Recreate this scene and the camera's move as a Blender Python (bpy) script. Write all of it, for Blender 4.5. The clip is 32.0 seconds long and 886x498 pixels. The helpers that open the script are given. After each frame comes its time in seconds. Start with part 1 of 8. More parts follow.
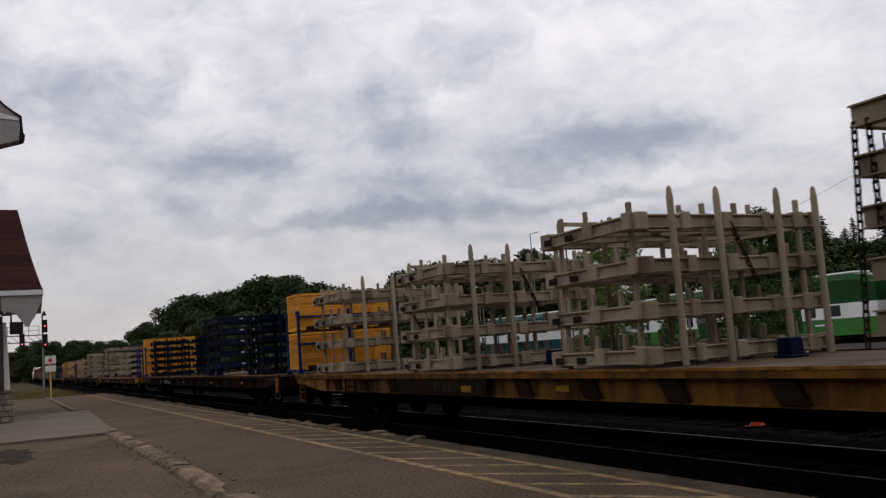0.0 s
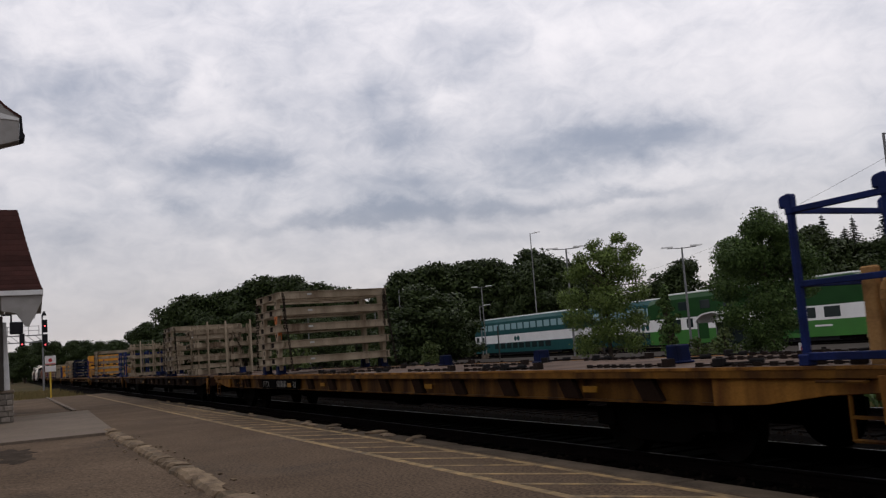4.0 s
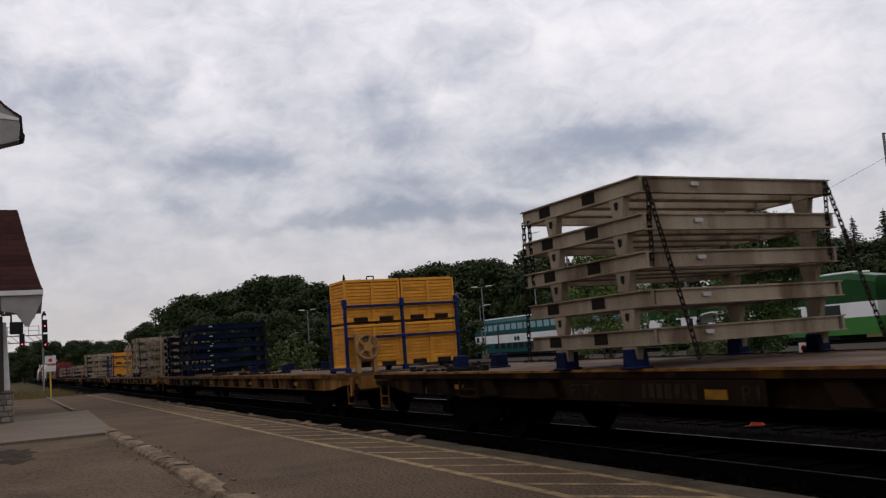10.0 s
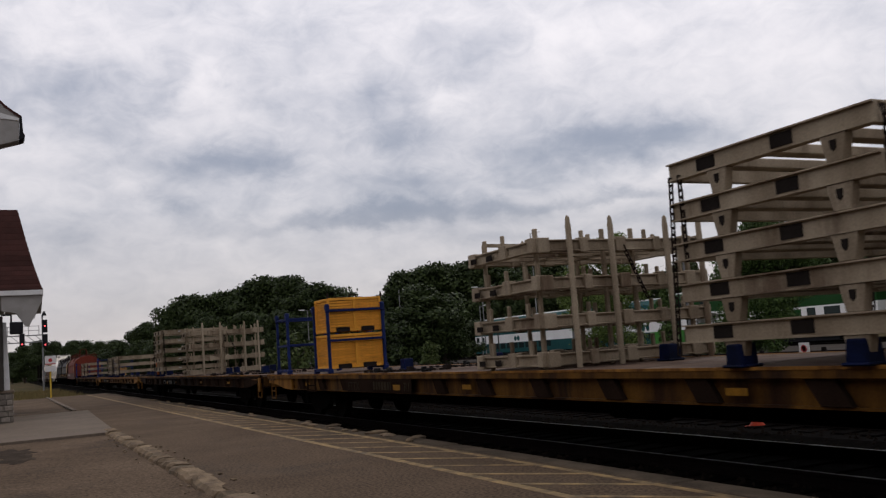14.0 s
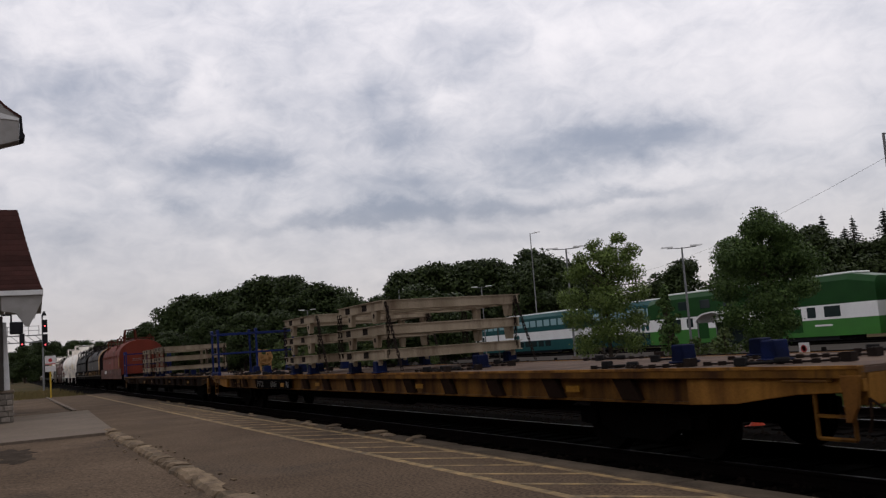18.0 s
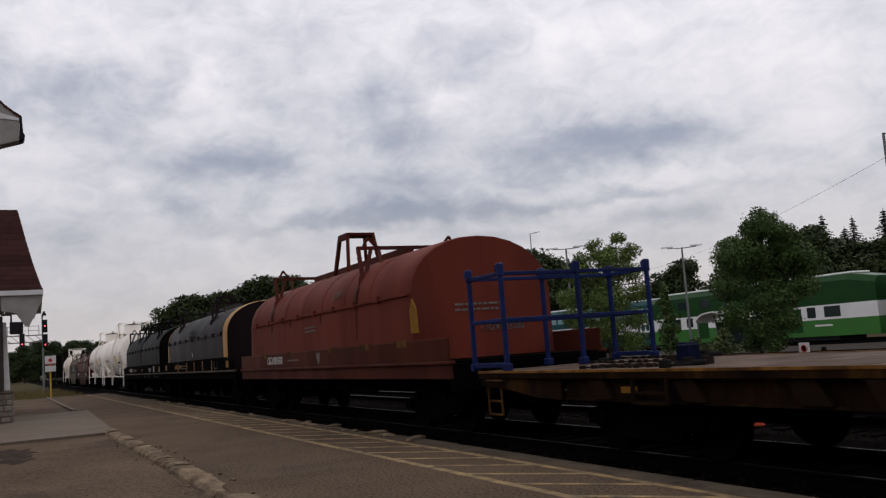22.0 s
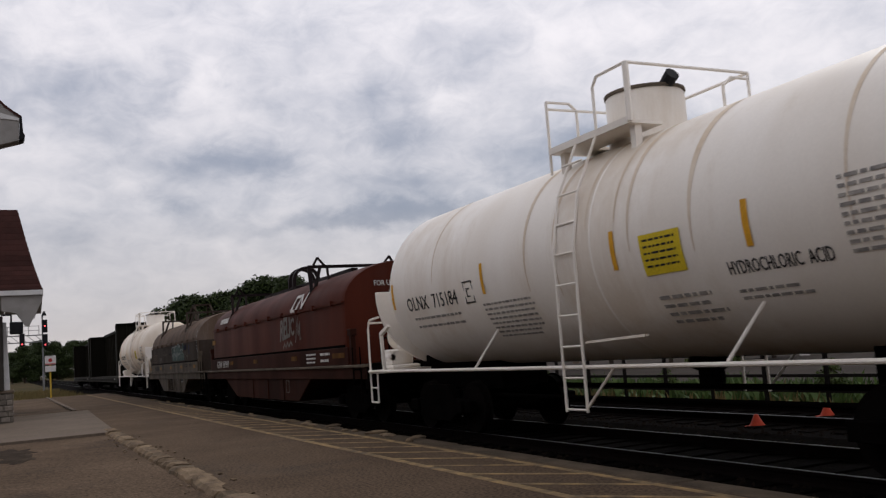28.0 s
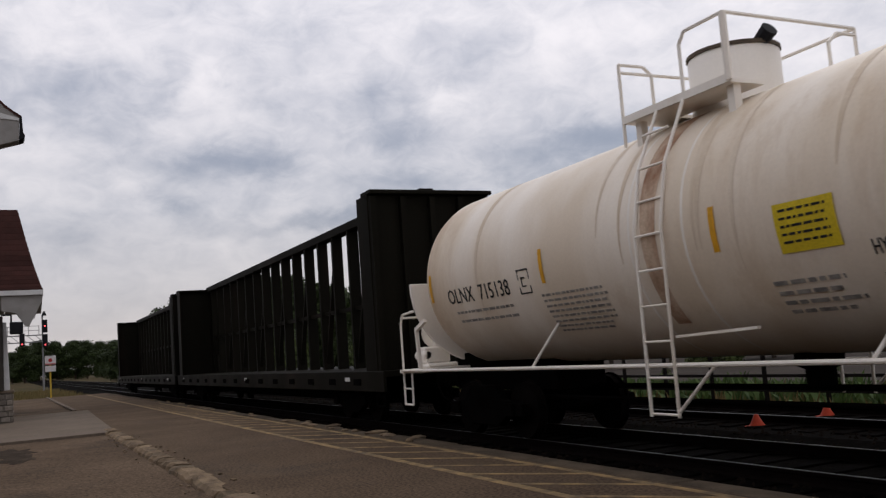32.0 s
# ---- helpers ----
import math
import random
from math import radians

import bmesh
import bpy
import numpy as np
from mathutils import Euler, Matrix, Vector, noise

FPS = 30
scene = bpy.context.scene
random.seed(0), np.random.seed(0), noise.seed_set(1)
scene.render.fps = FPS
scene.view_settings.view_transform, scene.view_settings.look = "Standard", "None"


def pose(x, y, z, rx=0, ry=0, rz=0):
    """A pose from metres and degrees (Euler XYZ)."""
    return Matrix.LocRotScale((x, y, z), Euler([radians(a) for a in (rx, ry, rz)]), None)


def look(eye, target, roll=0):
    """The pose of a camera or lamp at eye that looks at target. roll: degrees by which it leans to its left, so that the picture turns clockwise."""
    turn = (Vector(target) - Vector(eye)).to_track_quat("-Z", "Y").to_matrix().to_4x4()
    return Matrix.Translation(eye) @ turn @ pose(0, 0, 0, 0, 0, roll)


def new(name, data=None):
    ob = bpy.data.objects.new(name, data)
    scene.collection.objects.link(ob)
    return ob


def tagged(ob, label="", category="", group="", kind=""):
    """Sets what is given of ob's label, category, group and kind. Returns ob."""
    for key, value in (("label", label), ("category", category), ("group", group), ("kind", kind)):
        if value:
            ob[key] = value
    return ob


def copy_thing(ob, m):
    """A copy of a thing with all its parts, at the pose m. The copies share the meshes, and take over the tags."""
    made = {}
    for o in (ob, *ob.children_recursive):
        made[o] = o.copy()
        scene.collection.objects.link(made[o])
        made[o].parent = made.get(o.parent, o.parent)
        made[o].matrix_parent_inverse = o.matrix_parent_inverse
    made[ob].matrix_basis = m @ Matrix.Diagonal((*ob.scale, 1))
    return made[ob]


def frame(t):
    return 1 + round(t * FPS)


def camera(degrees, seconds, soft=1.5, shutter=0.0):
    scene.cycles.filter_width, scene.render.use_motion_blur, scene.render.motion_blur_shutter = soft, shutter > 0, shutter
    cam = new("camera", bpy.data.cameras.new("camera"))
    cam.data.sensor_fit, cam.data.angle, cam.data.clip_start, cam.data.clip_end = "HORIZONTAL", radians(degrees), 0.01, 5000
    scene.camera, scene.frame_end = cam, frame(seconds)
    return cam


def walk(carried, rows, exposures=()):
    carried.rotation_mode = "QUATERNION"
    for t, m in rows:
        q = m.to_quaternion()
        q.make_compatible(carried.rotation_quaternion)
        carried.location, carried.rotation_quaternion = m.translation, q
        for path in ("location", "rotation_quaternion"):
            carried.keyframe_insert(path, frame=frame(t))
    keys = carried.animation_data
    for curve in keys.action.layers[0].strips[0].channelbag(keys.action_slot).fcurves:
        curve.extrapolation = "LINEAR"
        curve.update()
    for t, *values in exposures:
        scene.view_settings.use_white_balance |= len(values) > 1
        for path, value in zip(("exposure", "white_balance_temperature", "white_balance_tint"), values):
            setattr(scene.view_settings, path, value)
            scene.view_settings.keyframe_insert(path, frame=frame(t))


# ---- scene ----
cam = camera(52.91, 32.0, soft=1.3, shutter=0.06)
EYE = (0.0, 0.0, 1.469)
LOOK_AT = (-8.925, 4.3756, 2.564)
STANDING = look(EYE, LOOK_AT, -4.2)
walk(cam, [(0.0, STANDING), (32.0, STANDING)])

TRACK_1, TRACK_2 = 7.80, 11.77      # track centres, rail heads at z = 0
SPEED = 12.03                       # metres a second along +x
DECK = 1.05


# ---------------------------------------------------------------- light
# cloud masses in the sky: bearing, height, half width, half height (degrees), depth
GREY_CLOUDS = [(2.4, 16.5, 6.8, 2.1, 0.80), (10.2, 12.8, 8.1, 1.4, 0.85), (10.2, 10.2, 2.6, 1.6, 0.75), (15.6, 12.0, 2.2, 1.2, 0.50), (21.5, 16.5, 3.3, 2.1, 0.80), (24.1, 14.0, 5.4, 1.5, 0.85), (34.9, 11.8, 10.3, 1.7, 0.95), (40.4, 12.2, 5.9, 1.4, 0.75), (28.4, 8.8, 12.4, 0.9, 0.95), (20.6, 8.4, 9.2, 0.8, 0.95), (38.9, 9.1, 7.0, 0.7, 0.70), (40.6, 7.3, 6.5, 0.7, 0.70), (3.0, 8.0, 3.2, 1.0, 0.40), (32.6, 6.6, 9.2, 0.7, 0.60), (10.0, 18.6, 1.5, 2.6, 0.50), (29.9, 18.8, 3.8, 2.0, 0.35), (15.7, 17.2, 3.2, 3.1, 0.35), (25.5, 10.5, 6.5, 0.8, 0.50)]
PALE_CLOUDS = [(11.5, 17.4, 2.4, 2.8, 0.80), (13.1, 14.7, 4.0, 1.8, 0.60), (1.4, 19.5, 3.8, 2.8, 0.70), (7.5, 19.2, 2.7, 2.0, 0.45), (27.5, 15.6, 1.8, 1.0, 0.80), (35.1, 18.7, 3.2, 3.1, 0.70), (40.6, 19.0, 8.1, 3.1, 0.50), (47.7, 15.2, 8.1, 3.6, 0.45), (49.9, 12.0, 5.9, 1.8, 0.40), (2.2, 13.2, 4.3, 1.1, 0.60), (27.5, 11.4, 2.7, 1.0, 0.55), (42.4, 9.8, 9.2, 1.0, 0.60), (13.8, 7.9, 3.2, 1.1, 0.45), (36.4, 8.5, 7.0, 0.4, 0.50), (17.8, 13.2, 3.2, 2.3, 0.35), (3.2, 11.1, 4.9, 1.5, 0.30)]


def make_world():
    world = bpy.data.worlds.new("overcast_sky")
    scene.world = world
    world.use_nodes = True
    nt = world.node_tree
    nt.nodes.clear()
    n, l = nt.nodes.new, nt.links.new
    out, bg = n("ShaderNodeOutputWorld"), n("ShaderNodeBackground")
    tex = n("ShaderNodeTexCoord")
    sep = n("ShaderNodeSeparateXYZ")
    l(tex.outputs["Generated"], sep.inputs[0])
    # a layer of cloud overhead: directions are spread on a level sheet
    up = n("ShaderNodeMath"); up.operation = "MAXIMUM"; up.inputs[1].default_value = 0.0
    l(sep.outputs["Z"], up.inputs[0])
    lift = n("ShaderNodeMath"); lift.operation = "ADD"; lift.inputs[1].default_value = 0.24
    l(up.outputs[0], lift.inputs[0])
    sheet = n("ShaderNodeVectorMath"); sheet.operation = "DIVIDE"
    both = n("ShaderNodeCombineXYZ")
    for k in range(3):
        l(lift.outputs[0], both.inputs[k])
    l(tex.outputs["Generated"], sheet.inputs[0]); l(both.outputs[0], sheet.inputs[1])
    flat = n("ShaderNodeVectorMath"); flat.operation = "MULTIPLY"; flat.inputs[1].default_value = (1, 1, 0)
    l(sheet.outputs[0], flat.inputs[0])

    def cloud(scale, detail, rough, off, distort):
        m = n("ShaderNodeMapping"); m.inputs["Location"].default_value = (off, off * 0.7, 0)
        m.inputs["Rotation"].default_value = (0, 0, radians(-25)); m.inputs["Scale"].default_value = (1, 1.0, 1)
        l(flat.outputs[0], m.inputs[0])
        t = n("ShaderNodeTexNoise"); t.inputs["Scale"].default_value = scale; t.inputs["Detail"].default_value = detail
        t.inputs["Roughness"].default_value = rough; t.inputs["Distortion"].default_value = distort
        l(m.outputs[0], t.inputs["Vector"])
        return t.outputs["Fac"]

    def maths(op, a, b):
        m = n("ShaderNodeMath"); m.operation = op
        for k, v in enumerate((a, b)):
            if isinstance(v, (int, float)):
                m.inputs[k].default_value = v
            else:
                l(v, m.inputs[k])
        return m.outputs[0]

    # cloud masses by bearing from -x towards +y and height over the horizon, in degrees, with ragged edges
    bearing = maths("MULTIPLY", maths("ARCTAN2", sep.outputs["Y"], maths("MULTIPLY", sep.outputs["X"], -1.0)), 57.296)
    rise = maths("MULTIPLY", maths("ARCSINE", sep.outputs["Z"], 0.0), 57.296)
    place = n("ShaderNodeCombineXYZ")
    l(bearing, place.inputs[0]); l(rise, place.inputs[1])
    ragged = n("ShaderNodeTexNoise"); ragged.inputs["Scale"].default_value = 0.16; ragged.inputs["Detail"].default_value = 6
    ragged.inputs["Roughness"].default_value = 0.62
    stretch = n("ShaderNodeVectorMath"); stretch.operation = "MULTIPLY"; stretch.inputs[1].default_value = (0.85, 1.35, 0)
    l(place.outputs[0], stretch.inputs[0]); l(stretch.outputs[0], ragged.inputs["Vector"])
    push = n("ShaderNodeVectorMath"); push.operation = "MULTIPLY_ADD"
    push.inputs[1].default_value, push.inputs[2].default_value = (8.0, 4.6, 0), (-4.0, -2.3, 0)
    l(ragged.outputs["Color"], push.inputs[0])
    drift = n("ShaderNodeVectorMath"); drift.operation = "ADD"
    l(place.outputs[0], drift.inputs[0]); l(push.outputs[0], drift.inputs[1])
    masses = 0.0
    for spots, sign in ((GREY_CLOUDS, -1.0), (PALE_CLOUDS, 1.0)):
        for az, el, wide_, tall, depth in spots:
            v = n("ShaderNodeVectorMath"); v.operation = "MULTIPLY_ADD"
            v.inputs[1].default_value, v.inputs[2].default_value = (1 / wide_, 1 / tall, 0), (-az / wide_, -el / tall, 0)
            l(drift.outputs[0], v.inputs[0])
            d = n("ShaderNodeVectorMath"); d.operation = "DOT_PRODUCT"
            l(v.outputs[0], d.inputs[0]); l(v.outputs[0], d.inputs[1])
            soft = maths("EXPONENT", maths("MULTIPLY", d.outputs["Value"], -1.7), 0.0)
            masses = maths("ADD", maths("MULTIPLY", soft, sign * depth), masses)
    value = maths("ADD", maths("MULTIPLY", cloud(5.4, 5, 0.5, 3.4, 0.3), 0.1), maths("MULTIPLY", cloud(2.2, 5, 0.5, 2.3, 0.2), 0.26))
    puffs = n("ShaderNodeTexNoise"); puffs.inputs["Scale"].default_value = 0.2; puffs.inputs["Detail"].default_value = 8
    puffs.inputs["Roughness"].default_value = 0.56; puffs.inputs["Distortion"].default_value = 0.6
    l(stretch.outputs[0], puffs.inputs["Vector"])
    value = maths("ADD", value, maths("MULTIPLY", puffs.outputs["Fac"], 0.36))
    wisps = n("ShaderNodeTexNoise"); wisps.inputs["Scale"].default_value = 0.55; wisps.inputs["Detail"].default_value = 7
    wisps.inputs["Roughness"].default_value = 0.6; wisps.inputs["Distortion"].default_value = 0.9
    l(stretch.outputs[0], wisps.inputs["Vector"])
    value = maths("ADD", value, maths("MULTIPLY", wisps.outputs["Fac"], 0.22))
    value = maths("ADD", maths("MULTIPLY", masses, 0.18), maths("ADD", value, 0.045))
    ramp = n("ShaderNodeValToRGB")
    e = ramp.color_ramp.elements
    ramp.color_ramp.interpolation = "B_SPLINE"
    e[0].position, e[0].color = 0.27, (0.26, 0.285, 0.36, 1)
    e[1].position, e[1].color = 0.68, (0.83, 0.785, 0.80, 1)
    mid = e.new(0.47); mid.color = (0.545, 0.538, 0.585, 1)
    l(value, ramp.inputs[0])
    # paler and warmer towards the horizon
    low = n("ShaderNodeMapRange"); low.inputs["From Min"].default_value = 0.0; low.inputs["From Max"].default_value = 0.17
    low.inputs["To Min"].default_value = 0.8; low.inputs["To Max"].default_value = 0.0
    l(up.outputs[0], low.inputs["Value"])
    pale = n("ShaderNodeMix"); pale.data_type = "RGBA"
    l(low.outputs[0], pale.inputs[0]); l(ramp.outputs[0], pale.inputs[6]); pale.inputs[7].default_value = (0.585, 0.525, 0.533, 1)
    # brighter overhead, as under a thin deck
    high = n("ShaderNodeMapRange"); high.inputs["From Min"].default_value = 0.14; high.inputs["From Max"].default_value = 0.42
    high.inputs["To Min"].default_value = 0.88; high.inputs["To Max"].default_value = 1.2
    l(up.outputs[0], high.inputs["Value"])
    bright = n("ShaderNodeVectorMath"); bright.operation = "SCALE"
    l(pale.outputs[2], bright.inputs[0]); l(high.outputs[0], bright.inputs["Scale"])
    sky = n("ShaderNodeTexSky"); sky.sky_type = "NISHITA"; sky.sun_disc = False
    sky.sun_elevation, sky.sun_rotation = radians(48), radians(-35)
    blue = n("ShaderNodeVectorMath"); blue.operation = "SCALE"; blue.inputs["Scale"].default_value = 0.012
    l(sky.outputs[0], blue.inputs[0])
    add = n("ShaderNodeVectorMath"); add.operation = "ADD"
    l(bright.outputs[0], add.inputs[0]); l(blue.outputs[0], add.inputs[1])
    l(add.outputs[0], bg.inputs["Color"]); bg.inputs["Strength"].default_value = 1.0
    l(bg.outputs[0], out.inputs["Surface"])


make_world()
sun = new("sun", bpy.data.lights.new("sun", "SUN"))
sun.data.energy, sun.data.angle, sun.data.color = 0.5, radians(25), (1.0, 0.96, 0.9)
sun.matrix_world = look((-30, 45, 60), (0, 0, 0))
scene.view_settings.exposure = 0.0


# ---------------------------------------------------------------- materials
def material(name, base, other=None, rough=0.6, metal=0.0, scale=6.0, fine=60.0, bump=0.15, amount=0.5, streak=0.0, rand=0.0, stain=None, stain_amount=0.4, spec=0.08, speckle=0.14):
    """base varies towards other by coarse and fine noise; streak: the noise runs down the sides; stain: patches of a third colour."""
    m = bpy.data.materials.new(name)
    m.use_nodes = True
    nt = m.node_tree
    n, l = nt.nodes.new, nt.links.new
    b = nt.nodes["Principled BSDF"]
    other = other or tuple(c * 0.6 for c in base)
    tex = n("ShaderNodeTexCoord")
    mp = n("ShaderNodeMapping"); mp.inputs["Scale"].default_value = (1, 1, 0.18 if streak else 1)
    l(tex.outputs["Object"], mp.inputs[0])
    info = n("ShaderNodeObjectInfo")
    shift = n("ShaderNodeVectorMath"); shift.operation = "ADD"
    sc = n("ShaderNodeVectorMath"); sc.operation = "SCALE"; sc.inputs[0].default_value = (13, 7, 5)
    l(info.outputs["Random"], sc.inputs["Scale"]); l(mp.outputs[0], shift.inputs[0]); l(sc.outputs[0], shift.inputs[1])
    big = n("ShaderNodeTexNoise"); big.inputs["Scale"].default_value = scale; big.inputs["Detail"].default_value = 5
    l(shift.outputs[0], big.inputs["Vector"])
    little = n("ShaderNodeTexNoise"); little.inputs["Scale"].default_value = fine; little.inputs["Detail"].default_value = 3
    l(tex.outputs["Object"], little.inputs["Vector"])
    r = n("ShaderNodeMapRange"); r.inputs["From Min"].default_value = 0.35; r.inputs["From Max"].default_value = 0.65
    r.inputs["To Max"].default_value = amount
    l(big.outputs["Fac"], r.inputs["Value"])
    mix = n("ShaderNodeMix"); mix.data_type = "RGBA"
    l(r.outputs[0], mix.inputs[0]); mix.inputs[6].default_value = (*base, 1); mix.inputs[7].default_value = (*other, 1)
    colour = mix.outputs[2]
    if stain:
        patch = n("ShaderNodeTexNoise"); patch.inputs["Scale"].default_value = scale * 0.45; patch.inputs["Detail"].default_value = 8
        patch.inputs["Roughness"].default_value = 0.7
        l(shift.outputs[0], patch.inputs["Vector"])
        pr = n("ShaderNodeMapRange"); pr.inputs["From Min"].default_value = 0.53; pr.inputs["From Max"].default_value = 0.66
        pr.inputs["To Max"].default_value = stain_amount
        l(patch.outputs["Fac"], pr.inputs["Value"])
        m2 = n("ShaderNodeMix"); m2.data_type = "RGBA"
        l(pr.outputs[0], m2.inputs[0]); l(colour, m2.inputs[6]); m2.inputs[7].default_value = (*stain, 1)
        colour = m2.outputs[2]
    grain = n("ShaderNodeMapRange"); grain.inputs["From Min"].default_value, grain.inputs["From Max"].default_value = 0.3, 0.7
    grain.inputs["To Min"].default_value = 1 - speckle; grain.inputs["To Max"].default_value = 1 + speckle
    l(little.outputs["Fac"], grain.inputs["Value"])
    g = n("ShaderNodeVectorMath"); g.operation = "SCALE"
    l(colour, g.inputs[0]); l(grain.outputs[0], g.inputs["Scale"])
    colour = g.outputs[0]
    if rand:
        rr = n("ShaderNodeMapRange"); rr.inputs["To Min"].default_value = 1 - rand; rr.inputs["To Max"].default_value = 1 + rand
        l(info.outputs["Random"], rr.inputs["Value"])
        g2 = n("ShaderNodeVectorMath"); g2.operation = "SCALE"
        l(colour, g2.inputs[0]); l(rr.outputs[0], g2.inputs["Scale"])
        colour = g2.outputs[0]
    l(colour, b.inputs["Base Color"])
    ro = n("ShaderNodeMapRange"); ro.inputs["To Min"].default_value = max(0.05, rough - 0.12); ro.inputs["To Max"].default_value = min(1, rough + 0.12)
    l(big.outputs["Fac"], ro.inputs["Value"]); l(ro.outputs[0], b.inputs["Roughness"])
    b.inputs["Metallic"].default_value = metal
    b.inputs["Specular IOR Level"].default_value = spec
    if bump:
        bp = n("ShaderNodeBump"); bp.inputs["Strength"].default_value = bump; bp.inputs["Distance"].default_value = 0.01
        l(little.outputs["Fac"], bp.inputs["Height"]); l(bp.outputs[0], b.inputs["Normal"])
    return m


def leaf_material(name, dark, light):
    m = bpy.data.materials.new(name)
    m.use_nodes = True
    nt = m.node_tree
    n, l = nt.nodes.new, nt.links.new
    b = nt.nodes["Principled BSDF"]
    geo, tex = n("ShaderNodeNewGeometry"), n("ShaderNodeTexCoord")
    noise_t = n("ShaderNodeTexNoise"); noise_t.inputs["Scale"].default_value = 0.9
    l(tex.outputs["Object"], noise_t.inputs["Vector"])
    s = n("ShaderNodeMath"); s.operation = "MULTIPLY_ADD"; s.inputs[1].default_value = 0.55
    h = n("ShaderNodeMath"); h.operation = "MULTIPLY"; h.inputs[1].default_value = 0.45
    l(noise_t.outputs["Fac"], h.inputs[0]); l(geo.outputs["Random Per Island"], s.inputs[0]); l(h.outputs[0], s.inputs[2])
    mix = n("ShaderNodeMix"); mix.data_type = "RGBA"
    l(s.outputs[0], mix.inputs[0]); mix.inputs[6].default_value = (*dark, 1); mix.inputs[7].default_value = (*light, 1)
    l(mix.outputs[2], b.inputs["Base Color"])
    b.inputs["Roughness"].default_value = 0.6
    b.inputs["Specular IOR Level"].default_value = 0.15
    return m


def plain_glow(name, colour, strength):
    m = bpy.data.materials.new(name)
    m.use_nodes = True
    b = m.node_tree.nodes["Principled BSDF"]
    b.inputs["Base Color"].default_value = (*colour, 1)
    b.inputs["Emission Color"].default_value = (*colour, 1)
    b.inputs["Emission Strength"].default_value = strength
    return m


def glass_dark(name, colour):
    m = bpy.data.materials.new(name)
    m.use_nodes = True
    b = m.node_tree.nodes["Principled BSDF"]
    b.inputs["Base Color"].default_value = (*colour, 1)
    b.inputs["Roughness"].default_value = 0.12
    b.inputs["Specular IOR Level"].default_value = 0.18
    return m


ASPHALT = material("asphalt", (0.108, 0.076, 0.051), (0.078, 0.055, 0.038), 0.9, scale=0.7, fine=26, bump=0.5, amount=0.8, stain=(0.035, 0.032, 0.03), stain_amount=0.35, spec=0.025, speckle=0.5)
ASPHALT_OLD = material("worn_asphalt", (0.118, 0.083, 0.056), (0.078, 0.055, 0.038), 0.92, scale=0.5, fine=26, bump=0.5, amount=0.8, stain=(0.03, 0.028, 0.026), stain_amount=0.55, spec=0.025, speckle=0.5)
CONCRETE = material("concrete", (0.155, 0.122, 0.094), (0.118, 0.092, 0.07), 0.9, scale=0.6, fine=24, bump=0.3, amount=0.7, stain=(0.09, 0.07, 0.055), speckle=0.22)
KERB = material("kerb_concrete", (0.235, 0.17, 0.108), (0.10, 0.073, 0.05), 0.95, scale=4.5, fine=40, bump=0.8, amount=0.9, rand=0.12, stain=(0.05, 0.045, 0.035), stain_amount=0.7)
EDGE = material("platform_edge", (0.1, 0.078, 0.056), (0.05, 0.04, 0.03), 0.95, scale=2.2, fine=40, bump=0.6, amount=0.8, rand=0.12, spec=0.025)
PAINT = material("worn_yellow_paint", (0.33, 0.225, 0.105), (0.14, 0.105, 0.065), 0.85, scale=4.0, fine=35, bump=0.3, amount=0.95, stain=(0.09, 0.075, 0.06), stain_amount=0.9)
# These four track tones hold the train's deep shade in their colour.
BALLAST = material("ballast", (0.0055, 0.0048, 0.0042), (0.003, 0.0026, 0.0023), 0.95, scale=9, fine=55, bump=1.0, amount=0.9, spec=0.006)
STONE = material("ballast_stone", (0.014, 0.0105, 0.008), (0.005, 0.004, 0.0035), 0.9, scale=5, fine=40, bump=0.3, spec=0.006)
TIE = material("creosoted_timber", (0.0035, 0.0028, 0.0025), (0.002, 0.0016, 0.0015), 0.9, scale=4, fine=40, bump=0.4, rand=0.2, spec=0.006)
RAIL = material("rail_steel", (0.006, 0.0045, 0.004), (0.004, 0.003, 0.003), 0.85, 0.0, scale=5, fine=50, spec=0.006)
RAILHEAD = material("worn_rail_head", (0.08, 0.08, 0.084), (0.035, 0.035, 0.037), 0.4, 1.0, scale=3, fine=40, bump=0.02)
GROUND = material("dry_grass_ground", (0.075, 0.052, 0.026), (0.03, 0.034, 0.015), 0.95, scale=0.35, fine=14, bump=1.0, amount=0.9, stain=(0.10, 0.065, 0.034), stain_amount=0.6, spec=0.025)
LOT = material("parking_asphalt", (0.052, 0.044, 0.038), (0.032, 0.027, 0.024), 0.9, scale=0.3, fine=30, bump=0.2, spec=0.025)
TAR = material("worn_tar", (0.05, 0.037, 0.027), (0.028, 0.022, 0.017), 0.9, scale=2.0, fine=26, bump=0.4, amount=0.9, stain=(0.09, 0.065, 0.045), stain_amount=0.8, spec=0.025, speckle=0.4)
GRASSY = material("grass_blade", (0.16, 0.115, 0.05), (0.075, 0.085, 0.03), 0.8, scale=0.3, fine=12, bump=0)

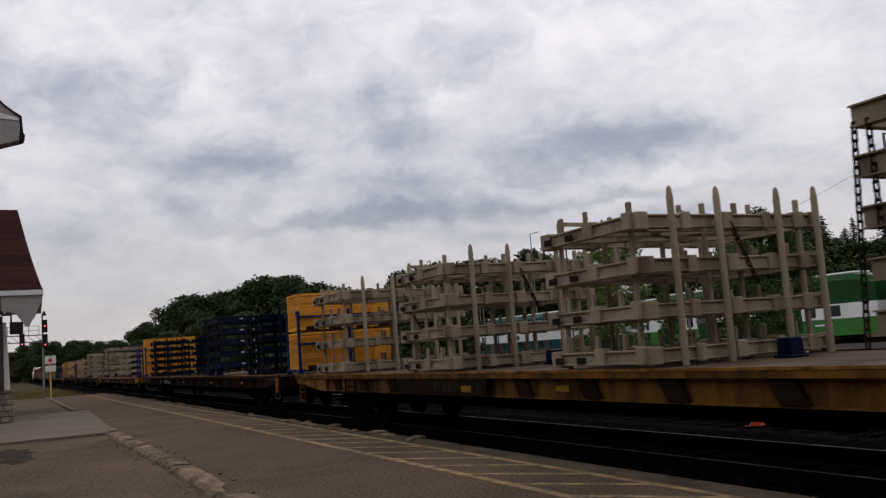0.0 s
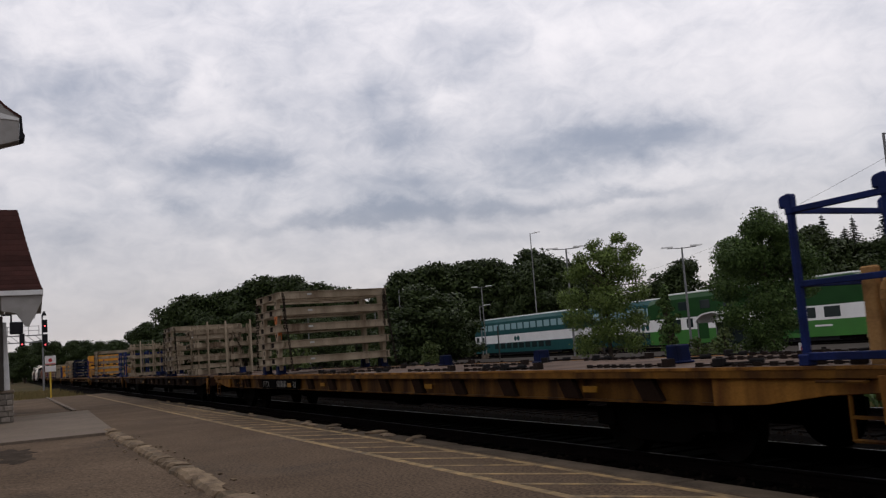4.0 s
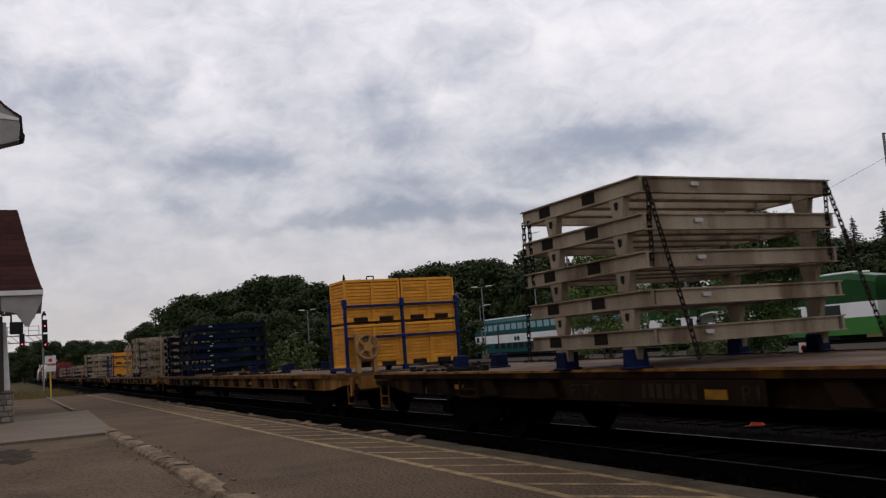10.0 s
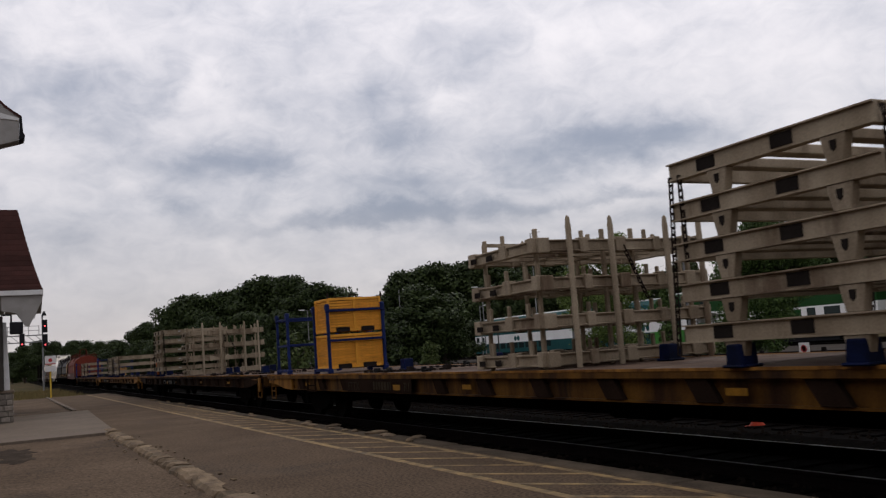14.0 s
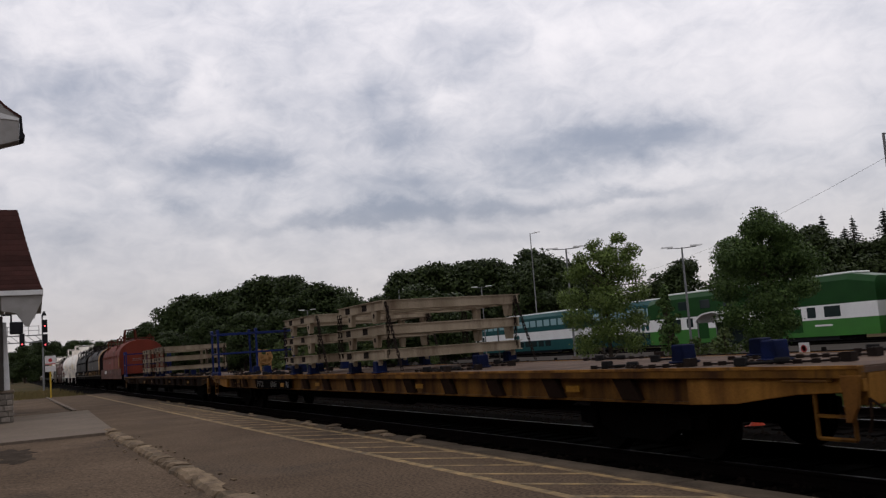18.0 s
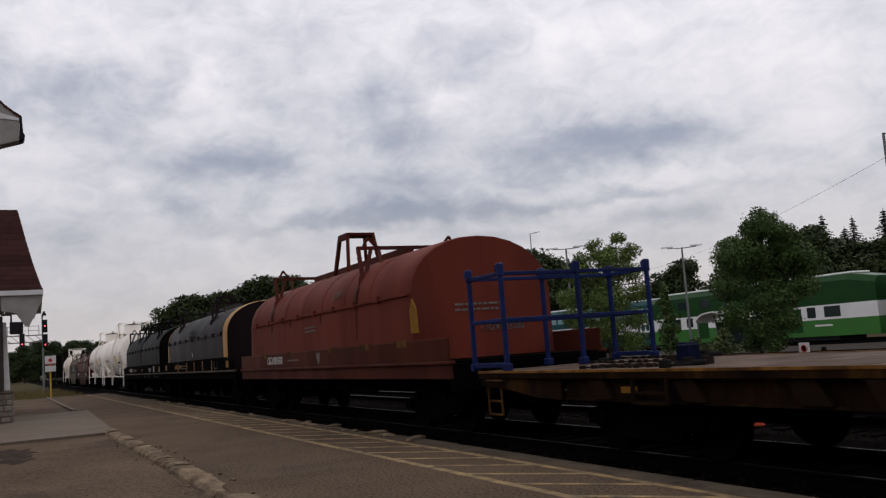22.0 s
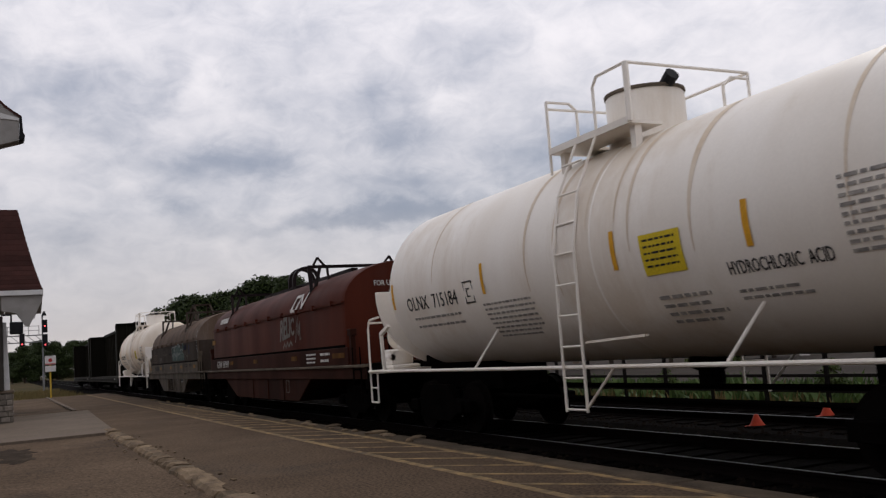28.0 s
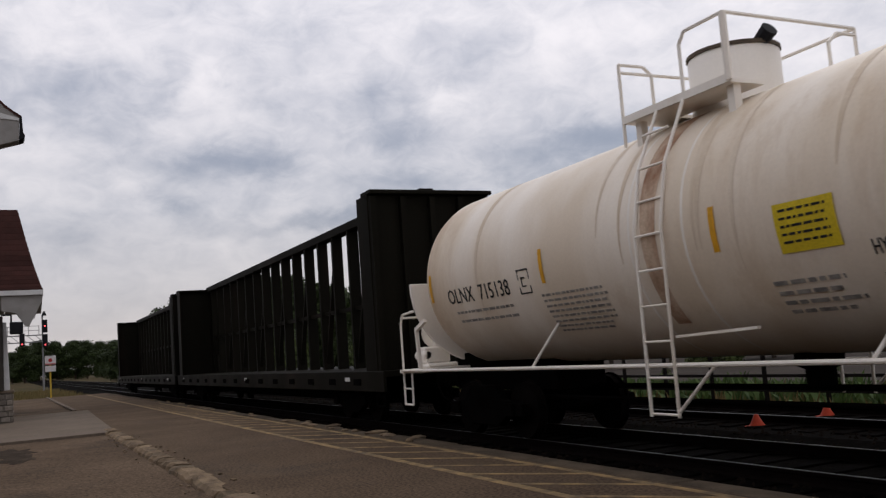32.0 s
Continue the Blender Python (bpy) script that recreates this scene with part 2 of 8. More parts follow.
MUSTARD = material("mustard_car_paint", (0.15, 0.068, 0.011), (0.035, 0.015, 0.006), 0.7, scale=2.6, fine=40, bump=0.15, amount=1.0, streak=1, rand=0.2, stain=(0.02, 0.010, 0.006), stain_amount=0.95)
SOOTED = material("sooted_mustard_paint", (0.020, 0.0095, 0.005), (0.007, 0.0042, 0.003), 0.75, scale=2.2, fine=40, bump=0.15, amount=1.0, streak=1, rand=0.2, stain=(0.11, 0.05, 0.010), stain_amount=0.55, spec=0.03)
ENDPLATE = material("faded_yellow_plate", (0.28, 0.132, 0.026), (0.085, 0.034, 0.011), 0.75, scale=3.5, fine=40, bump=0.2, amount=0.9, streak=1, stain=(0.04, 0.025, 0.015), stain_amount=0.8)
DARK_BROWN = material("dark_brown_steel", (0.022, 0.013, 0.009), (0.010, 0.007, 0.005), 0.85, scale=2, fine=40, bump=0.2, spec=0.006)
CARDECK = material("rusty_car_deck", (0.115, 0.075, 0.054), (0.055, 0.036, 0.027), 0.85, scale=1.2, fine=40, bump=0.3, amount=0.9, stain=(0.18, 0.145, 0.125), stain_amount=0.5)
# Near-black tones: the shade beneath the cars is put into these two base colours.
GRIME_SHADE = material("grimy_shaded_underframe", (0.0034, 0.003, 0.0028), (0.0018, 0.0016, 0.0015), 0.85, scale=3, fine=40, bump=0.25, spec=0.006)
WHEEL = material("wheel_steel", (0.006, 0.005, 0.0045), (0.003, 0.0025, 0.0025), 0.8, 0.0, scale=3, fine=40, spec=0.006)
REFLECT = material("yellow_reflector", (0.25, 0.118, 0.011), (0.12, 0.058, 0.009), 0.5, scale=8, fine=60, bump=0)
BEIGE = material("beige_rack_paint", (0.325, 0.265, 0.19), (0.17, 0.128, 0.084), 0.65, scale=2.2, fine=45, bump=0.1, amount=0.8, streak=1, rand=0.08, stain=(0.075, 0.042, 0.025), stain_amount=0.75)
NAVY = material("navy_rack_paint", (0.0125, 0.0175, 0.040), (0.007, 0.0095, 0.021), 0.55, scale=2.2, fine=45, bump=0.1, amount=0.8, rand=0.2, spec=0.006)
BLACKNAVY = material("black_navy_rack_paint", (0.0085, 0.0115, 0.020), (0.0045, 0.006, 0.011), 0.55, scale=2.2, fine=45, bump=0.1, amount=0.8, rand=0.2, spec=0.006)
# Holes and pockets are flat plates; the shade inside is their colour.
POCKET_SHADE = material("pocket_shade", (0.02, 0.016, 0.014), None, 0.9, bump=0, spec=0.03)
TAG = material("pale_tag", (0.45, 0.45, 0.42), (0.3, 0.3, 0.3), 0.6, bump=0)
ORANGE = material("orange_primer", (0.55, 0.16, 0.05), (0.3, 0.1, 0.04), 0.7, scale=6, fine=40)
YELLOW = material("yellow_box_paint", (0.74, 0.335, 0.044), (0.54, 0.235, 0.03), 0.6, scale=2, fine=40, bump=0.1, amount=0.8, streak=1, rand=0.08, stain=(0.20, 0.10, 0.03), stain_amount=0.5)
BLUE = material("blue_rack_paint", (0.010, 0.020, 0.095), (0.007, 0.011, 0.042), 0.55, scale=3, fine=40, bump=0.1, amount=0.8, rand=0.15)
DEEPBLUE = material("grimy_blue_paint", (0.006, 0.011, 0.046), (0.004, 0.006, 0.016), 0.6, scale=4, fine=40, bump=0.1, amount=0.9, rand=0.3, spec=0.04)
CHAIN = material("rusty_chain", (0.022, 0.015, 0.012), (0.012, 0.009, 0.008), 0.8, 0.1, scale=9, fine=60)
STRAP = material("black_strap", (0.018, 0.017, 0.017), None, 0.8, bump=0, spec=0.03)
TAN = material("tan_brake_gear", (0.36, 0.20, 0.075), (0.22, 0.12, 0.05), 0.7, scale=4, fine=40, stain=(0.1, 0.06, 0.03))
WHITE_LETTER = material("white_lettering", (0.62, 0.61, 0.58), (0.42, 0.41, 0.39), 0.7, scale=9, fine=60, bump=0)
BLACK_LETTER = material("black_lettering", (0.02, 0.02, 0.02), (0.05, 0.05, 0.05), 0.6, scale=9, fine=60, bump=0)
WORN_LETTER = material("worn_white_lettering", (0.19, 0.18, 0.165), (0.06, 0.056, 0.052), 0.8, scale=14, fine=60, bump=0, amount=1.0, stain=(0.03, 0.028, 0.026), stain_amount=0.7)
GREY_LETTER = material("faded_lettering", (0.17, 0.155, 0.14), (0.11, 0.1, 0.09), 0.7, scale=9, fine=60, bump=0)
REDHOOD = material("red_oxide_hood", (0.1573, 0.034, 0.02125), (0.09775, 0.0238, 0.01615), 0.55, scale=1.0, fine=40, bump=0.08, amount=0.8, streak=1, stain=(0.10, 0.035, 0.028), stain_amount=0.55, spec=0.03)
DARKHOOD = material("charcoal_hood", (0.0165, 0.0115, 0.0117), (0.007, 0.005, 0.005), 0.45, scale=1.0, fine=40, bump=0.06, amount=0.8, streak=1, stain=(0.024, 0.017, 0.015), stain_amount=0.5, spec=0.03)
BLACKHOOD = material("black_hood", (0.0062, 0.0056, 0.0058), (0.0026, 0.0023, 0.0024), 0.5, scale=1.6, fine=40, bump=0.05, amount=0.8, streak=1, stain=(0.014, 0.0095, 0.008), stain_amount=0.6, spec=0.022)
BROWNHOOD = material("brown_red_hood", (0.080, 0.0200, 0.0118), (0.043, 0.0125, 0.0082), 0.5, scale=1.0, fine=40, bump=0.08, amount=0.8, streak=1, stain=(0.05, 0.025, 0.022), stain_amount=0.5, spec=0.03)
# Darker copy of the brown hood; the lower sides' shade is put in.
BROWN_SHADE = material("shaded_brown_side", (0.040, 0.0130, 0.0086), (0.0215, 0.0085, 0.006), 0.6, scale=1.0, fine=40, bump=0.1, amount=0.9, streak=1, stain=(0.018, 0.010, 0.008), stain_amount=0.6, spec=0.03)
TAUPEHOOD = material("faded_taupe_hood", (0.155, 0.106, 0.076), (0.092, 0.064, 0.048), 0.6, scale=1.1, fine=40, bump=0.1, amount=0.9, streak=1, stain=(0.21, 0.175, 0.15), stain_amount=0.5, spec=0.03)
# Darker copy of the taupe, for lower hood sides, ends and lifting frames.
TAUPE_LOW = material("dark_taupe_side", (0.054, 0.04, 0.031), (0.033, 0.025, 0.02), 0.65, scale=1.1, fine=40, bump=0.1, amount=0.9, streak=1, stain=(0.1, 0.085, 0.075), stain_amount=0.4, spec=0.03)
GREYSIDE = material("pale_grey_side", (0.135, 0.108, 0.08), (0.065, 0.051, 0.038), 0.65, scale=1.8, fine=40, bump=0.1, amount=0.9, streak=1, stain=(0.05, 0.034, 0.024), stain_amount=0.6)
GRIMEGREY = material("faded_grey_spray", (0.030, 0.028, 0.025), (0.014, 0.013, 0.012), 0.7, scale=6, fine=40, bump=0, spec=0.03)
BELLYTAN = material("brown_spray_fill", (0.105, 0.078, 0.052), (0.06, 0.044, 0.03), 0.7, scale=2.5, fine=40, bump=0.05)
TANBAND = material("tan_band", (0.47, 0.27, 0.10), (0.33, 0.185, 0.068), 0.55, scale=2, fine=40, bump=0.05, streak=1, stain=(0.2, 0.12, 0.06), stain_amount=0.5)
TANKWHITE = material("white_tank_paint", (0.86, 0.81, 0.74), (0.76, 0.69, 0.6), 0.42, scale=0.9, fine=30, bump=0.03, amount=0.7, streak=1, stain=(0.56, 0.44, 0.31), stain_amount=0.5, spec=0.4, speckle=0.02)
TANKPRINT = material("worn_tank_print", (0.20, 0.19, 0.18), (0.42, 0.39, 0.35), 0.7, scale=9, fine=60, bump=0, amount=0.9)
TANKGRIME = material("tank_grime", (0.62, 0.50, 0.37), (0.80, 0.72, 0.62), 0.5, scale=3, fine=40, bump=0, streak=1, speckle=0.04)
FADED_MARK = material("faded_ochre_mark", (0.034, 0.025, 0.014), (0.014, 0.011, 0.008), 0.7, scale=5, fine=40, bump=0, amount=1.0, spec=0.03)
TANKRUST = material("rust_streak", (0.30, 0.155, 0.09), (0.60, 0.46, 0.34), 0.6, scale=4, fine=40, bump=0.05, amount=0.9, streak=1, stain=(0.74, 0.62, 0.48), stain_amount=0.35)
TANKDIRTY = material("dirty_white_tank_paint", (0.84, 0.76, 0.66), (0.68, 0.56, 0.42), 0.45, scale=1.0, fine=30, bump=0.03, amount=0.85, streak=1, stain=(0.50, 0.35, 0.21), stain_amount=0.6, spec=0.35, speckle=0.03)
STRIPE = material("orange_yellow_stripe", (0.70, 0.36, 0.03), (0.55, 0.28, 0.03), 0.5, scale=6, fine=50, bump=0)
PLACARD = material("yellow_placard", (0.66, 0.50, 0.03), (0.55, 0.4, 0.03), 0.5, scale=6, fine=50, bump=0)
DARKGREEN = material("dark_green_car", (0.0095, 0.0085, 0.0060), (0.0052, 0.0046, 0.0034), 0.6, scale=1.2, fine=40, bump=0.1, streak=1, stain=(0.02, 0.013, 0.010), stain_amount=0.5, spec=0.03)
GRAFFITI_GREEN = material("green_spray_paint", (0.014, 0.066, 0.052), (0.01, 0.038, 0.033), 0.5, scale=4, fine=40, bump=0)
GRAFFITI_PALE = material("pale_spray_paint", (0.42, 0.46, 0.44), (0.3, 0.32, 0.31), 0.55, scale=4, fine=40, bump=0)
GRAFFITI_GREY = material("grey_spray_paint", (0.18, 0.165, 0.15), (0.085, 0.07, 0.062), 0.6, scale=4, fine=40, bump=0)

SHINGLE = material("brown_red_shingle", (0.060, 0.026, 0.022), (0.032, 0.017, 0.015), 0.85, scale=2.2, fine=30, bump=0.6, rand=0.25)
FASCIA = material("white_trim_paint", (0.62, 0.61, 0.60), (0.48, 0.47, 0.46), 0.6, scale=3, fine=40, bump=0.05)
SOFFIT = material("grey_soffit_board", (0.28, 0.265, 0.25), (0.2, 0.19, 0.175), 0.7, scale=3, fine=40, bump=0.1, rand=0.06)
WALLDARK = material("dark_wall", (0.05, 0.042, 0.038), (0.03, 0.026, 0.024), 0.85, scale=2, fine=30)
GUTTER = material("black_gutter", (0.02, 0.02, 0.022), None, 0.5, scale=5, fine=40, bump=0.05, spec=0.03)
FIELDSTONE = material("field_stone", (0.22, 0.19, 0.16), (0.10, 0.085, 0.07), 0.9, scale=4, fine=30, bump=0.6, rand=0.3)
MORTAR = material("mortar", (0.16, 0.14, 0.12), None, 0.95, scale=8, fine=50)
COACHTEAL = material("teal_coach_paint", (0.018, 0.078, 0.078), (0.013, 0.058, 0.058), 0.4, scale=0.7, fine=20, bump=0)
COACHWHITE = material("white_coach_paint", (0.78, 0.77, 0.75), (0.66, 0.65, 0.63), 0.4, scale=0.7, fine=20, bump=0, spec=0.4)
COACHGREEN = material("bright_green_coach_paint", (0.036, 0.175, 0.019), (0.028, 0.13, 0.015), 0.4, scale=0.7, fine=20, bump=0, spec=0.4)
COACHDEEP = material("deep_green_coach_paint", (0.016, 0.062, 0.016), (0.011, 0.042, 0.012), 0.35, scale=0.7, fine=20, bump=0)
COACHGLASS = glass_dark("coach_glass", (0.02, 0.03, 0.03))
# The sky mirrored in the upper windows is put into this pale base.
COACHSKY = glass_dark("sky_tinted_coach_glass", (0.25, 0.38, 0.40))
GALV = material("galvanised_steel", (0.2, 0.2, 0.2), (0.14, 0.14, 0.14), 0.6, 0.2, scale=2, fine=30, bump=0.05)
POLEDARK = material("dark_pole", (0.06, 0.055, 0.05), None, 0.7, scale=3, fine=30, bump=0.1)
SIGNWHITE = material("white_sign_face", (0.60, 0.58, 0.56), (0.5, 0.48, 0.46), 0.5, scale=5, fine=40, bump=0)
SIGNRED = material("red_sign_paint", (0.42, 0.05, 0.05), None, 0.5, scale=5, fine=40, bump=0)
POSTYELLOW = material("yellow_post_paint", (0.50, 0.33, 0.04), (0.36, 0.23, 0.03), 0.6, scale=5, fine=40, bump=0.05)
FENCE = material("rusty_fence_steel", (0.008, 0.006, 0.005), (0.005, 0.004, 0.0035), 0.8, scale=3, fine=30)
CONE = material("orange_cone_plastic", (0.40, 0.045, 0.018), (0.16, 0.028, 0.016), 0.5, scale=6, fine=40, bump=0)
RED_LIGHT = plain_glow("red_signal_light", (1.0, 0.09, 0.1), 1.6)
CARWHITE = material("white_vehicle_paint", (0.6, 0.6, 0.6), (0.5, 0.5, 0.5), 0.3, scale=1, fine=20, bump=0)
BARK = material("bark", (0.07, 0.055, 0.042), (0.04, 0.03, 0.024), 0.9, scale=3, fine=25, bump=0.6)
LEAF_NEAR = leaf_material("maple_leaf", (0.020, 0.042, 0.010), (0.17, 0.225, 0.052))
LEAF_DENSE = leaf_material("linden_leaf", (0.011, 0.028, 0.008), (0.095, 0.145, 0.036))
LEAF_FAR = leaf_material("far_leaf", (0.005, 0.0115, 0.0036), (0.053, 0.075, 0.02))
LEAF_LIGHT = leaf_material("shrub_leaf", (0.02, 0.038, 0.010), (0.09, 0.11, 0.03))
NEEDLE = leaf_material("spruce_needle", (0.005, 0.009, 0.005), (0.016, 0.022, 0.011))


# ---------------------------------------------------------------- building blocks
class Shape:
    """Collects simple solids and becomes one mesh."""

    def __init__(self):
        self.v, self.f = [], []

    def add(self, verts, faces):
        k = len(self.v)
        self.v += [tuple(a) for a in verts]
        self.f += [tuple(i + k for i in face) for face in faces]
        return self

    def box(self, x0, x1, y0, y1, z0, z1):
        return self.add([(x, y, z) for z in (z0, z1) for y in (y0, y1) for x in (x0, x1)],
                        [(0, 2, 3, 1), (4, 5, 7, 6), (0, 1, 5, 4), (2, 6, 7, 3), (0, 4, 6, 2), (1, 3, 7, 5)])

    def at(self, x, y, z, sx, sy, sz):
        return self.box(x - sx / 2, x + sx / 2, y - sy / 2, y + sy / 2, z, z + sz)

    def tube(self, a, b, r, r2=None, n=8):
        a, b = Vector(a), Vector(b)
        r2 = r if r2 is None else r2
        w = (b - a).normalized()
        u = w.orthogonal().normalized()
        s = w.cross(u)
        ring = [(math.cos(2 * math.pi * i / n), math.sin(2 * math.pi * i / n)) for i in range(n)]
        verts = [a + (u * p + s * q) * r for p, q in ring] + [b + (u * p + s * q) * r2 for p, q in ring]
        faces = [(i, (i + 1) % n, n + (i + 1) % n, n + i) for i in range(n)]
        return self.add(verts, faces + [tuple(range(n))[::-1], tuple(range(n, 2 * n))])

    def path(self, points, r, n=6):
        for a, b in zip(points, points[1:]):
            self.tube(a, b, r, None, n)
        return self

    def bar(self, a, b, w, h):
        """A square bar from a to b; w across, h high."""
        a, b = Vector(a), Vector(b)
        d = (b - a).normalized()
        side = d.cross(Vector((0, 0, 1)))
        side = side.normalized() if side.length > 1e-4 else Vector((1, 0, 0))
        top = side.cross(d).normalized()
        q = [(-1, -1), (1, -1), (1, 1), (-1, 1)]
        verts = [e + side * i * w / 2 + top * j * h / 2 for e in (a, b) for i, j in q]
        return self.add(verts, [(3, 2, 1, 0), (4, 5, 6, 7), (0, 1, 5, 4), (1, 2, 6, 5), (2, 3, 7, 6), (3, 0, 4, 7)])

    def prism(self, outline, t0, t1, axis="y"):
        """A closed outline of (p, q), thick from t0 to t1 along the axis: y gives (x, z), x gives (y, z), z gives (x, y)."""
        put = {"y": lambda p, q, t: (p, t, q), "x": lambda p, q, t: (t, p, q), "z": lambda p, q, t: (p, q, t)}[axis]
        n = len(outline)
        verts = [put(p, q, t) for t in (t0, t1) for p, q in outline]
        return self.add(verts, [tuple(range(n)), tuple(range(n, 2 * n))[::-1]] + [(i, n + i, n + (i + 1) % n, (i + 1) % n) for i in range(n)])

    def lathe(self, profile, n=24, axis="z", at=(0, 0, 0)):
        """A profile of (radius, height) turned round the axis."""
        verts = []
        for r, h in profile:
            for i in range(n):
                a = 2 * math.pi * i / n
                p, q = r * math.cos(a), r * math.sin(a)
                verts.append({"z": (p, q, h), "x": (h, p, q), "y": (q, h, p)}[axis])
        verts = [tuple(c + o for c, o in zip(v, at)) for v in verts]
        faces = [(k * n + i, k * n + (i + 1) % n, (k + 1) * n + (i + 1) % n, (k + 1) * n + i) for k in range(len(profile) - 1) for i in range(n)]
        return self.add(verts, faces + [tuple(range(n))[::-1], tuple(range((len(profile) - 1) * n, len(profile) * n))])

    def mesh(self, name, mat, bevel=0.0, smooth=False):
        me = bpy.data.meshes.new(name)
        me.from_pydata(self.v, [], self.f)
        bm = bmesh.new()
        bm.from_mesh(me)
        bmesh.ops.recalc_face_normals(bm, faces=bm.faces)
        if bevel:
            sharp = [e for e in bm.edges if len(e.link_faces) == 2 and e.calc_face_angle(0) > 0.6]
            bmesh.ops.bevel(bm, geom=sharp, offset=bevel, segments=1, affect="EDGES", clamp_overlap=True)
        bm.to_mesh(me)
        bm.free()
        if smooth:
            me.shade_smooth()
            me.set_sharp_from_angle(angle=radians(40))
        me.materials.append(mat)
        return me


def part(name, me, parent, label="", at=None):
    ob = new(name, me)
    ob.parent = parent
    if at is not None:
        ob.matrix_basis = at
    if label:
        ob["label"] = label
    return ob


def thing(name, label, category, group="", kind="", at=None, data=None):
    ob = new(name, data)
    if at is not None:
        ob.matrix_basis = at
    return tagged(ob, label, category, group, kind)


def letters(text, size, mat, wide=1.0, bold=0.0):
    """A flat mesh of lettering that stands in the plane y = 0, read from -y, from x = 0 on."""
    cu = bpy.data.curves.new("letters", "FONT")
    cu.body, cu.size, cu.extrude, cu.resolution_u, cu.offset = text, size, 0.002, 2, bold
    ob = bpy.data.objects.new("letters", cu)
    scene.collection.objects.link(ob)
    dg = bpy.context.evaluated_depsgraph_get()
    dg.update()
    me = bpy.data.meshes.new_from_object(ob.evaluated_get(dg))
    bpy.data.objects.remove(ob)
    me.transform(Matrix.Rotation(radians(90), 4, "X") @ Matrix.Diagonal((wide, 1, 1, 1)))
    me.materials.clear()
    me.materials.append(mat)
    return me


def lines_of_bars(width, rows, height, mat, gap=1.9, seed=1, ragged=0.3):
    """Small writing that cannot be read, as rows of bars in the plane y = 0."""
    rng = random.Random(seed)
    s = Shape()
    for k in range(rows):
        x, z, end = 0.0, -k * height * gap, width * (1 - ragged * rng.random())
        while x < end:
            w = height * (rng.uniform(1.0, 3.6) if height < 0.1 else rng.uniform(0.4, 0.75))
            s.box(x, min(x + w, end), -0.002, 0.002, z, z + height * (0.74 if height < 0.1 else 1.0))
            x += w + height * (0.7 if height < 0.1 else 0.28)
    return s.mesh("small_print", mat)


# ---------------------------------------------------------------- ground, tracks, platform
def structure(name, me, label, category):
    return thing(name, label, category, kind="structure", data=me)


def make_ground():
    s = Shape()
    s.box(-2500, 2500, -2500, 2500, -1.4, -0.42)
    structure("ground", s.mesh("ground", GROUND), "dry brown and green grass beside the railway", "ground")
    lot = Shape()
    lot.box(-160, 40, 19, 52, -0.42, -0.30)
    structure("parking_lot", lot.mesh("parking_lot", LOT), "grey asphalt car park beyond the tracks", "car park")
    yard = Shape()
    yard.box(-200, 40, 53.5, 63.5, -0.42, -0.25)
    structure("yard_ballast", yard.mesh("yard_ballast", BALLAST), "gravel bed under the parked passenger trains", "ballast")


def make_track(name, y):
    bed = Shape()
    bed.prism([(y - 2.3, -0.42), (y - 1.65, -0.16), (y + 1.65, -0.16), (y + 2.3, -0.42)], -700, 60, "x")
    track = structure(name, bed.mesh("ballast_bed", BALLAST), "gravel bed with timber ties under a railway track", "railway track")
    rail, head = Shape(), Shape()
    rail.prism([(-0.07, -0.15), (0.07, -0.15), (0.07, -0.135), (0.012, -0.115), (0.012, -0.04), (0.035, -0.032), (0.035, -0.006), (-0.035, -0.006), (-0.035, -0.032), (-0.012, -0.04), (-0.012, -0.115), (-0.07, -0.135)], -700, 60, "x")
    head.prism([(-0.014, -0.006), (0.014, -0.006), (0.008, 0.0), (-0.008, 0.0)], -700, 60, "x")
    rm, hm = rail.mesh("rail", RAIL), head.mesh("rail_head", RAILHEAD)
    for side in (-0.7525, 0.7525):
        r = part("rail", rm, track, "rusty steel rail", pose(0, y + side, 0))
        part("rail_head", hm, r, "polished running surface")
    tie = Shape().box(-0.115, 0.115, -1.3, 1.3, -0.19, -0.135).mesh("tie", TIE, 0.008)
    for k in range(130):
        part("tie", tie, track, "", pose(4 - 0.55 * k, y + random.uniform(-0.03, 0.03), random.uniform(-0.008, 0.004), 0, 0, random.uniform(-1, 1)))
    return track


def make_stones():
    rng = random.Random(5)
    s = Shape()
    for _ in range(9000):
        x = 3 - 45 * rng.random() ** 1.3
        y = rng.choice([rng.uniform(5.9, 7.0), rng.uniform(8.6, 11.0), rng.uniform(8.6, 11.0), rng.uniform(12.6, 14.2)])
        d = min(abs(y - TRACK_1), abs(y - TRACK_2))
        z = -0.16 if d < 1.65 else -0.16 - (d - 1.65) * 0.4
        r = rng.uniform(0.02, 0.05)
        p = [(x + r * rng.uniform(0.7, 1.3) * a, y + r * rng.uniform(0.7, 1.3) * b, z + r * rng.uniform(0.6, 1.1) * c) for a, b, c in ((1, 0, 0), (0, 1, 0), (-1, 0, 0), (0, -1, 0), (0, 0, 1), (0, 0, -1))]
        s.add(p, [(0, 1, 4), (1, 2, 4), (2, 3, 4), (3, 0, 4), (1, 0, 5), (2, 1, 5), (3, 2, 5), (0, 3, 5)])
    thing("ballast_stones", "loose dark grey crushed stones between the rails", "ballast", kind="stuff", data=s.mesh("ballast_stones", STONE))


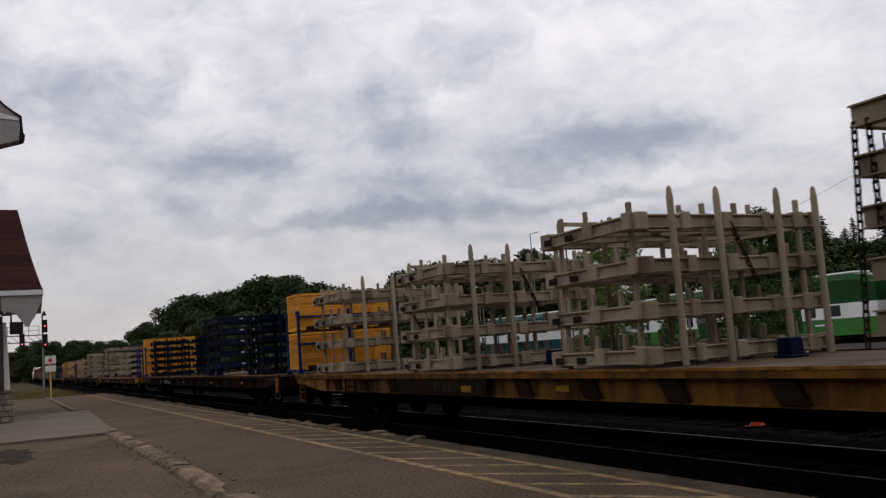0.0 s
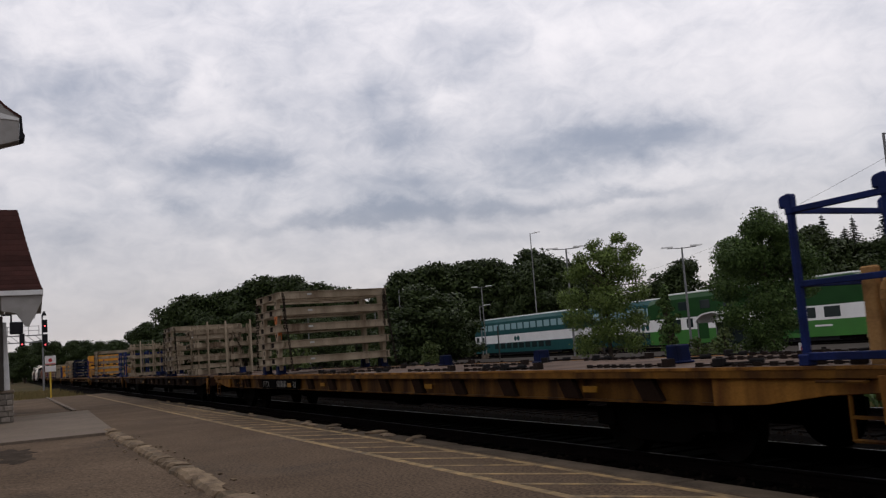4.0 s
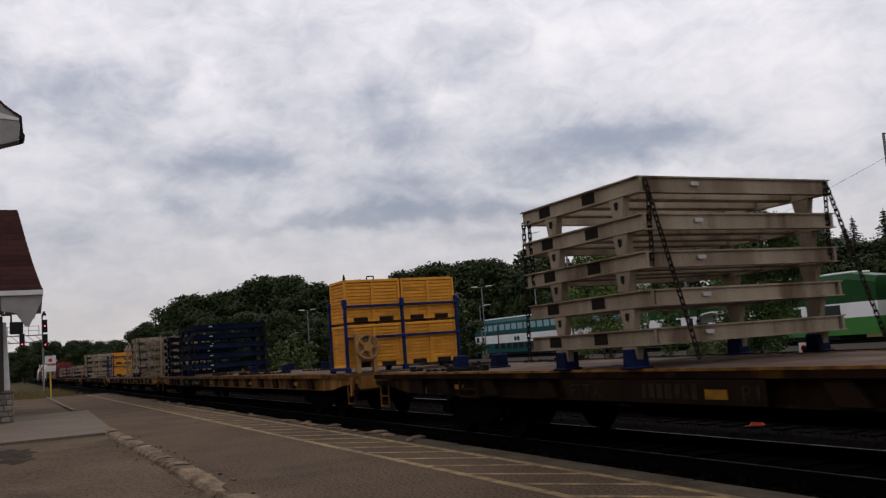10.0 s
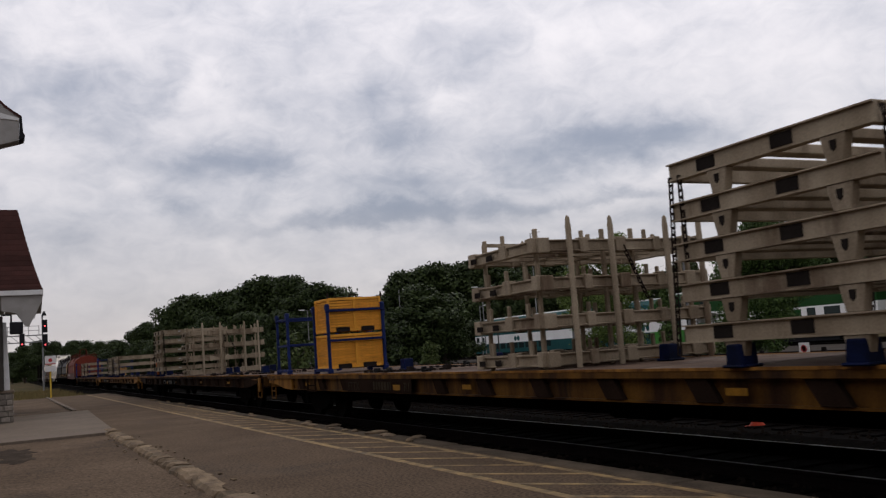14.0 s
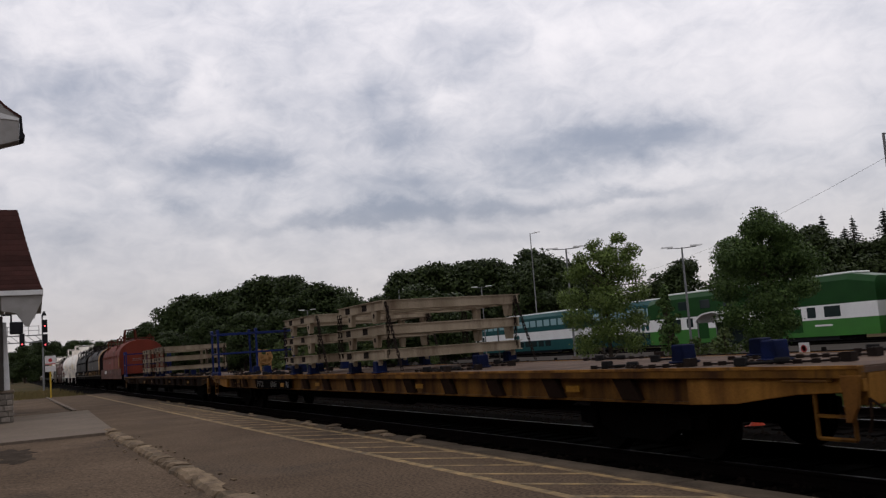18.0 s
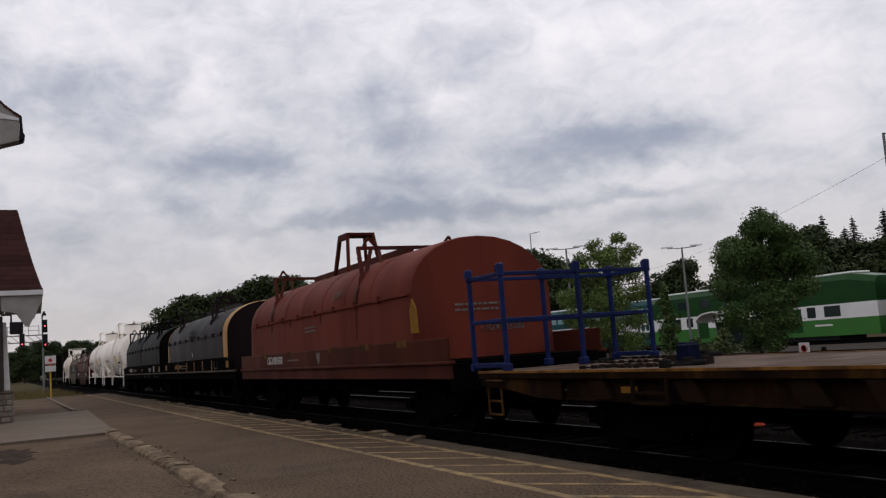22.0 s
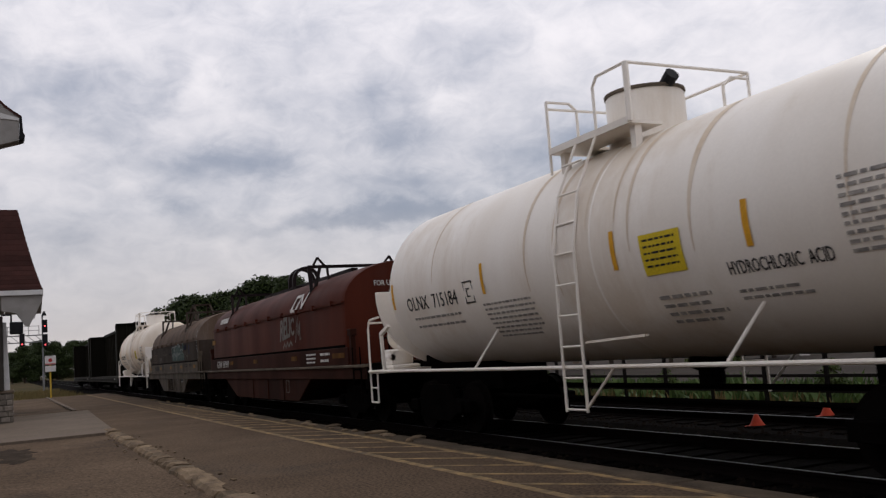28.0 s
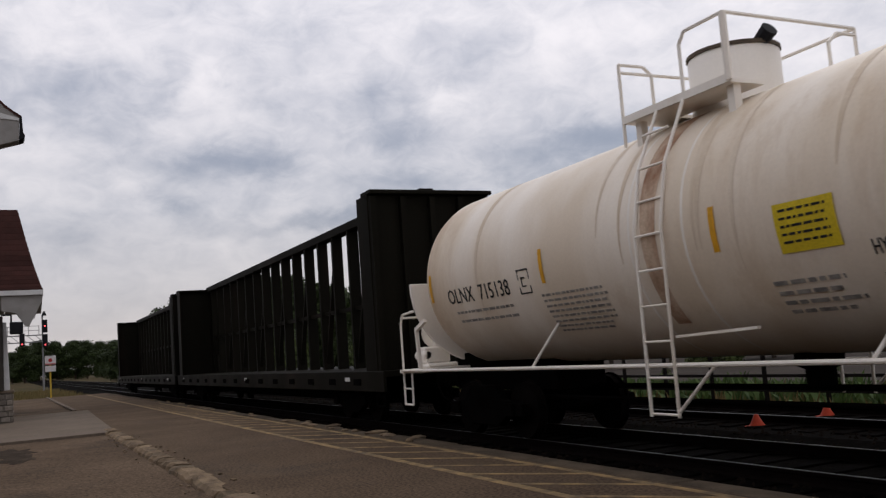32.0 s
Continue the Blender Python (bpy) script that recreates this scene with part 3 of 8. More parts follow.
def make_platform():
    top = Shape()
    top.box(-68, 25, 2.25, 5.72, -0.5, 0.0)
    platform = structure("platform", top.mesh("platform", ASPHALT, 0.01), "dark grey asphalt railway platform with worn yellow markings", "platform")
    # edge strip in concrete lengths, a little broken at the far part
    x = 20.0
    while x > -66:
        long_ = random.uniform(2.3, 3.2)
        ragged = 0.0 if x > -14 else random.uniform(0.0, 0.08)
        e = Shape().box(0.012, long_ - 0.012, 0, 0.30 - ragged, -0.28, 0.012 + random.uniform(-0.012, 0.012)).mesh("edge_block", EDGE, 0.02)
        part("edge_block", e, platform, "", pose(x - long_, 5.725, 0, random.uniform(-1.2, 0.6), 0, random.uniform(-0.3, 0.3)))
        x -= long_
    # rubble lying along the older part of the edge
    rub = Shape().lathe([(0.02, -0.03), (0.09, -0.02), (0.11, 0.02), (0.05, 0.05)], 7).mesh("rubble", KERB)
    for _ in range(46):
        o = part("rubble", rub, platform, "", pose(random.uniform(-45, -13), random.uniform(5.72, 6.0), 0.012, 0, 0, random.uniform(0, 360)))
        o.scale = (random.uniform(0.6, 2.0), random.uniform(0.5, 1.1), random.uniform(0.5, 1.0))
    # painted lines
    inner = Shape().box(-68, 25, 4.60, 4.71, 0, 0.004).mesh("painted_line", PAINT)
    part("painted_line", inner, platform, "worn yellow safety line", pose(0, 0, 0))
    outer = Shape().box(-40, 25, 5.55, 5.64, 0, 0.004).mesh("painted_line", PAINT)
    part("painted_line", outer, platform, "worn yellow safety line", pose(0, 0, 0))
    dash = Shape().prism([(0.0, 4.71), (0.13, 4.71), (1.23, 5.55), (1.10, 5.55)], 0, 0.004, "z").mesh("hatch_stripe", PAINT)
    for k in range(44):
        part("hatch_stripe", dash, platform, "", pose(8 - 1.09 * k, 0, 0))
    # lower apron beside the station
    apron = Shape().box(-23.6, 25, -9, 2.06, -0.5, -0.06)
    structure("station_apron", apron.mesh("station_apron", ASPHALT_OLD, 0.01), "patched grey asphalt beside the station", "pavement")
    slab = structure("concrete_walk", Shape().prism([(-39.2, -9), (-23.6, -9), (-23.6, 2.27), (-39.2, 2.72)], -0.5, 0.006, "z").mesh("concrete_walk", CONCRETE), "pale concrete walkway in front of the station", "pavement")
    part("joint", Shape().box(-39.15, -39.05, -9, 2.7, -0.2, 0.009).mesh("joint", ASPHALT), slab, "dark joint")
    walkway = Shape().box(-68, -39.2, -9, 2.24, -0.5, -0.004)
    far_walk = structure("far_pavement", walkway.mesh("far_pavement", ASPHALT_OLD), "worn asphalt pavement at the platform's end", "pavement")
    for k in range(9):
        b = Shape().box(0.01, 3.18, 0, 0.17, 0, 0.05 + random.uniform(0, 0.02)).mesh("kerb_stone", CONCRETE, 0.02)
        part("kerb_stone", b, far_walk, "", pose(-68 + 3.2 * k, 2.05 + 0.01 * k, 0))
    # broken kerb between apron and platform
    kerb = thing("kerb", "worn and chipped concrete kerb along the platform", "kerb", kind="structure")
    x = 24.0
    while x > -23.4:
        long_ = random.uniform(1.1, 2.2)
        s = Shape()
        n = max(5, int(long_ / 0.14))

        def worn(base, jitter, bite):
            """Heights or edges along the stone, with a few bites broken out."""
            run, out = 0.0, []
            for _ in range(n + 1):
                run = run * 0.6 + random.uniform(-jitter, jitter)
                out.append(base + run - (random.uniform(0.3, 1.0) * bite if random.random() < 0.22 else 0.0))
            return out
        ys, zs, ye = worn(2.05, 0.018, -0.07), worn(0.028, 0.012, 0.04), worn(2.36, 0.022, 0.08)
        verts, faces = [], []
        for i in range(n + 1):
            u = i / n * (long_ - 0.03)
            verts += [(u, ys[i] - 0.03, -0.11), (u, ys[i], zs[i] - 0.045), (u, ys[i] + 0.06, zs[i]), (u, ys[i] + 0.17, zs[i] + random.uniform(-0.008, 0.010)), (u, ye[i], zs[i] - 0.012), (u, ye[i] + 0.02, -0.2)]
        for i in range(n):
            for j in range(5):
                faces.append((i * 6 + j, i * 6 + j + 1, i * 6 + j + 7, i * 6 + j + 6))
        faces += [tuple(range(6)), tuple(range(n * 6, n * 6 + 6))]
        s.add(verts, faces)
        part("kerb_stone", s.mesh("kerb_stone", KERB), kerb, "", pose(x - long_, 0, 0))
        x -= long_
    for _ in range(46):                 # chips broken from the kerb
        o = part("chip", rub, kerb, "", pose(random.uniform(-22, -3), random.choice((random.uniform(1.84, 2.02), random.uniform(2.38, 2.5))), -0.045, 0, 0, random.uniform(0, 360)))
        if o.location.y > 2:
            o.location.z = 0.012
        o.scale = (random.uniform(0.1, 0.35), random.uniform(0.1, 0.3), random.uniform(0.15, 0.4))
    patch = Shape()
    for cx, cy, rx, ry in ((-20.6, -0.1, 1.5, 0.55), (-19.2, 0.05, 1.1, 0.35), (-18.9, -0.7, 0.9, 0.5), (-21.8, -0.8, 0.9, 0.5)):
        ring = [random.uniform(0.6, 1.1) for _ in range(22)]
        patch.prism([(cx + rx * r * math.cos(2 * math.pi * i / 22), cy + ry * r * math.sin(2 * math.pi * i / 22)) for i, r in enumerate(ring)], -0.06, -0.056 + 0.001 * len(patch.v) / 44, "z")
    structure("tar_patch", patch.mesh("tar_patch", TAR), "dark tar patch in the asphalt", "road patch")


def make_grass():
    rng = random.Random(11)
    s = Shape()
    for _ in range(9000):
        zone = rng.random()
        if zone < 0.6:
            x, y = rng.uniform(-125, -68.5), rng.uniform(-6, 5.4)
        elif zone < 0.85:
            x, y = rng.uniform(-60, 0), rng.uniform(14.6, 18.8)
        else:
            x, y = rng.uniform(-110, -40), rng.uniform(14.6, 18.8)
        h, w, a = rng.uniform(0.12, 0.45), rng.uniform(0.03, 0.08), rng.uniform(0, math.pi)
        dx, dy, lean = math.cos(a) * w, math.sin(a) * w, rng.uniform(-0.15, 0.15)
        s.add([(x - dx, y - dy, -0.43), (x + dx, y + dy, -0.43), (x + lean, y + lean * 0.5, -0.42 + h)], [(0, 1, 2)])
    weeds = Shape()
    for _ in range(9000):               # overgrown strip behind the fence
        x, y = rng.uniform(-48, 1), rng.uniform(15.9, 18.9)
        h, w, a = rng.uniform(0.15, 0.6) * (0.6 + 0.5 * math.sin(x * 0.9) ** 2), rng.uniform(0.03, 0.09), rng.uniform(0, math.pi)
        dx, dy, lean = math.cos(a) * w, math.sin(a) * w, rng.uniform(-0.25, 0.25)
        weeds.add([(x - dx, y - dy, -0.43), (x + dx, y + dy, -0.43), (x + dx * 0.5 + lean * 0.6, y + dy, -0.42 + h * 0.7), (x + lean, y + lean * 0.5, -0.42 + h)], [(0, 1, 2, 3)])
    thing("weeds", "dark green weeds growing along the fence", "weeds", kind="stuff", data=weeds.mesh("weeds", LEAF_DENSE))
    thing("tall_grass", "dry brown and green grass tufts beside the track", "grass", kind="stuff", data=s.mesh("tall_grass", GRASSY))


# ---------------------------------------------------------------- station
def make_station_roof(name, x_end, y_tip, z_eave, length, z_ridge, label):
    """A hipped, flared roof whose end faces +x; its eave corner lies at (x_end, y_tip)."""
    roof = thing(name, label, "building")
    deep = 9.0
    # shingle courses: each a thin strip, so that the surface steps
    rows = 16
    prof = []
    for i in range(rows + 1):
        u = i / rows
        prof.append((0.65 * u + 0.0 if u < 0.18 else 0.117 + (u - 0.18) * 0.75, (z_ridge - z_eave) * (u ** 1.25)))
    wall_in = 0.9
    for i in range(rows):
        (a, za), (b, zb) = prof[i], prof[i + 1]
        s = Shape()
        s.add([(x_end - a, y_tip - a, z_eave + za), (x_end - a, y_tip - deep + a, z_eave + za), (x_end - b, y_tip - deep + b, z_eave + zb), (x_end - b, y_tip - b, z_eave + zb),
               (x_end - length, y_tip - a, z_eave + za), (x_end - length, y_tip - b, z_eave + zb),
               (x_end - a, y_tip - a, z_eave + za + 0.03), (x_end - a, y_tip - deep + a, z_eave + za + 0.03), (x_end - length, y_tip - a, z_eave + za + 0.03)],
              [(6, 7, 2, 3), (8, 6, 3, 5), (0, 1, 7, 6), (4, 0, 6, 8)])
        part("shingle_course", s.mesh("shingle_course", SHINGLE), roof)
    b, zb = prof[-1]
    part("roof_deck", Shape().box(x_end - length, x_end - b - 0.02, y_tip - deep + b + 0.02, y_tip - b - 0.02, z_eave + zb - 0.25, z_eave + zb - 0.02).mesh("roof_deck", SHINGLE), roof)
    f = Shape()
    f.box(x_end - length, x_end, y_tip - 0.03, y_tip, z_eave - 0.17, z_eave + 0.01)
    part("fascia", f.mesh("fascia", FASCIA, 0.006), roof, "white painted fascia board")
    f = Shape()
    f.box(x_end - 0.03, x_end, y_tip - deep, y_tip - 0.033, z_eave - 0.17, z_eave + 0.01)
    part("fascia", f.mesh("fascia", FASCIA, 0.006), roof, "white painted fascia board")
    return roof


def make_station():
    # far pavilion
    roof = make_station_roof("station_pavilion", -33.2, 1.0, 4.42, 14, 7.3, "station building with brown-red flared roof and white eaves")
    s = Shape()
    s.box(-47, -35.6, -8, -1.5, 0, 4.2)
    part("wall", s.mesh("wall", WALLDARK), roof, "dark station wall")
    for k in range(9):          # sloping soffit boards under the eave end
        y0 = -2.6 + 0.4 * k
        b = Shape().add([(-33.25, y0, 4.26), (-33.25, y0 + 0.385, 4.26), (-35.5, y0 + 0.385, 3.75), (-35.5, y0, 3.75), (-33.25, y0, 4.30), (-33.25, y0 + 0.385, 4.30), (-35.5, y0 + 0.385, 3.79), (-35.5, y0, 3.79)],
                        [(0, 1, 2, 3), (4, 7, 6, 5), (0, 4, 5, 1), (1, 5, 6, 2), (2, 6, 7, 3), (3, 7, 4, 0)])
        part("soffit_board", b.mesh("soffit_board", SOFFIT), roof)
    br = Shape().prism([(1.0, 4.26), (0.95, 4.0), (0.55, 3.2), (0.42, 3.22), (0.15, 3.65), (-0.3, 3.75), (-0.3, 4.26)], -33.45, -33.3, "x")
    part("gable_end", br.mesh("gable_end", SOFFIT, 0.01), roof, "grey boarded eave end")
    lamp = Shape().box(-33.35, -33.0, -0.05, 0.36, 2.95, 3.35)
    part("wall_lamp", lamp.mesh("wall_lamp", GUTTER, 0.03), roof, "black wall lantern")
    part("lamp_bracket", Shape().path([(-33.2, -0.3, 3.6), (-33.2, 0.0, 3.6), (-33.2, 0.0, 3.35)], 0.03).mesh("lamp_bracket", GUTTER), roof)
    col = Shape().prism([(-0.26, 1.1), (-0.07, 1.1), (-0.15, 3.4), (-0.26, 3.4)], -34.2, -33.9, "x")
    part("post", col.mesh("post", FASCIA, 0.01), roof, "white tapered porch post")
    col = Shape().box(-34.25, -33.7, -0.75, -0.262, 1.1, 3.6)
    part("post", col.mesh("post", WALLDARK, 0.01), roof, "dark porch post")
    pier = part("pier", Shape().box(-34.5, -33.9, -0.85, -0.005, 0, 1.0).mesh("pier", MORTAR), roof, "fieldstone porch pier")
    rng = random.Random(3)
    z = 0.02
    for row in range(5):
        h = 0.19
        y = -0.84
        while y < -0.06:
            w = min(rng.uniform(0.18, 0.36), 0.0 - y)
            st = Shape().box(-33.9, -33.86 + rng.uniform(0, 0.02), y + 0.012, y + w - 0.012, z + 0.012, z + h - 0.012)
            part("stone", st.mesh("stone", FIELDSTONE, 0.015), pier)
            y += w
        for x in (-34.5, -34.2):
            st = Shape().box(x + 0.012, x + 0.285, -0.005, 0.02 + rng.uniform(0, 0.02), z + 0.012, z + h - 0.012)
            part("stone", st.mesh("stone", FIELDSTONE, 0.015), pier)
        z += h
    part("cap", Shape().box(-34.55, -33.84, -0.9, 0.05, 1.0, 1.1).mesh("cap", CONCRETE, 0.015), roof, "pier cap stone")
    # tower rising behind the pavilion roof; only its flared eave stands out to the track side
    tower = thing("station_tower", "station tower with dark flared pointed roof and black gutter", "building")
    part("wall", Shape().box(-40.5, -34.9, -6.2, -0.9, 5.0, 9.8).mesh("wall", WALLDARK), tower, "dark tower wall")
    part("base", Shape().box(-40.5, -34.9, -6.2, -1.6, 4.0, 5.0).mesh("base", WALLDARK), tower)
    roof_line = [(0.46, 10.68), (0.2, 10.86), (-0.1, 11.1), (-0.4, 11.45), (-0.8, 12.1), (-1.4, 13.3), (-2.4, 15.8)]
    for k, ((ya, za), (yb, zb)) in enumerate(zip(roof_line, roof_line[1:])):
        s = Shape().prism([(ya, za), (yb, zb), (yb, zb - 0.12), (ya, za - 0.1)], -34.75 - 0.3 * k, -33.98, "x")
        part("shingle_course", s.mesh("shingle_course", SHINGLE), tower)
    part("gutter", Shape().prism([(0.40, 10.64), (0.47, 10.66), (0.50, 10.1), (0.56, 9.98), (0.52, 9.86), (0.36, 9.80), (0.38, 10.2)], -34.7, -33.97, "x").mesh("gutter", GUTTER, 0.01), tower, "black eave gutter")
    part("eave_board", Shape().prism([(-0.9, 9.42), (0.36, 9.80), (0.39, 10.62), (-0.1, 11.0), (-0.9, 12.2)], -34.7, -34.0, "x").mesh("eave_board", SOFFIT, 0.01), tower, "grey boarded eave")
    part("trim", Shape().prism([(-0.9, 10.62), (0.38, 10.50), (0.38, 10.6), (-0.9, 10.95)], -34.0, -33.97, "x").mesh("trim", FASCIA), tower, "white eave trim")
    # an added, unseen wall behind the camera closes the place and dims near sides
    wall = Shape().box(-16, 45, -12, -5.2, -0.1, 5.3)
    structure("wall_station", wall.mesh("wall_station", WALLDARK), "unseen dark plain wall, added to hold back light", "wall")


# ---------------------------------------------------------------- signs, signals, fence, lamps
def make_furniture():
    sign = thing("platform_end_sign", "white and red warning sign on a yellow post", "sign", at=pose(-67.5, 2.37, 0))
    part("post", Shape().tube((0, 0, -0.1), (0, 0, 2.8), 0.055, None, 10).mesh("post", POSTYELLOW), sign, "yellow steel post")
    panel = part("panel", Shape().box(0.06, 0.09, -0.34, 0.36, 2.25, 2.85).mesh("panel", SIGNWHITE, 0.01), sign, "white sign with a red symbol")
    part("symbol", Shape().lathe([(0.13, 0.09), (0.13, 0.096)], 20, "x", (0, 0.01, 2.56)).mesh("symbol", SIGNRED), panel, "red disc")
    part("border", Shape().box(0.09, 0.095, -0.32, 0.34, 2.27, 2.33).mesh("border", SIGNRED), panel, "red band")
    low = part("panel", Shape().box(0.06, 0.09, -0.33, 0.35, 1.78, 2.18).mesh("panel", SIGNWHITE, 0.01), sign, "small white plate")

    gantry = thing("signal_gantry", "galvanised signal bridge with red lights over the line", "railway signal", at=pose(-115, 0, -0.4))
    part("mast", Shape().tube((0, 3.3, 0), (0, 3.3, 9.1), 0.11, 0.09, 8).mesh("mast", GALV), gantry, "grey signal mast")
    truss = Shape()
    for z in (5.95, 6.75):
        for x in (-0.4, 0.4):
            truss.bar((x, 3.3, z), (x, -4.0, z), 0.09, 0.09)
    for k in range(9):
        y = 3.3 - 0.85 * k
        truss.bar((0.4, y, 5.95), (0.4, y - 0.85 if k < 8 else y, 6.75), 0.06, 0.06)
        truss.bar((-0.4, y, 5.95), (0.4, y, 5.95), 0.06, 0.06)
    part("truss", truss.mesh("truss", GALV), gantry, "lattice girder")
    rail = Shape()
    for k in range(7):
        rail.tube((0.45, 2.9 - k * 1.1, 6.75), (0.45, 2.9 - k * 1.1, 7.8), 0.035, None, 6)
    rail.bar((0.45, 3.0, 7.8), (0.45, -3.7, 7.8), 0.05, 0.05).bar((0.45, 3.0, 7.3), (0.45, -3.7, 7.3), 0.05, 0.05)
    part("railing", rail.mesh("railing", GALV), gantry, "walkway railing")
    for y, z in ((3.55, 7.0), (3.55, 5.3), (1.1, 5.5)):
        hd = part("signal_head", Shape().box(0.15, 0.45, y - 0.28, y + 0.28, z, z + 1.5).mesh("signal_head", GUTTER, 0.04), gantry, "black signal head with hoods")
        for k in range(3):
            lens = Shape().lathe([(0.085, 0.45), (0.09, 0.47)], 12, "x", (0, y, z + 0.27 + 0.48 * k))
            part("lens", lens.mesh("lens", RED_LIGHT if k == (0 if z < 7 else 1) else GUTTER), hd, "lit red lens" if k == (0 if z < 7 else 1) else "")
    part("finial", Shape().tube((0, 3.5, 9.0), (0, 3.5, 9.5), 0.28, 0.1, 8).mesh("finial", GUTTER), gantry)

    fence = thing("fence", "dark rusty two-rail steel fence along the tracks", "fence")
    post = Shape().box(-0.04, 0.04, -0.04, 0.04, -0.42, 0.86).mesh("post", FENCE, 0.006)
    for k in range(46):
        part("post", post, fence, "", pose(2 - 1.75 * k, 15.6, random.uniform(-0.03, 0.03), 0, random.uniform(-1, 1), 0))
    for z in (-0.05, 0.28, 0.78):
        part("rail", Shape().box(-78, 3, 15.57, 15.63, z - 0.035, z + 0.035).mesh("rail", FENCE), fence)
    for x in (-14.2, -9.0):
        s = thing("fence_sign", "small white no-entry notice on the fence", "sign", at=pose(x, 15.53, 0.72))
        part("plate", Shape().box(-0.14, 0.14, -0.008, 0.008, 0, 0.28).mesh("plate", SIGNWHITE), s)
        part("symbol", Shape().lathe([(0.055, -0.008), (0.055, -0.013), (0.08, -0.013), (0.08, -0.008)], 20, "y", (0, 0, 0.15)).mesh("symbol", SIGNRED), s, "red ring symbol")

    for x, y in ((-10.96, 10.75), (-10.97, 12.35)):
        cone = thing("track_cone", "small orange plastic marker cone between the rails", "cone", at=pose(x, y, -0.165))
        part("body", Shape().lathe([(0.13, 0.02), (0.10, 0.06), (0.04, 0.18), (0.025, 0.20)], 14).mesh("body", CONE, 0, True), cone)
        part("base", Shape().box(-0.14, 0.14, -0.14, 0.14, 0, 0.025).mesh("base", CONE, 0.01), cone)

    def lamp(x, y, h, heads, label, mat=GALV):
        t = thing("lamp_post", label, "lamp post", "car park lamps", at=pose(x, y, -0.3))
        part("pole", Shape().tube((0, 0, 0), (0, 0, h), 0.085, 0.06, 10).mesh("pole", mat, 0, True), t)
        part("foot", Shape().tube((0, 0, 0), (0, 0, 0.5), 0.24, None, 12).mesh("foot", CONCRETE), t, "round concrete foot")
        for a in heads:
            arm = part("arm", Shape().bar((0, 0, h - 0.05), (a * 0.55, a * 0.75, h), 0.05, 0.05).mesh("arm", mat), t)
            hd = Shape().add([(0.35 * a, 0.45 * a, h), (0.45 * a, 0.32 * a, h), (0.85 * a, 1.0 * a, h + 0.05), (0.76 * a, 1.12 * a, h + 0.05), (0.35 * a, 0.45 * a, h + 0.12), (0.45 * a, 0.32 * a, h + 0.12), (0.85 * a, 1.0 * a, h + 0.11), (0.76 * a, 1.12 * a, h + 0.11)],
                             [(0, 1, 2, 3), (4, 5, 6, 7), (0, 1, 5, 4), (1, 2, 6, 5), (2, 3, 7, 6), (3, 0, 4, 7)])
            part("head", hd.mesh("head", COACHWHITE), t, "pale flat lamp head")
        return t
    for x, y, h in ((-46, 40.2, 7.2), (-51.9, 35.0, 8.0), (-98, 53.0, 8.9), (-117, 46.0, 8.0), (-126, 39.0, 8.6)):
        lamp(x, y, h, (-1, 1), "double-headed grey car park lamp post")
    for x, y, h in ((-115, 49.0, 10.2), (-100, 62.0, 15.9), (-26.2, 35.0, 9.8), (-97, 52.0, 6.5)):
        lamp(x, y, h, (1,), "tall grey lamp post with one lamp head")

    pole = thing("utility_pole", "dark timber utility pole with crossarms", "utility pole", at=pose(-112, 88.0, -0.4))
    part("pole", Shape().tube((0, 0, 0), (0, 0, 11.2), 0.2, 0.14, 8).mesh("pole", POLEDARK), pole)
    for z in (9.6, 8.6):
        part("crossarm", Shape().bar((-1.2, -1.6, z), (1.2, 1.6, z), 0.15, 0.15).mesh("crossarm", POLEDARK), pole)
    for k, (a, b, sag) in enumerate((((-26.2, 35, 8.4), (-112, 88, 10.9), 0.9), ((-51.9, 35, 7.5), (-112, 88, 9.2), 0.6))):
        pts = [tuple(a[i] + (b[i] - a[i]) * u / 24 - (sag * 4 * (u / 24) * (1 - u / 24) if i == 2 else 0) for i in range(3)) for u in range(25)]
        thing("overhead_wire", "thin dark overhead wire between poles", "cable", data=Shape().path(pts, 0.008, 4).mesh("overhead_wire", POLEDARK))
    # fence posts and wires near the yard
    for x, y in ((-84, 47), (-57.5, 41.5), (-60, 47)):
        p = thing("marker_post", "thin dark post at the car park's edge", "post", at=pose(x, y, -0.3))
        part("shaft", Shape().tube((0, 0, 0), (0, 0, 3.6), 0.07, None, 8).mesh("shaft", POLEDARK), p)


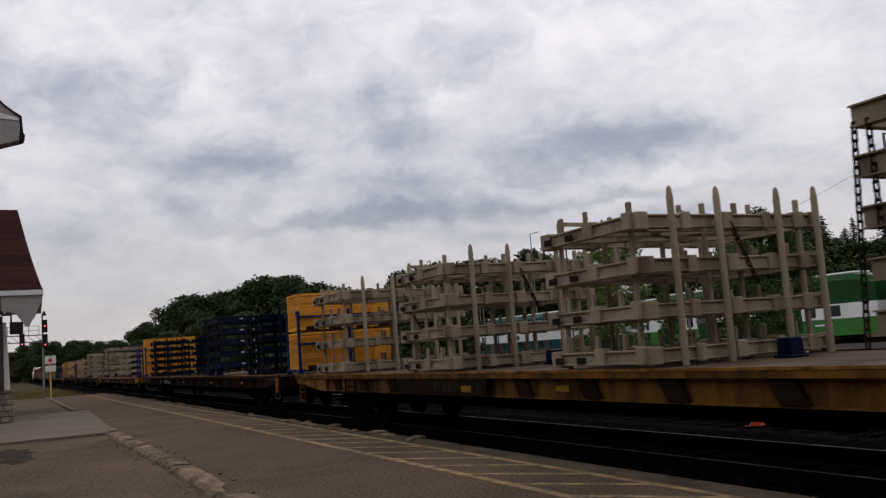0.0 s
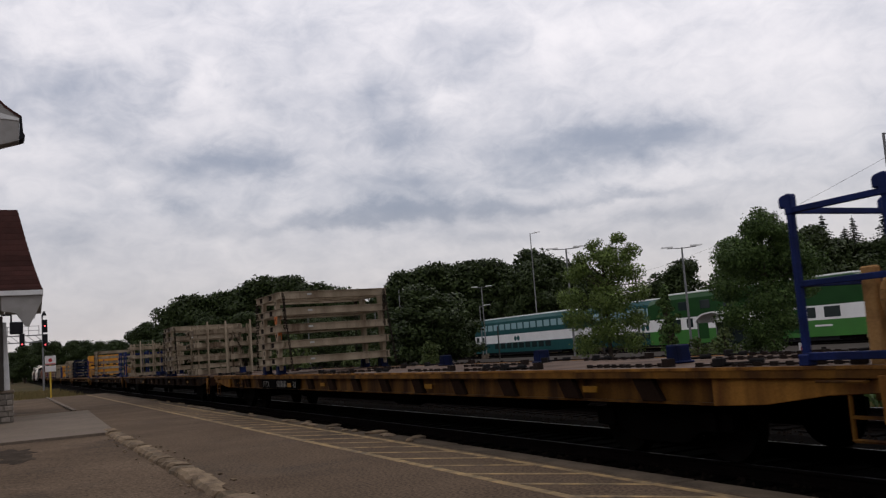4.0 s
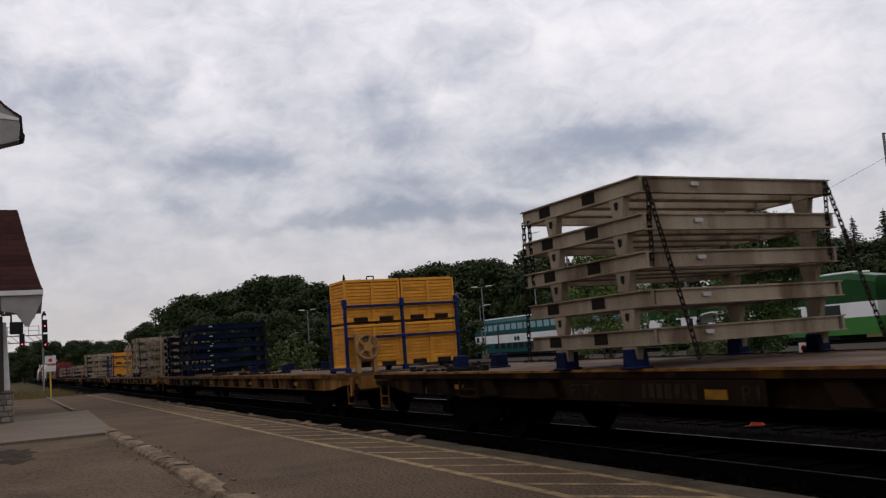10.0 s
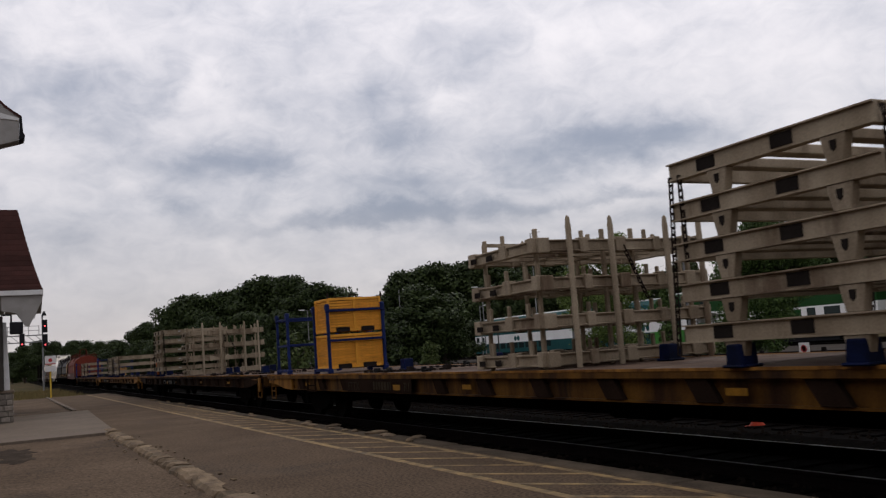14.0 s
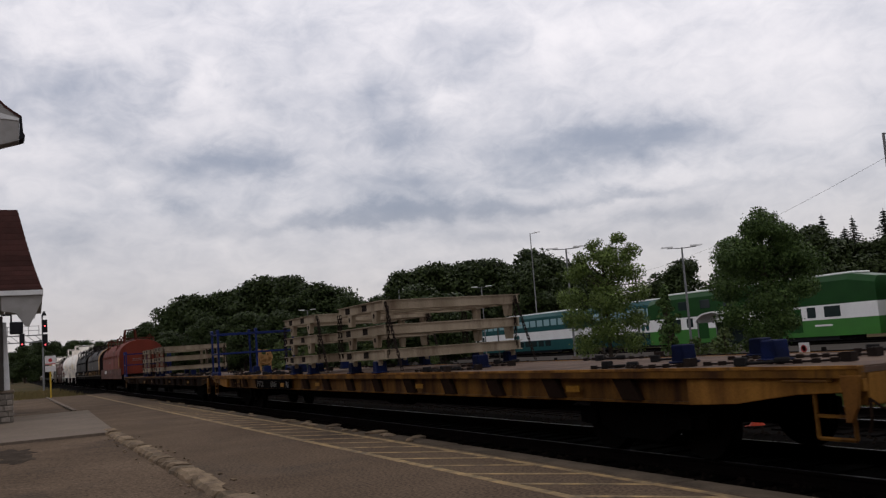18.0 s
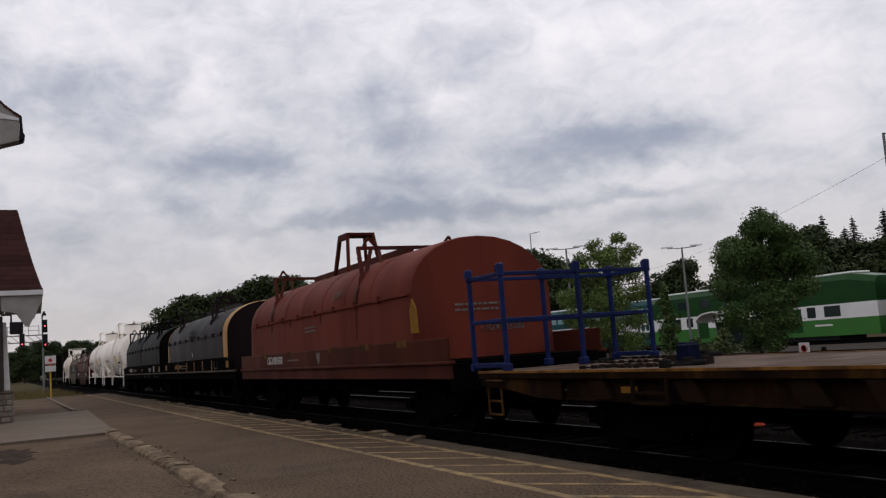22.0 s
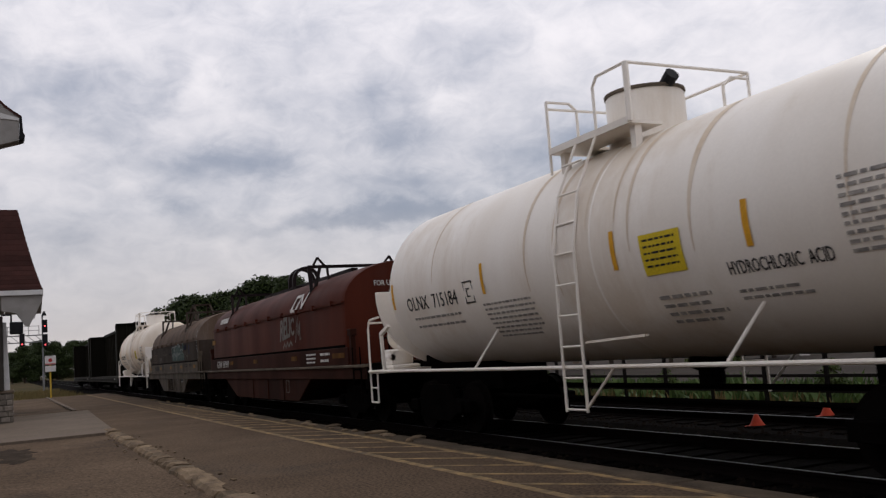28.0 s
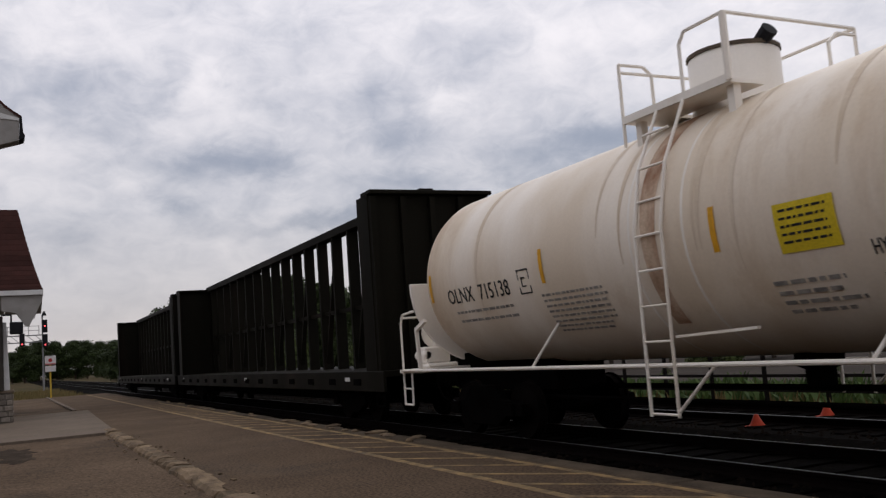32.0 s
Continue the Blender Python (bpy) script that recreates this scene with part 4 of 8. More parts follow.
# ---------------------------------------------------------------- passenger coaches in the yard
def make_coach(x_left, y, paint, band, deep, windows, label, cab):
    """A two-level coach, 25.9 m long; y: its middle."""
    c = thing("passenger_coach", label, "railway coach", "parked passenger trains", at=pose(x_left + 12.95, y, 0))
    L, W = 12.7, 1.45

    def ring(x, w, z0, z1, roof):
        return [(x, -w, z0), (x, -w, z1 - roof), (x, -w + roof * 0.8, z1), (x, w - roof * 0.8, z1), (x, w, z1 - roof), (x, w, z0)]

    def hull(z0, z1, roof, name, mat, lab):
        s = Shape()
        stations = [(-L, 0.82), (-L + 2.3, 1.0), (L - 2.3, 1.0), (L, 0.82)] if roof else [(-L, 0.96), (-L + 1.0, 1.0), (L - 1.0, 1.0), (L, 0.96)]
        verts = []
        for x, k in stations:
            verts += ring(x, W * (0.97 if k < 0.9 else k), z0, z0 + (z1 - z0) * (k if roof > 0.2 else 1), roof if roof else 0.001)
        n = 6
        faces = [(i * n + j, i * n + (j + 1) % n, (i + 1) * n + (j + 1) % n, (i + 1) * n + j) for i in range(3) for j in range(n)]
        s.add(verts, faces + [tuple(range(n)), tuple(range(3 * n, 4 * n))])
        part(name, s.mesh(name, mat, 0.02), c, lab)
    hull(0.2, 1.45, 0, "lower_body", paint, "")
    hull(1.45, 2.55, 0, "white_band", COACHWHITE, "white band")
    hull(2.55, 4.72, 0.45, "upper_body", deep, "")
    part("roof", Shape().box(-L + 2.1, L - 2.1, -0.95, 0.95, 4.70, 4.86).mesh("roof", COACHWHITE, 0.05), c, "white roof")
    part("skirt", Shape().box(-L + 3.6, L - 3.6, -1.3, 1.3, -0.1, 0.25).mesh("skirt", GUTTER), c, "dark underframe")
    for x in (-9.6, 9.6):
        tr = part("truck", Shape().box(x - 1.6, x + 1.6, -1.15, 1.15, 0.2, 0.6).mesh("truck", GRIME_SHADE, 0.05), c, "dark wheel truck")
        for dx in (-1.2, 1.2):
            part("wheel", Shape().lathe([(0.44, -1.2), (0.44, -1.06)], 20, "y", (x + dx, 0, 0.2)).mesh("wheel", WHEEL), tr)
    glass = COACHSKY if windows == "row" else COACHGLASS
    w = Shape().box(-0.62, 0.62, -0.02, 0.03, 0, 0.78).mesh("window", glass, 0.05)
    if windows == "row":
        for k in range(13):
            part("window", w, c, "", pose(-9.6 + 1.6 * k, -W, 3.15))
        w2 = Shape().box(-0.62, 0.62, -0.02, 0.03, 0, 0.72).mesh("window", COACHGLASS, 0.05)
        for k in range(9):
            part("window", w2, c, "", pose(-6.4 + 1.6 * k, -W, 0.70))
        part("logo", Shape().lathe([(0.33, -0.02), (0.33, 0.0)], 16, "y", (-1.4, -W, 1.95)).mesh("logo", COACHTEAL), c, "round company mark")
        part("logo", Shape().lathe([(0.33, -0.02), (0.33, 0.0)], 16, "y", (-0.65, -W, 1.95)).mesh("logo", COACHTEAL), c, "round company mark")
    else:
        for k in range(4):
            part("window", w, c, "", pose(-7.6 + 2.9 * k, -W, 3.2))
        mid = Shape().box(-0.42, 0.42, -0.02, 0.03, 0, 0.82).mesh("window", COACHGLASS, 0.06)
        wide_ = Shape().box(-0.75, 0.75, -0.02, 0.03, 0, 0.82).mesh("window", COACHGLASS, 0.06)
        for x, me in ((-8.8, wide_), (-6.85, mid), (6.85, mid), (8.8, wide_)):
            part("window", me, c, "", pose(x, -W, 1.62))
        for k in range(2):
            part("door", Shape().box(-0.7, 0.7, -0.015, 0.03, 0.55, 2.4).mesh("door", deep, 0.02), c, "double side door", pose(-5.2 + 10.4 * k, -W, 0))
        part("lettering", Shape().box(-0.8, 0.8, -0.012, 0, 0, 0.14).mesh("lettering", COACHWHITE), c, "", pose(7.9, -W - 0.004, 0.95))
    if cab:
        part("cab_window", Shape().box(-L - 0.03, -L + 0.06, -1.1, 1.1, 1.75, 2.45).mesh("cab_window", COACHGLASS, 0.05), c, "dark cab windscreen")
        part("cab_side_window", Shape().box(-L + 0.5, -L + 1.3, -0.03, 0.03, 1.75, 2.4).mesh("cab_side_window", COACHGLASS, 0.04), c, "", pose(0, -W, 0))
        part("cab_door", Shape().box(-L + 2.0, -L + 2.8, -0.03, 0.03, 0.55, 2.4).mesh("cab_door", COACHGLASS, 0.04), c, "", pose(0, -W, 0))


def make_yard():
    for k in range(2):
        make_coach(-112.8 + 26.4 * k, 60.65, COACHTEAL, COACHWHITE, COACHTEAL, "row", "teal and white two-level commuter coach", k == 0)
    for k in range(3):
        make_coach(-69.2 + 26.3 * k, 56.65, COACHGREEN, COACHWHITE, COACHDEEP, "few", "green and white two-level commuter coach", False)
    for y in (56.65, 60.65):
        for side in (-0.7525, 0.7525):
            r = thing("yard_rail", "rusty steel rail in the yard", "rail", kind="structure", data=Shape().box(-210, 40, y + side - 0.035, y + side + 0.035, -0.26, -0.2).mesh("yard_rail", RAIL))
    # shelter with a curved white roof at the car park's edge
    sh = thing("bus_shelter", "glass bus shelter with a curved white roof", "shelter", at=pose(-45.0, 42.0, -0.3))
    arch = [(1.5 * math.cos(math.pi * i / 10), 2.2 + 0.6 * math.sin(math.pi * i / 10)) for i in range(11)]
    part("roof", Shape().prism(arch + [(x * 0.94, z - 0.08) for x, z in arch[::-1]], -0.9, 0.9, "y").mesh("roof", COACHWHITE), sh, "curved white roof")
    for x in (-1.35, 1.35):
        for y in (-0.8, 0.8):
            part("post", Shape().tube((x, y, 0), (x, y, 2.25), 0.05, None, 8).mesh("post", GALV), sh)
    part("pane", Shape().box(-1.3, 1.3, 0.78, 0.80, 0.3, 2.1).mesh("pane", COACHGLASS), sh, "dark glass back pane")
    part("bench", Shape().box(-1.1, 1.1, 0.3, 0.65, 0.42, 0.5).mesh("bench", GALV, 0.01), sh)
    # parked vehicles, seen in slivers past the loads
    for x, y, turn in ((-104, 43.0, 8), (-107, 46.2, -5)):
        v = thing("parked_van", "white van parked in the car park", "van", at=pose(x, y, -0.3, 0, 0, turn))
        body = Shape().prism([(-2.6, 0.35), (2.5, 0.35), (2.55, 1.0), (1.6, 1.2), (0.95, 2.05), (-2.5, 2.1), (-2.6, 1.9)], -0.95, 0.95, "y")
        part("body", body.mesh("body", CARWHITE, 0.06), v)
        part("side_window", Shape().prism([(0.1, 1.25), (1.35, 1.25), (0.85, 1.9), (0.1, 1.9)], -0.965, -0.94, "y").mesh("side_window", COACHGLASS), v)
        for wx in (-1.7, 1.6):
            part("wheel", Shape().lathe([(0.34, -0.98), (0.34, -0.72)], 18, "y", (wx, 0, 0.34)).mesh("wheel", GUTTER), v)


# ---------------------------------------------------------------- trees
def leaf_cloud(rng, blobs, count, size, flat=0.75):
    """Leaves scattered through the outer part of overlapping blobs (x, y, z, radius, height)."""
    s = Shape()
    weight = [b[3] ** 2 for b in blobs]
    for _ in range(count):
        x, y, z, r, h = rng.choices(blobs, weight)[0]
        u, a = rng.uniform(-1, 1), rng.uniform(0, 2 * math.pi)
        k = rng.random() ** 0.4 * (1.0 if rng.random() < 0.86 else rng.uniform(1.0, 1.25))
        q = math.sqrt(1 - u * u)
        out = Vector((q * math.cos(a), q * math.sin(a), u))
        c = Vector((x + r * k * out.x, y + r * k * out.y, z + h * k * out.z))
        face = (out * 0.8 + Vector((rng.gauss(0, 0.65), rng.gauss(0, 0.65), 0.3 + rng.gauss(0, 0.55)))).normalized()
        e = face.orthogonal().normalized()
        e2 = face.cross(e)
        turn = rng.uniform(0, 2 * math.pi)
        e, e2 = e * math.cos(turn) + e2 * math.sin(turn), e2 * math.cos(turn) - e * math.sin(turn)
        w = size * rng.uniform(0.6, 1.4)
        s.add([c - e * w * 0.5, c + e2 * w * 0.35, c + e * w * 0.5 + face * w * 0.15, c - e2 * w * 0.35], [(0, 1, 2, 3)])
    return s


def deciduous(rng, h, spread, leaves, size, leaf, low=0.22, blobs=16, airy=False, name="tree"):
    trunk = Shape()
    trunk.tube((0, 0, -0.6), (0.05, 0, h * 0.35), h * 0.022 + 0.03, h * 0.015 + 0.02, 9)
    trunk.tube((0.05, 0, h * 0.35), (0.0, 0.05, h * 0.8), h * 0.015 + 0.02, 0.03, 8)
    shapes = []
    for k in range(blobs):
        a, u = rng.uniform(0, 2 * math.pi), rng.random()
        z = h * (low + (0.96 - low) * u)
        reach = spread * (1.0 - abs(2 * (u - 0.38)) ** 1.6 * 0.62) * rng.uniform(0.35, 0.95)
        r = spread * rng.uniform(0.17, 0.36) * (0.75 if airy else 1)
        c = (reach * math.cos(a), reach * math.sin(a), min(z, h - r * 0.7), r, r * rng.uniform(0.6, 0.95))
        shapes.append(c)
        trunk.tube((0, 0, max(h * 0.15, c[2] * 0.62)), (c[0] * 0.85, c[1] * 0.85, c[2]), 0.022 * h ** 0.5 + 0.012, 0.012, 5)
    shapes.append((0, 0, h * 0.9, spread * 0.26, h * 0.1))
    shapes.append((0, 0, h * 0.76, spread * 0.38, h * 0.11))
    if not airy:
        shapes.append((0, 0, h * 0.43, spread * 0.68, h * 0.33))
    else:
        shapes.append((0, 0, h * 0.38, spread * 0.55, h * 0.27))
    return trunk.mesh("trunk", BARK), leaf_cloud(rng, shapes, leaves, size).mesh("crown", leaf)


def bough_tree(rng, boughs, leaves, size, leaf, depth, right):
    """A tree from boughs (across, height, radius); each is set back or forward by chance."""
    trunk = Shape()
    h = max(b[1] for b in boughs)
    trunk.tube((0, 0, -0.3), (0.04, 0, h * 0.4), 0.13, 0.09, 9)
    trunk.tube((0.04, 0, h * 0.4), (0, 0, h * 0.92), 0.09, 0.02, 8)
    blobs = []
    for u, z, r in boughs:
        for _ in range(3):
            d = rng.uniform(-1, 1) * depth * max(0.2, 1 - abs(z / h - 0.4))
            a, b, q = u + rng.uniform(-0.2, 0.2), z + rng.uniform(-0.25, 0.15), r * rng.uniform(0.8, 1.15)
            c = (a * right[0] - d * right[1], a * right[1] + d * right[0], b, q, q * rng.uniform(0.6, 0.85))
            blobs.append(c)
            trunk.tube((0, 0, max(0.5, b - 0.9)), (c[0] * 0.9, c[1] * 0.9, b), 0.022, 0.006, 5)
    return trunk.mesh("trunk", BARK), leaf_cloud(rng, blobs, leaves, size).mesh("crown", leaf)


def conifer(rng, h, spread, leaf):
    trunk = Shape().tube((0, 0, -0.6), (0, 0, h), h * 0.02 + 0.04, 0.02, 7)
    s = Shape()
    n = int(h * 3.2)
    for k in range(n):
        u = k / n
        z = h * (0.12 + 0.87 * u)
        reach_all = spread * (1 - u) ** 0.85 + 0.12
        for j in range(9):
            a, reach = rng.uniform(0, 2 * math.pi), reach_all * rng.uniform(0.5, 1.1)
            for m in range(7):
                v = (m + 1) / 7
                c = Vector((reach * v * math.cos(a), reach * v * math.sin(a), z - reach * v * 0.28))
                w = (0.30 + 0.25 * (1 - v)) * (0.3 + 0.7 * (1 - u))
                d = Vector((rng.gauss(0, 1), rng.gauss(0, 1), rng.gauss(0, 0.4))).normalized()
                e = d.orthogonal().normalized()
                s.add([c - d * w, c + e * w * 0.4, c + d * w, c - e * w * 0.4 - Vector((0, 0, 0.1))], [(0, 1, 2, 3)])
    return trunk.mesh("trunk", BARK), s.mesh("crown", leaf)


def tree(name, meshes, label, at, group="", scale=(1, 1, 1)):
    t = thing(name, label, "tree", group, at=at)
    part("trunk", meshes[0], t)
    part("crown", meshes[1], t)
    t.scale = scale
    return t


def make_trees():
    rng = random.Random(21)
    kinds = [deciduous(rng, 10, 4.4, 12000, 0.33, LEAF_FAR, 0.1, 40) for _ in range(5)]
    groups = {
        "wooded hill": [(-202, 21, 7.8), (-195, 23, 10.0), (-193, 26, 11.4), (-186, 29, 12.2), (-183, 31, 15.5), (-178, 33, 15.6), (-176, 37, 15.8), (-172, 39, 15.9), (-168, 42, 17.1), (-164, 44, 17.2), (-160, 46, 16.9), (-159, 48, 15.3), (-153, 49, 14.7), (-152, 52, 14.1), (-147, 53, 12.0), (-141, 54, 10.3)],
        "hill edge": [(-168, 21, 6.9), (-156, 24, 7.7), (-153, 29, 9.6), (-145, 34, 9.8), (-137, 38, 9.5), (-130, 41, 7.6), (-124, 43, 7.1), (-113, 43, 6.4), (-102, 42, 4.9)],
        "distant trees": [(-357, 0, 10.8), (-355, 4, 13.0), (-364, 9, 14.6), (-361, 15, 13.8), (-358, 21, 13.9), (-356, 25, 13.3), (-343, 29, 12.2), (-320, 31, 11.8), (-300, -9, 9), (-330, -4, 10)],
        "woods behind the yard": [(-140, 56, 11.2), (-134, 56, 11.3), (-128, 56, 14.1), (-126, 59, 14.7), (-126, 61.5, 14.9), (-127, 64, 14.8), (-124, 66, 15.0), (-122, 67, 14.9), (-123, 70, 14.2), (-122, 73, 13.4), (-118, 73, 15.8), (-117, 75, 14.8), (-118, 78, 13.9), (-117, 81, 13.2), (-113, 70, 13.6), (-114, 68, 12.2)],
        "trees by the car park": [(-91, 39, 6.0), (-85.5, 39, 7.9), (-84, 40.5, 6.2)],
        "dark woods": [(-121, 95, 8.0), (-101, 88, 11.2), (-103, 86, 8.5), (-84, 79, 6.6), (-83, 81, 11.0), (-76, 83, 11.9), (-75, 85, 12.2), (-76, 90, 10.9), (-74, 93, 10.3), (-71, 93, 10.2)],
    }
    for group, spots in groups.items():
        for x, y, h in spots:
            k = (h + (0.2 if "hill" in group or "yard" in group else 0.7)) / 10
            wide_ = k * rng.uniform(0.95, 1.2) * (1.25 if h < 9 else 1.0)
            tree("tree", rng.choice(kinds), "dark green broadleaf tree in a wood", pose(x, y, -0.4, 0, 0, rng.uniform(0, 360)), group, (wide_, wide_, k))
    spr = [conifer(rng, 14, 4.6, NEEDLE), conifer(rng, 14, 4.0, NEEDLE)]
    for x, y, h, w in ((-79, 92, 14.8, 1.0), (-77, 95, 14.2, 0.9), (-74, 97, 14.6, 1.25), (-122, 96, 8.6, 1.0), (-119, 98, 9.0, 0.9), (-75, 91, 12.5, 1.2)):
        k = (h + 0.4) / 14
        tree("conifer", rng.choice(spr), "tall dark spruce with thin top", pose(x, y, -0.4, 0, 0, rng.uniform(0, 360)), "conifers", (k * w, k * w, k))
    # street trees by the car park
    young = [(-0.4, 7.0, 0.45), (0.9, 7.2, 0.45), (1.6, 6.5, 0.45), (0.5, 6.7, 0.45), (-0.2, 6.5, 0.55), (1.2, 6.0, 0.55), (-1.0, 6.2, 0.5), (-1.2, 5.7, 0.55), (0.9, 5.6, 0.7), (0.2, 6.0, 0.7), (-1.6, 5.3, 0.65), (1.5, 5.4, 0.6), (0.0, 4.9, 1.0), (-1.9, 4.1, 0.8),
             (1.9, 4.2, 0.7), (0.2, 3.7, 1.3), (-1.6, 2.9, 0.9), (1.5, 2.7, 0.9), (0.0, 2.3, 1.2), (1.2, 1.4, 0.8), (-1.2, 1.5, 0.8)]
    tree("young_tree", bough_tree(random.Random(4), young, 27000, 0.12, LEAF_NEAR, 1.6, (0.59, 0.81)), "young green maple with an open crown", pose(-41, 30, -0.4))
    full = [(0.1, 7.5, 0.45), (0.5, 7.1, 0.6), (-0.4, 6.9, 0.6), (0.0, 6.7, 0.9), (1.0, 6.5, 0.7), (-1.7, 6.2, 0.55), (-1.3, 5.3, 1.0), (1.1, 5.8, 1.0), (2.1, 4.8, 0.9), (0.3, 4.9, 1.5), (-0.9, 6.1, 0.7), (-0.5, 5.6, 1.0), (1.7, 5.4, 0.8), (-1.8, 3.9, 1.0), (1.8, 3.7, 0.9), (0.1, 3.1, 1.4),
            (-1.7, 2.4, 0.8), (0.7, 2.1, 0.8), (-0.3, 1.6, 1.1), (-0.9, 0.9, 0.6), (0.2, 0.9, 0.6)]
    tree("street_tree", bough_tree(random.Random(12), full, 54000, 0.12, LEAF_DENSE, 2.3, (0.72, 0.69)), "full dark green street tree", pose(-34, 35, -0.4))
    tree("slim_tree", deciduous(random.Random(9), 4.3, 0.75, 1800, 0.17, LEAF_DENSE, 0.12, 12), "slim young street tree", pose(-36, 30, -0.4))
    shrub = [deciduous(random.Random(31 + k), 2.2, 1.3, 900, 0.2, LEAF_LIGHT, 0.05, 9) for k in range(2)]
    for x, y, h in ((-32, 30, 1.9), (-34.5, 30.5, 1.5), (-90, 36, 3.0), (-95, 37, 3.6), (-100, 36, 3.0), (-78, 36, 2.6), (-112, 33, 5.2), (-116, 32, 4.4), (-28, 17.5, 0.9), (-15, 17.2, 1.0), (-12.5, 17.4, 1.5), (-21, 17.3, 0.8)):
        k = h / 2.2
        tree("shrub", rng.choice(shrub), "light green leafy shrub by the fence", pose(x, y, -0.42, 0, 0, rng.uniform(0, 360)), "shrubs", (k, k, k))


make_ground()
make_track("track_main", TRACK_1)
make_track("track_second", TRACK_2)
make_stones()
make_platform()
make_grass()
make_station()
make_furniture()
make_yard()
make_trees()


# ---------------------------------------------------------------- the freight train
TRAIN = []                          # (thing, place along the train at 0 s, height)


def ride(ob, s, z=0.0, turn=0.0, aside=0.0):
    ob.matrix_basis = pose(s, TRACK_1 + aside, z, 0, 0, turn)
    TRAIN.append((ob, s, z, turn, TRACK_1 + aside))
    return ob


def add_truck(car, x, meshes):
    side, bolster, wheel, axle, spring = meshes
    t = part("truck", bolster, car, "grimy cast steel wheel truck, toned as in shade", pose(x, 0, 0))
    for y in (-0.98, 0.98):
        part("side_frame", side, t, "", pose(0, y, 0))
        part("spring_nest", spring, t, "", pose(0, y, 0.32))
    for dx in (-0.89, 0.89):
        part("axle", axle, t, "", pose(dx, 0, 0.43))
        for y in (-0.7525, 0.7525):
            part("wheel", wheel, t, "steel wheel", pose(dx, y, 0.43))


def truck_meshes():
    side = Shape().prism([(-1.2, 0.36), (-1.2, 0.55), (-0.62, 0.60), (-0.4, 0.82), (0.4, 0.82), (0.62, 0.60), (1.2, 0.55), (1.2, 0.36), (0.75, 0.36), (0.45, 0.2), (-0.45, 0.2), (-0.75, 0.36)], -0.07, 0.07, "y")
    side.at(-0.89, 0, 0.36, 0.24, 0.26, 0.2).at(0.89, 0, 0.36, 0.24, 0.26, 0.2)
    bolster = Shape().box(-0.2, 0.2, -1.05, 1.05, 0.42, 0.7)
    wheel = Shape().lathe([(0.05, -0.07), (0.2, -0.05), (0.36, -0.06), (0.42, -0.068), (0.425, 0.04), (0.455, 0.045), (0.455, 0.07), (0.36, 0.07), (0.2, 0.03), (0.05, 0.05)], 28, "y")
    axle = Shape().tube((0, -1.05, 0), (0, 1.05, 0), 0.07, None, 10)
    spring = Shape()
    for dx in (-0.15, 0.0, 0.15):
        for k in range(5):
            spring.lathe([(0.06, k * 0.05), (0.075, k * 0.05 + 0.015), (0.06, k * 0.05 + 0.03)], 8, "z", (dx, 0, 0))
    return (side.mesh("side_frame", GRIME_SHADE, 0.012), bolster.mesh("truck", GRIME_SHADE, 0.02), wheel.mesh("wheel", WHEEL, 0, True), axle.mesh("axle", GRIME_SHADE), spring.mesh("spring_nest", GRIME_SHADE))


TRUCK = truck_meshes()
COUPLER = Shape().box(-0.75, 0.15, -0.09, 0.09, 0.74, 0.92).box(0.1, 0.33, -0.17, 0.13, 0.72, 0.98).mesh("coupler", GRIME_SHADE, 0.02)
HOSE = Shape().path([(0, 0, 0.8), (0.07, 0, 0.68), (0.17, 0, 0.55), (0.3, 0.02, 0.47), (0.42, 0.05, 0.46)], 0.022, 6).mesh("air_hose", GRIME_SHADE)
LADDER_STEP = Shape().path([(-0.2, 0, 0.85), (-0.2, 0, 0.42), (0.2, 0, 0.42), (0.2, 0, 0.85)], 0.02, 6).bar((-0.2, 0, 0.62), (0.2, 0, 0.62), 0.03, 0.03)
LADDER_STEP = {m: LADDER_STEP.mesh("step", m) for m in (GRIME_SHADE, MUSTARD)}
GRAB = Shape().path([(-0.25, 0, 0), (-0.25, -0.07, 0), (0.25, -0.07, 0), (0.25, 0, 0)], 0.013, 6)


def ends(car, half, y=1.25, step_mat=None):
    """Couplers, hoses and corner steps at both ends."""
    for k in (-1, 1):
        part("coupler", COUPLER, car, "", pose(k * (half - 0.02), 0, 0, 0, 0, 0 if k > 0 else 180))
        part("air_hose", HOSE, car, "", pose(k * (half + 0.02), -0.3 * k, 0, 0, 0, 0 if k > 0 else 180))
        for s in (-1, 1):
            part("step", LADDER_STEP[step_mat or GRIME_SHADE], car, "", pose(k * (half - 0.35), s * y, 0))


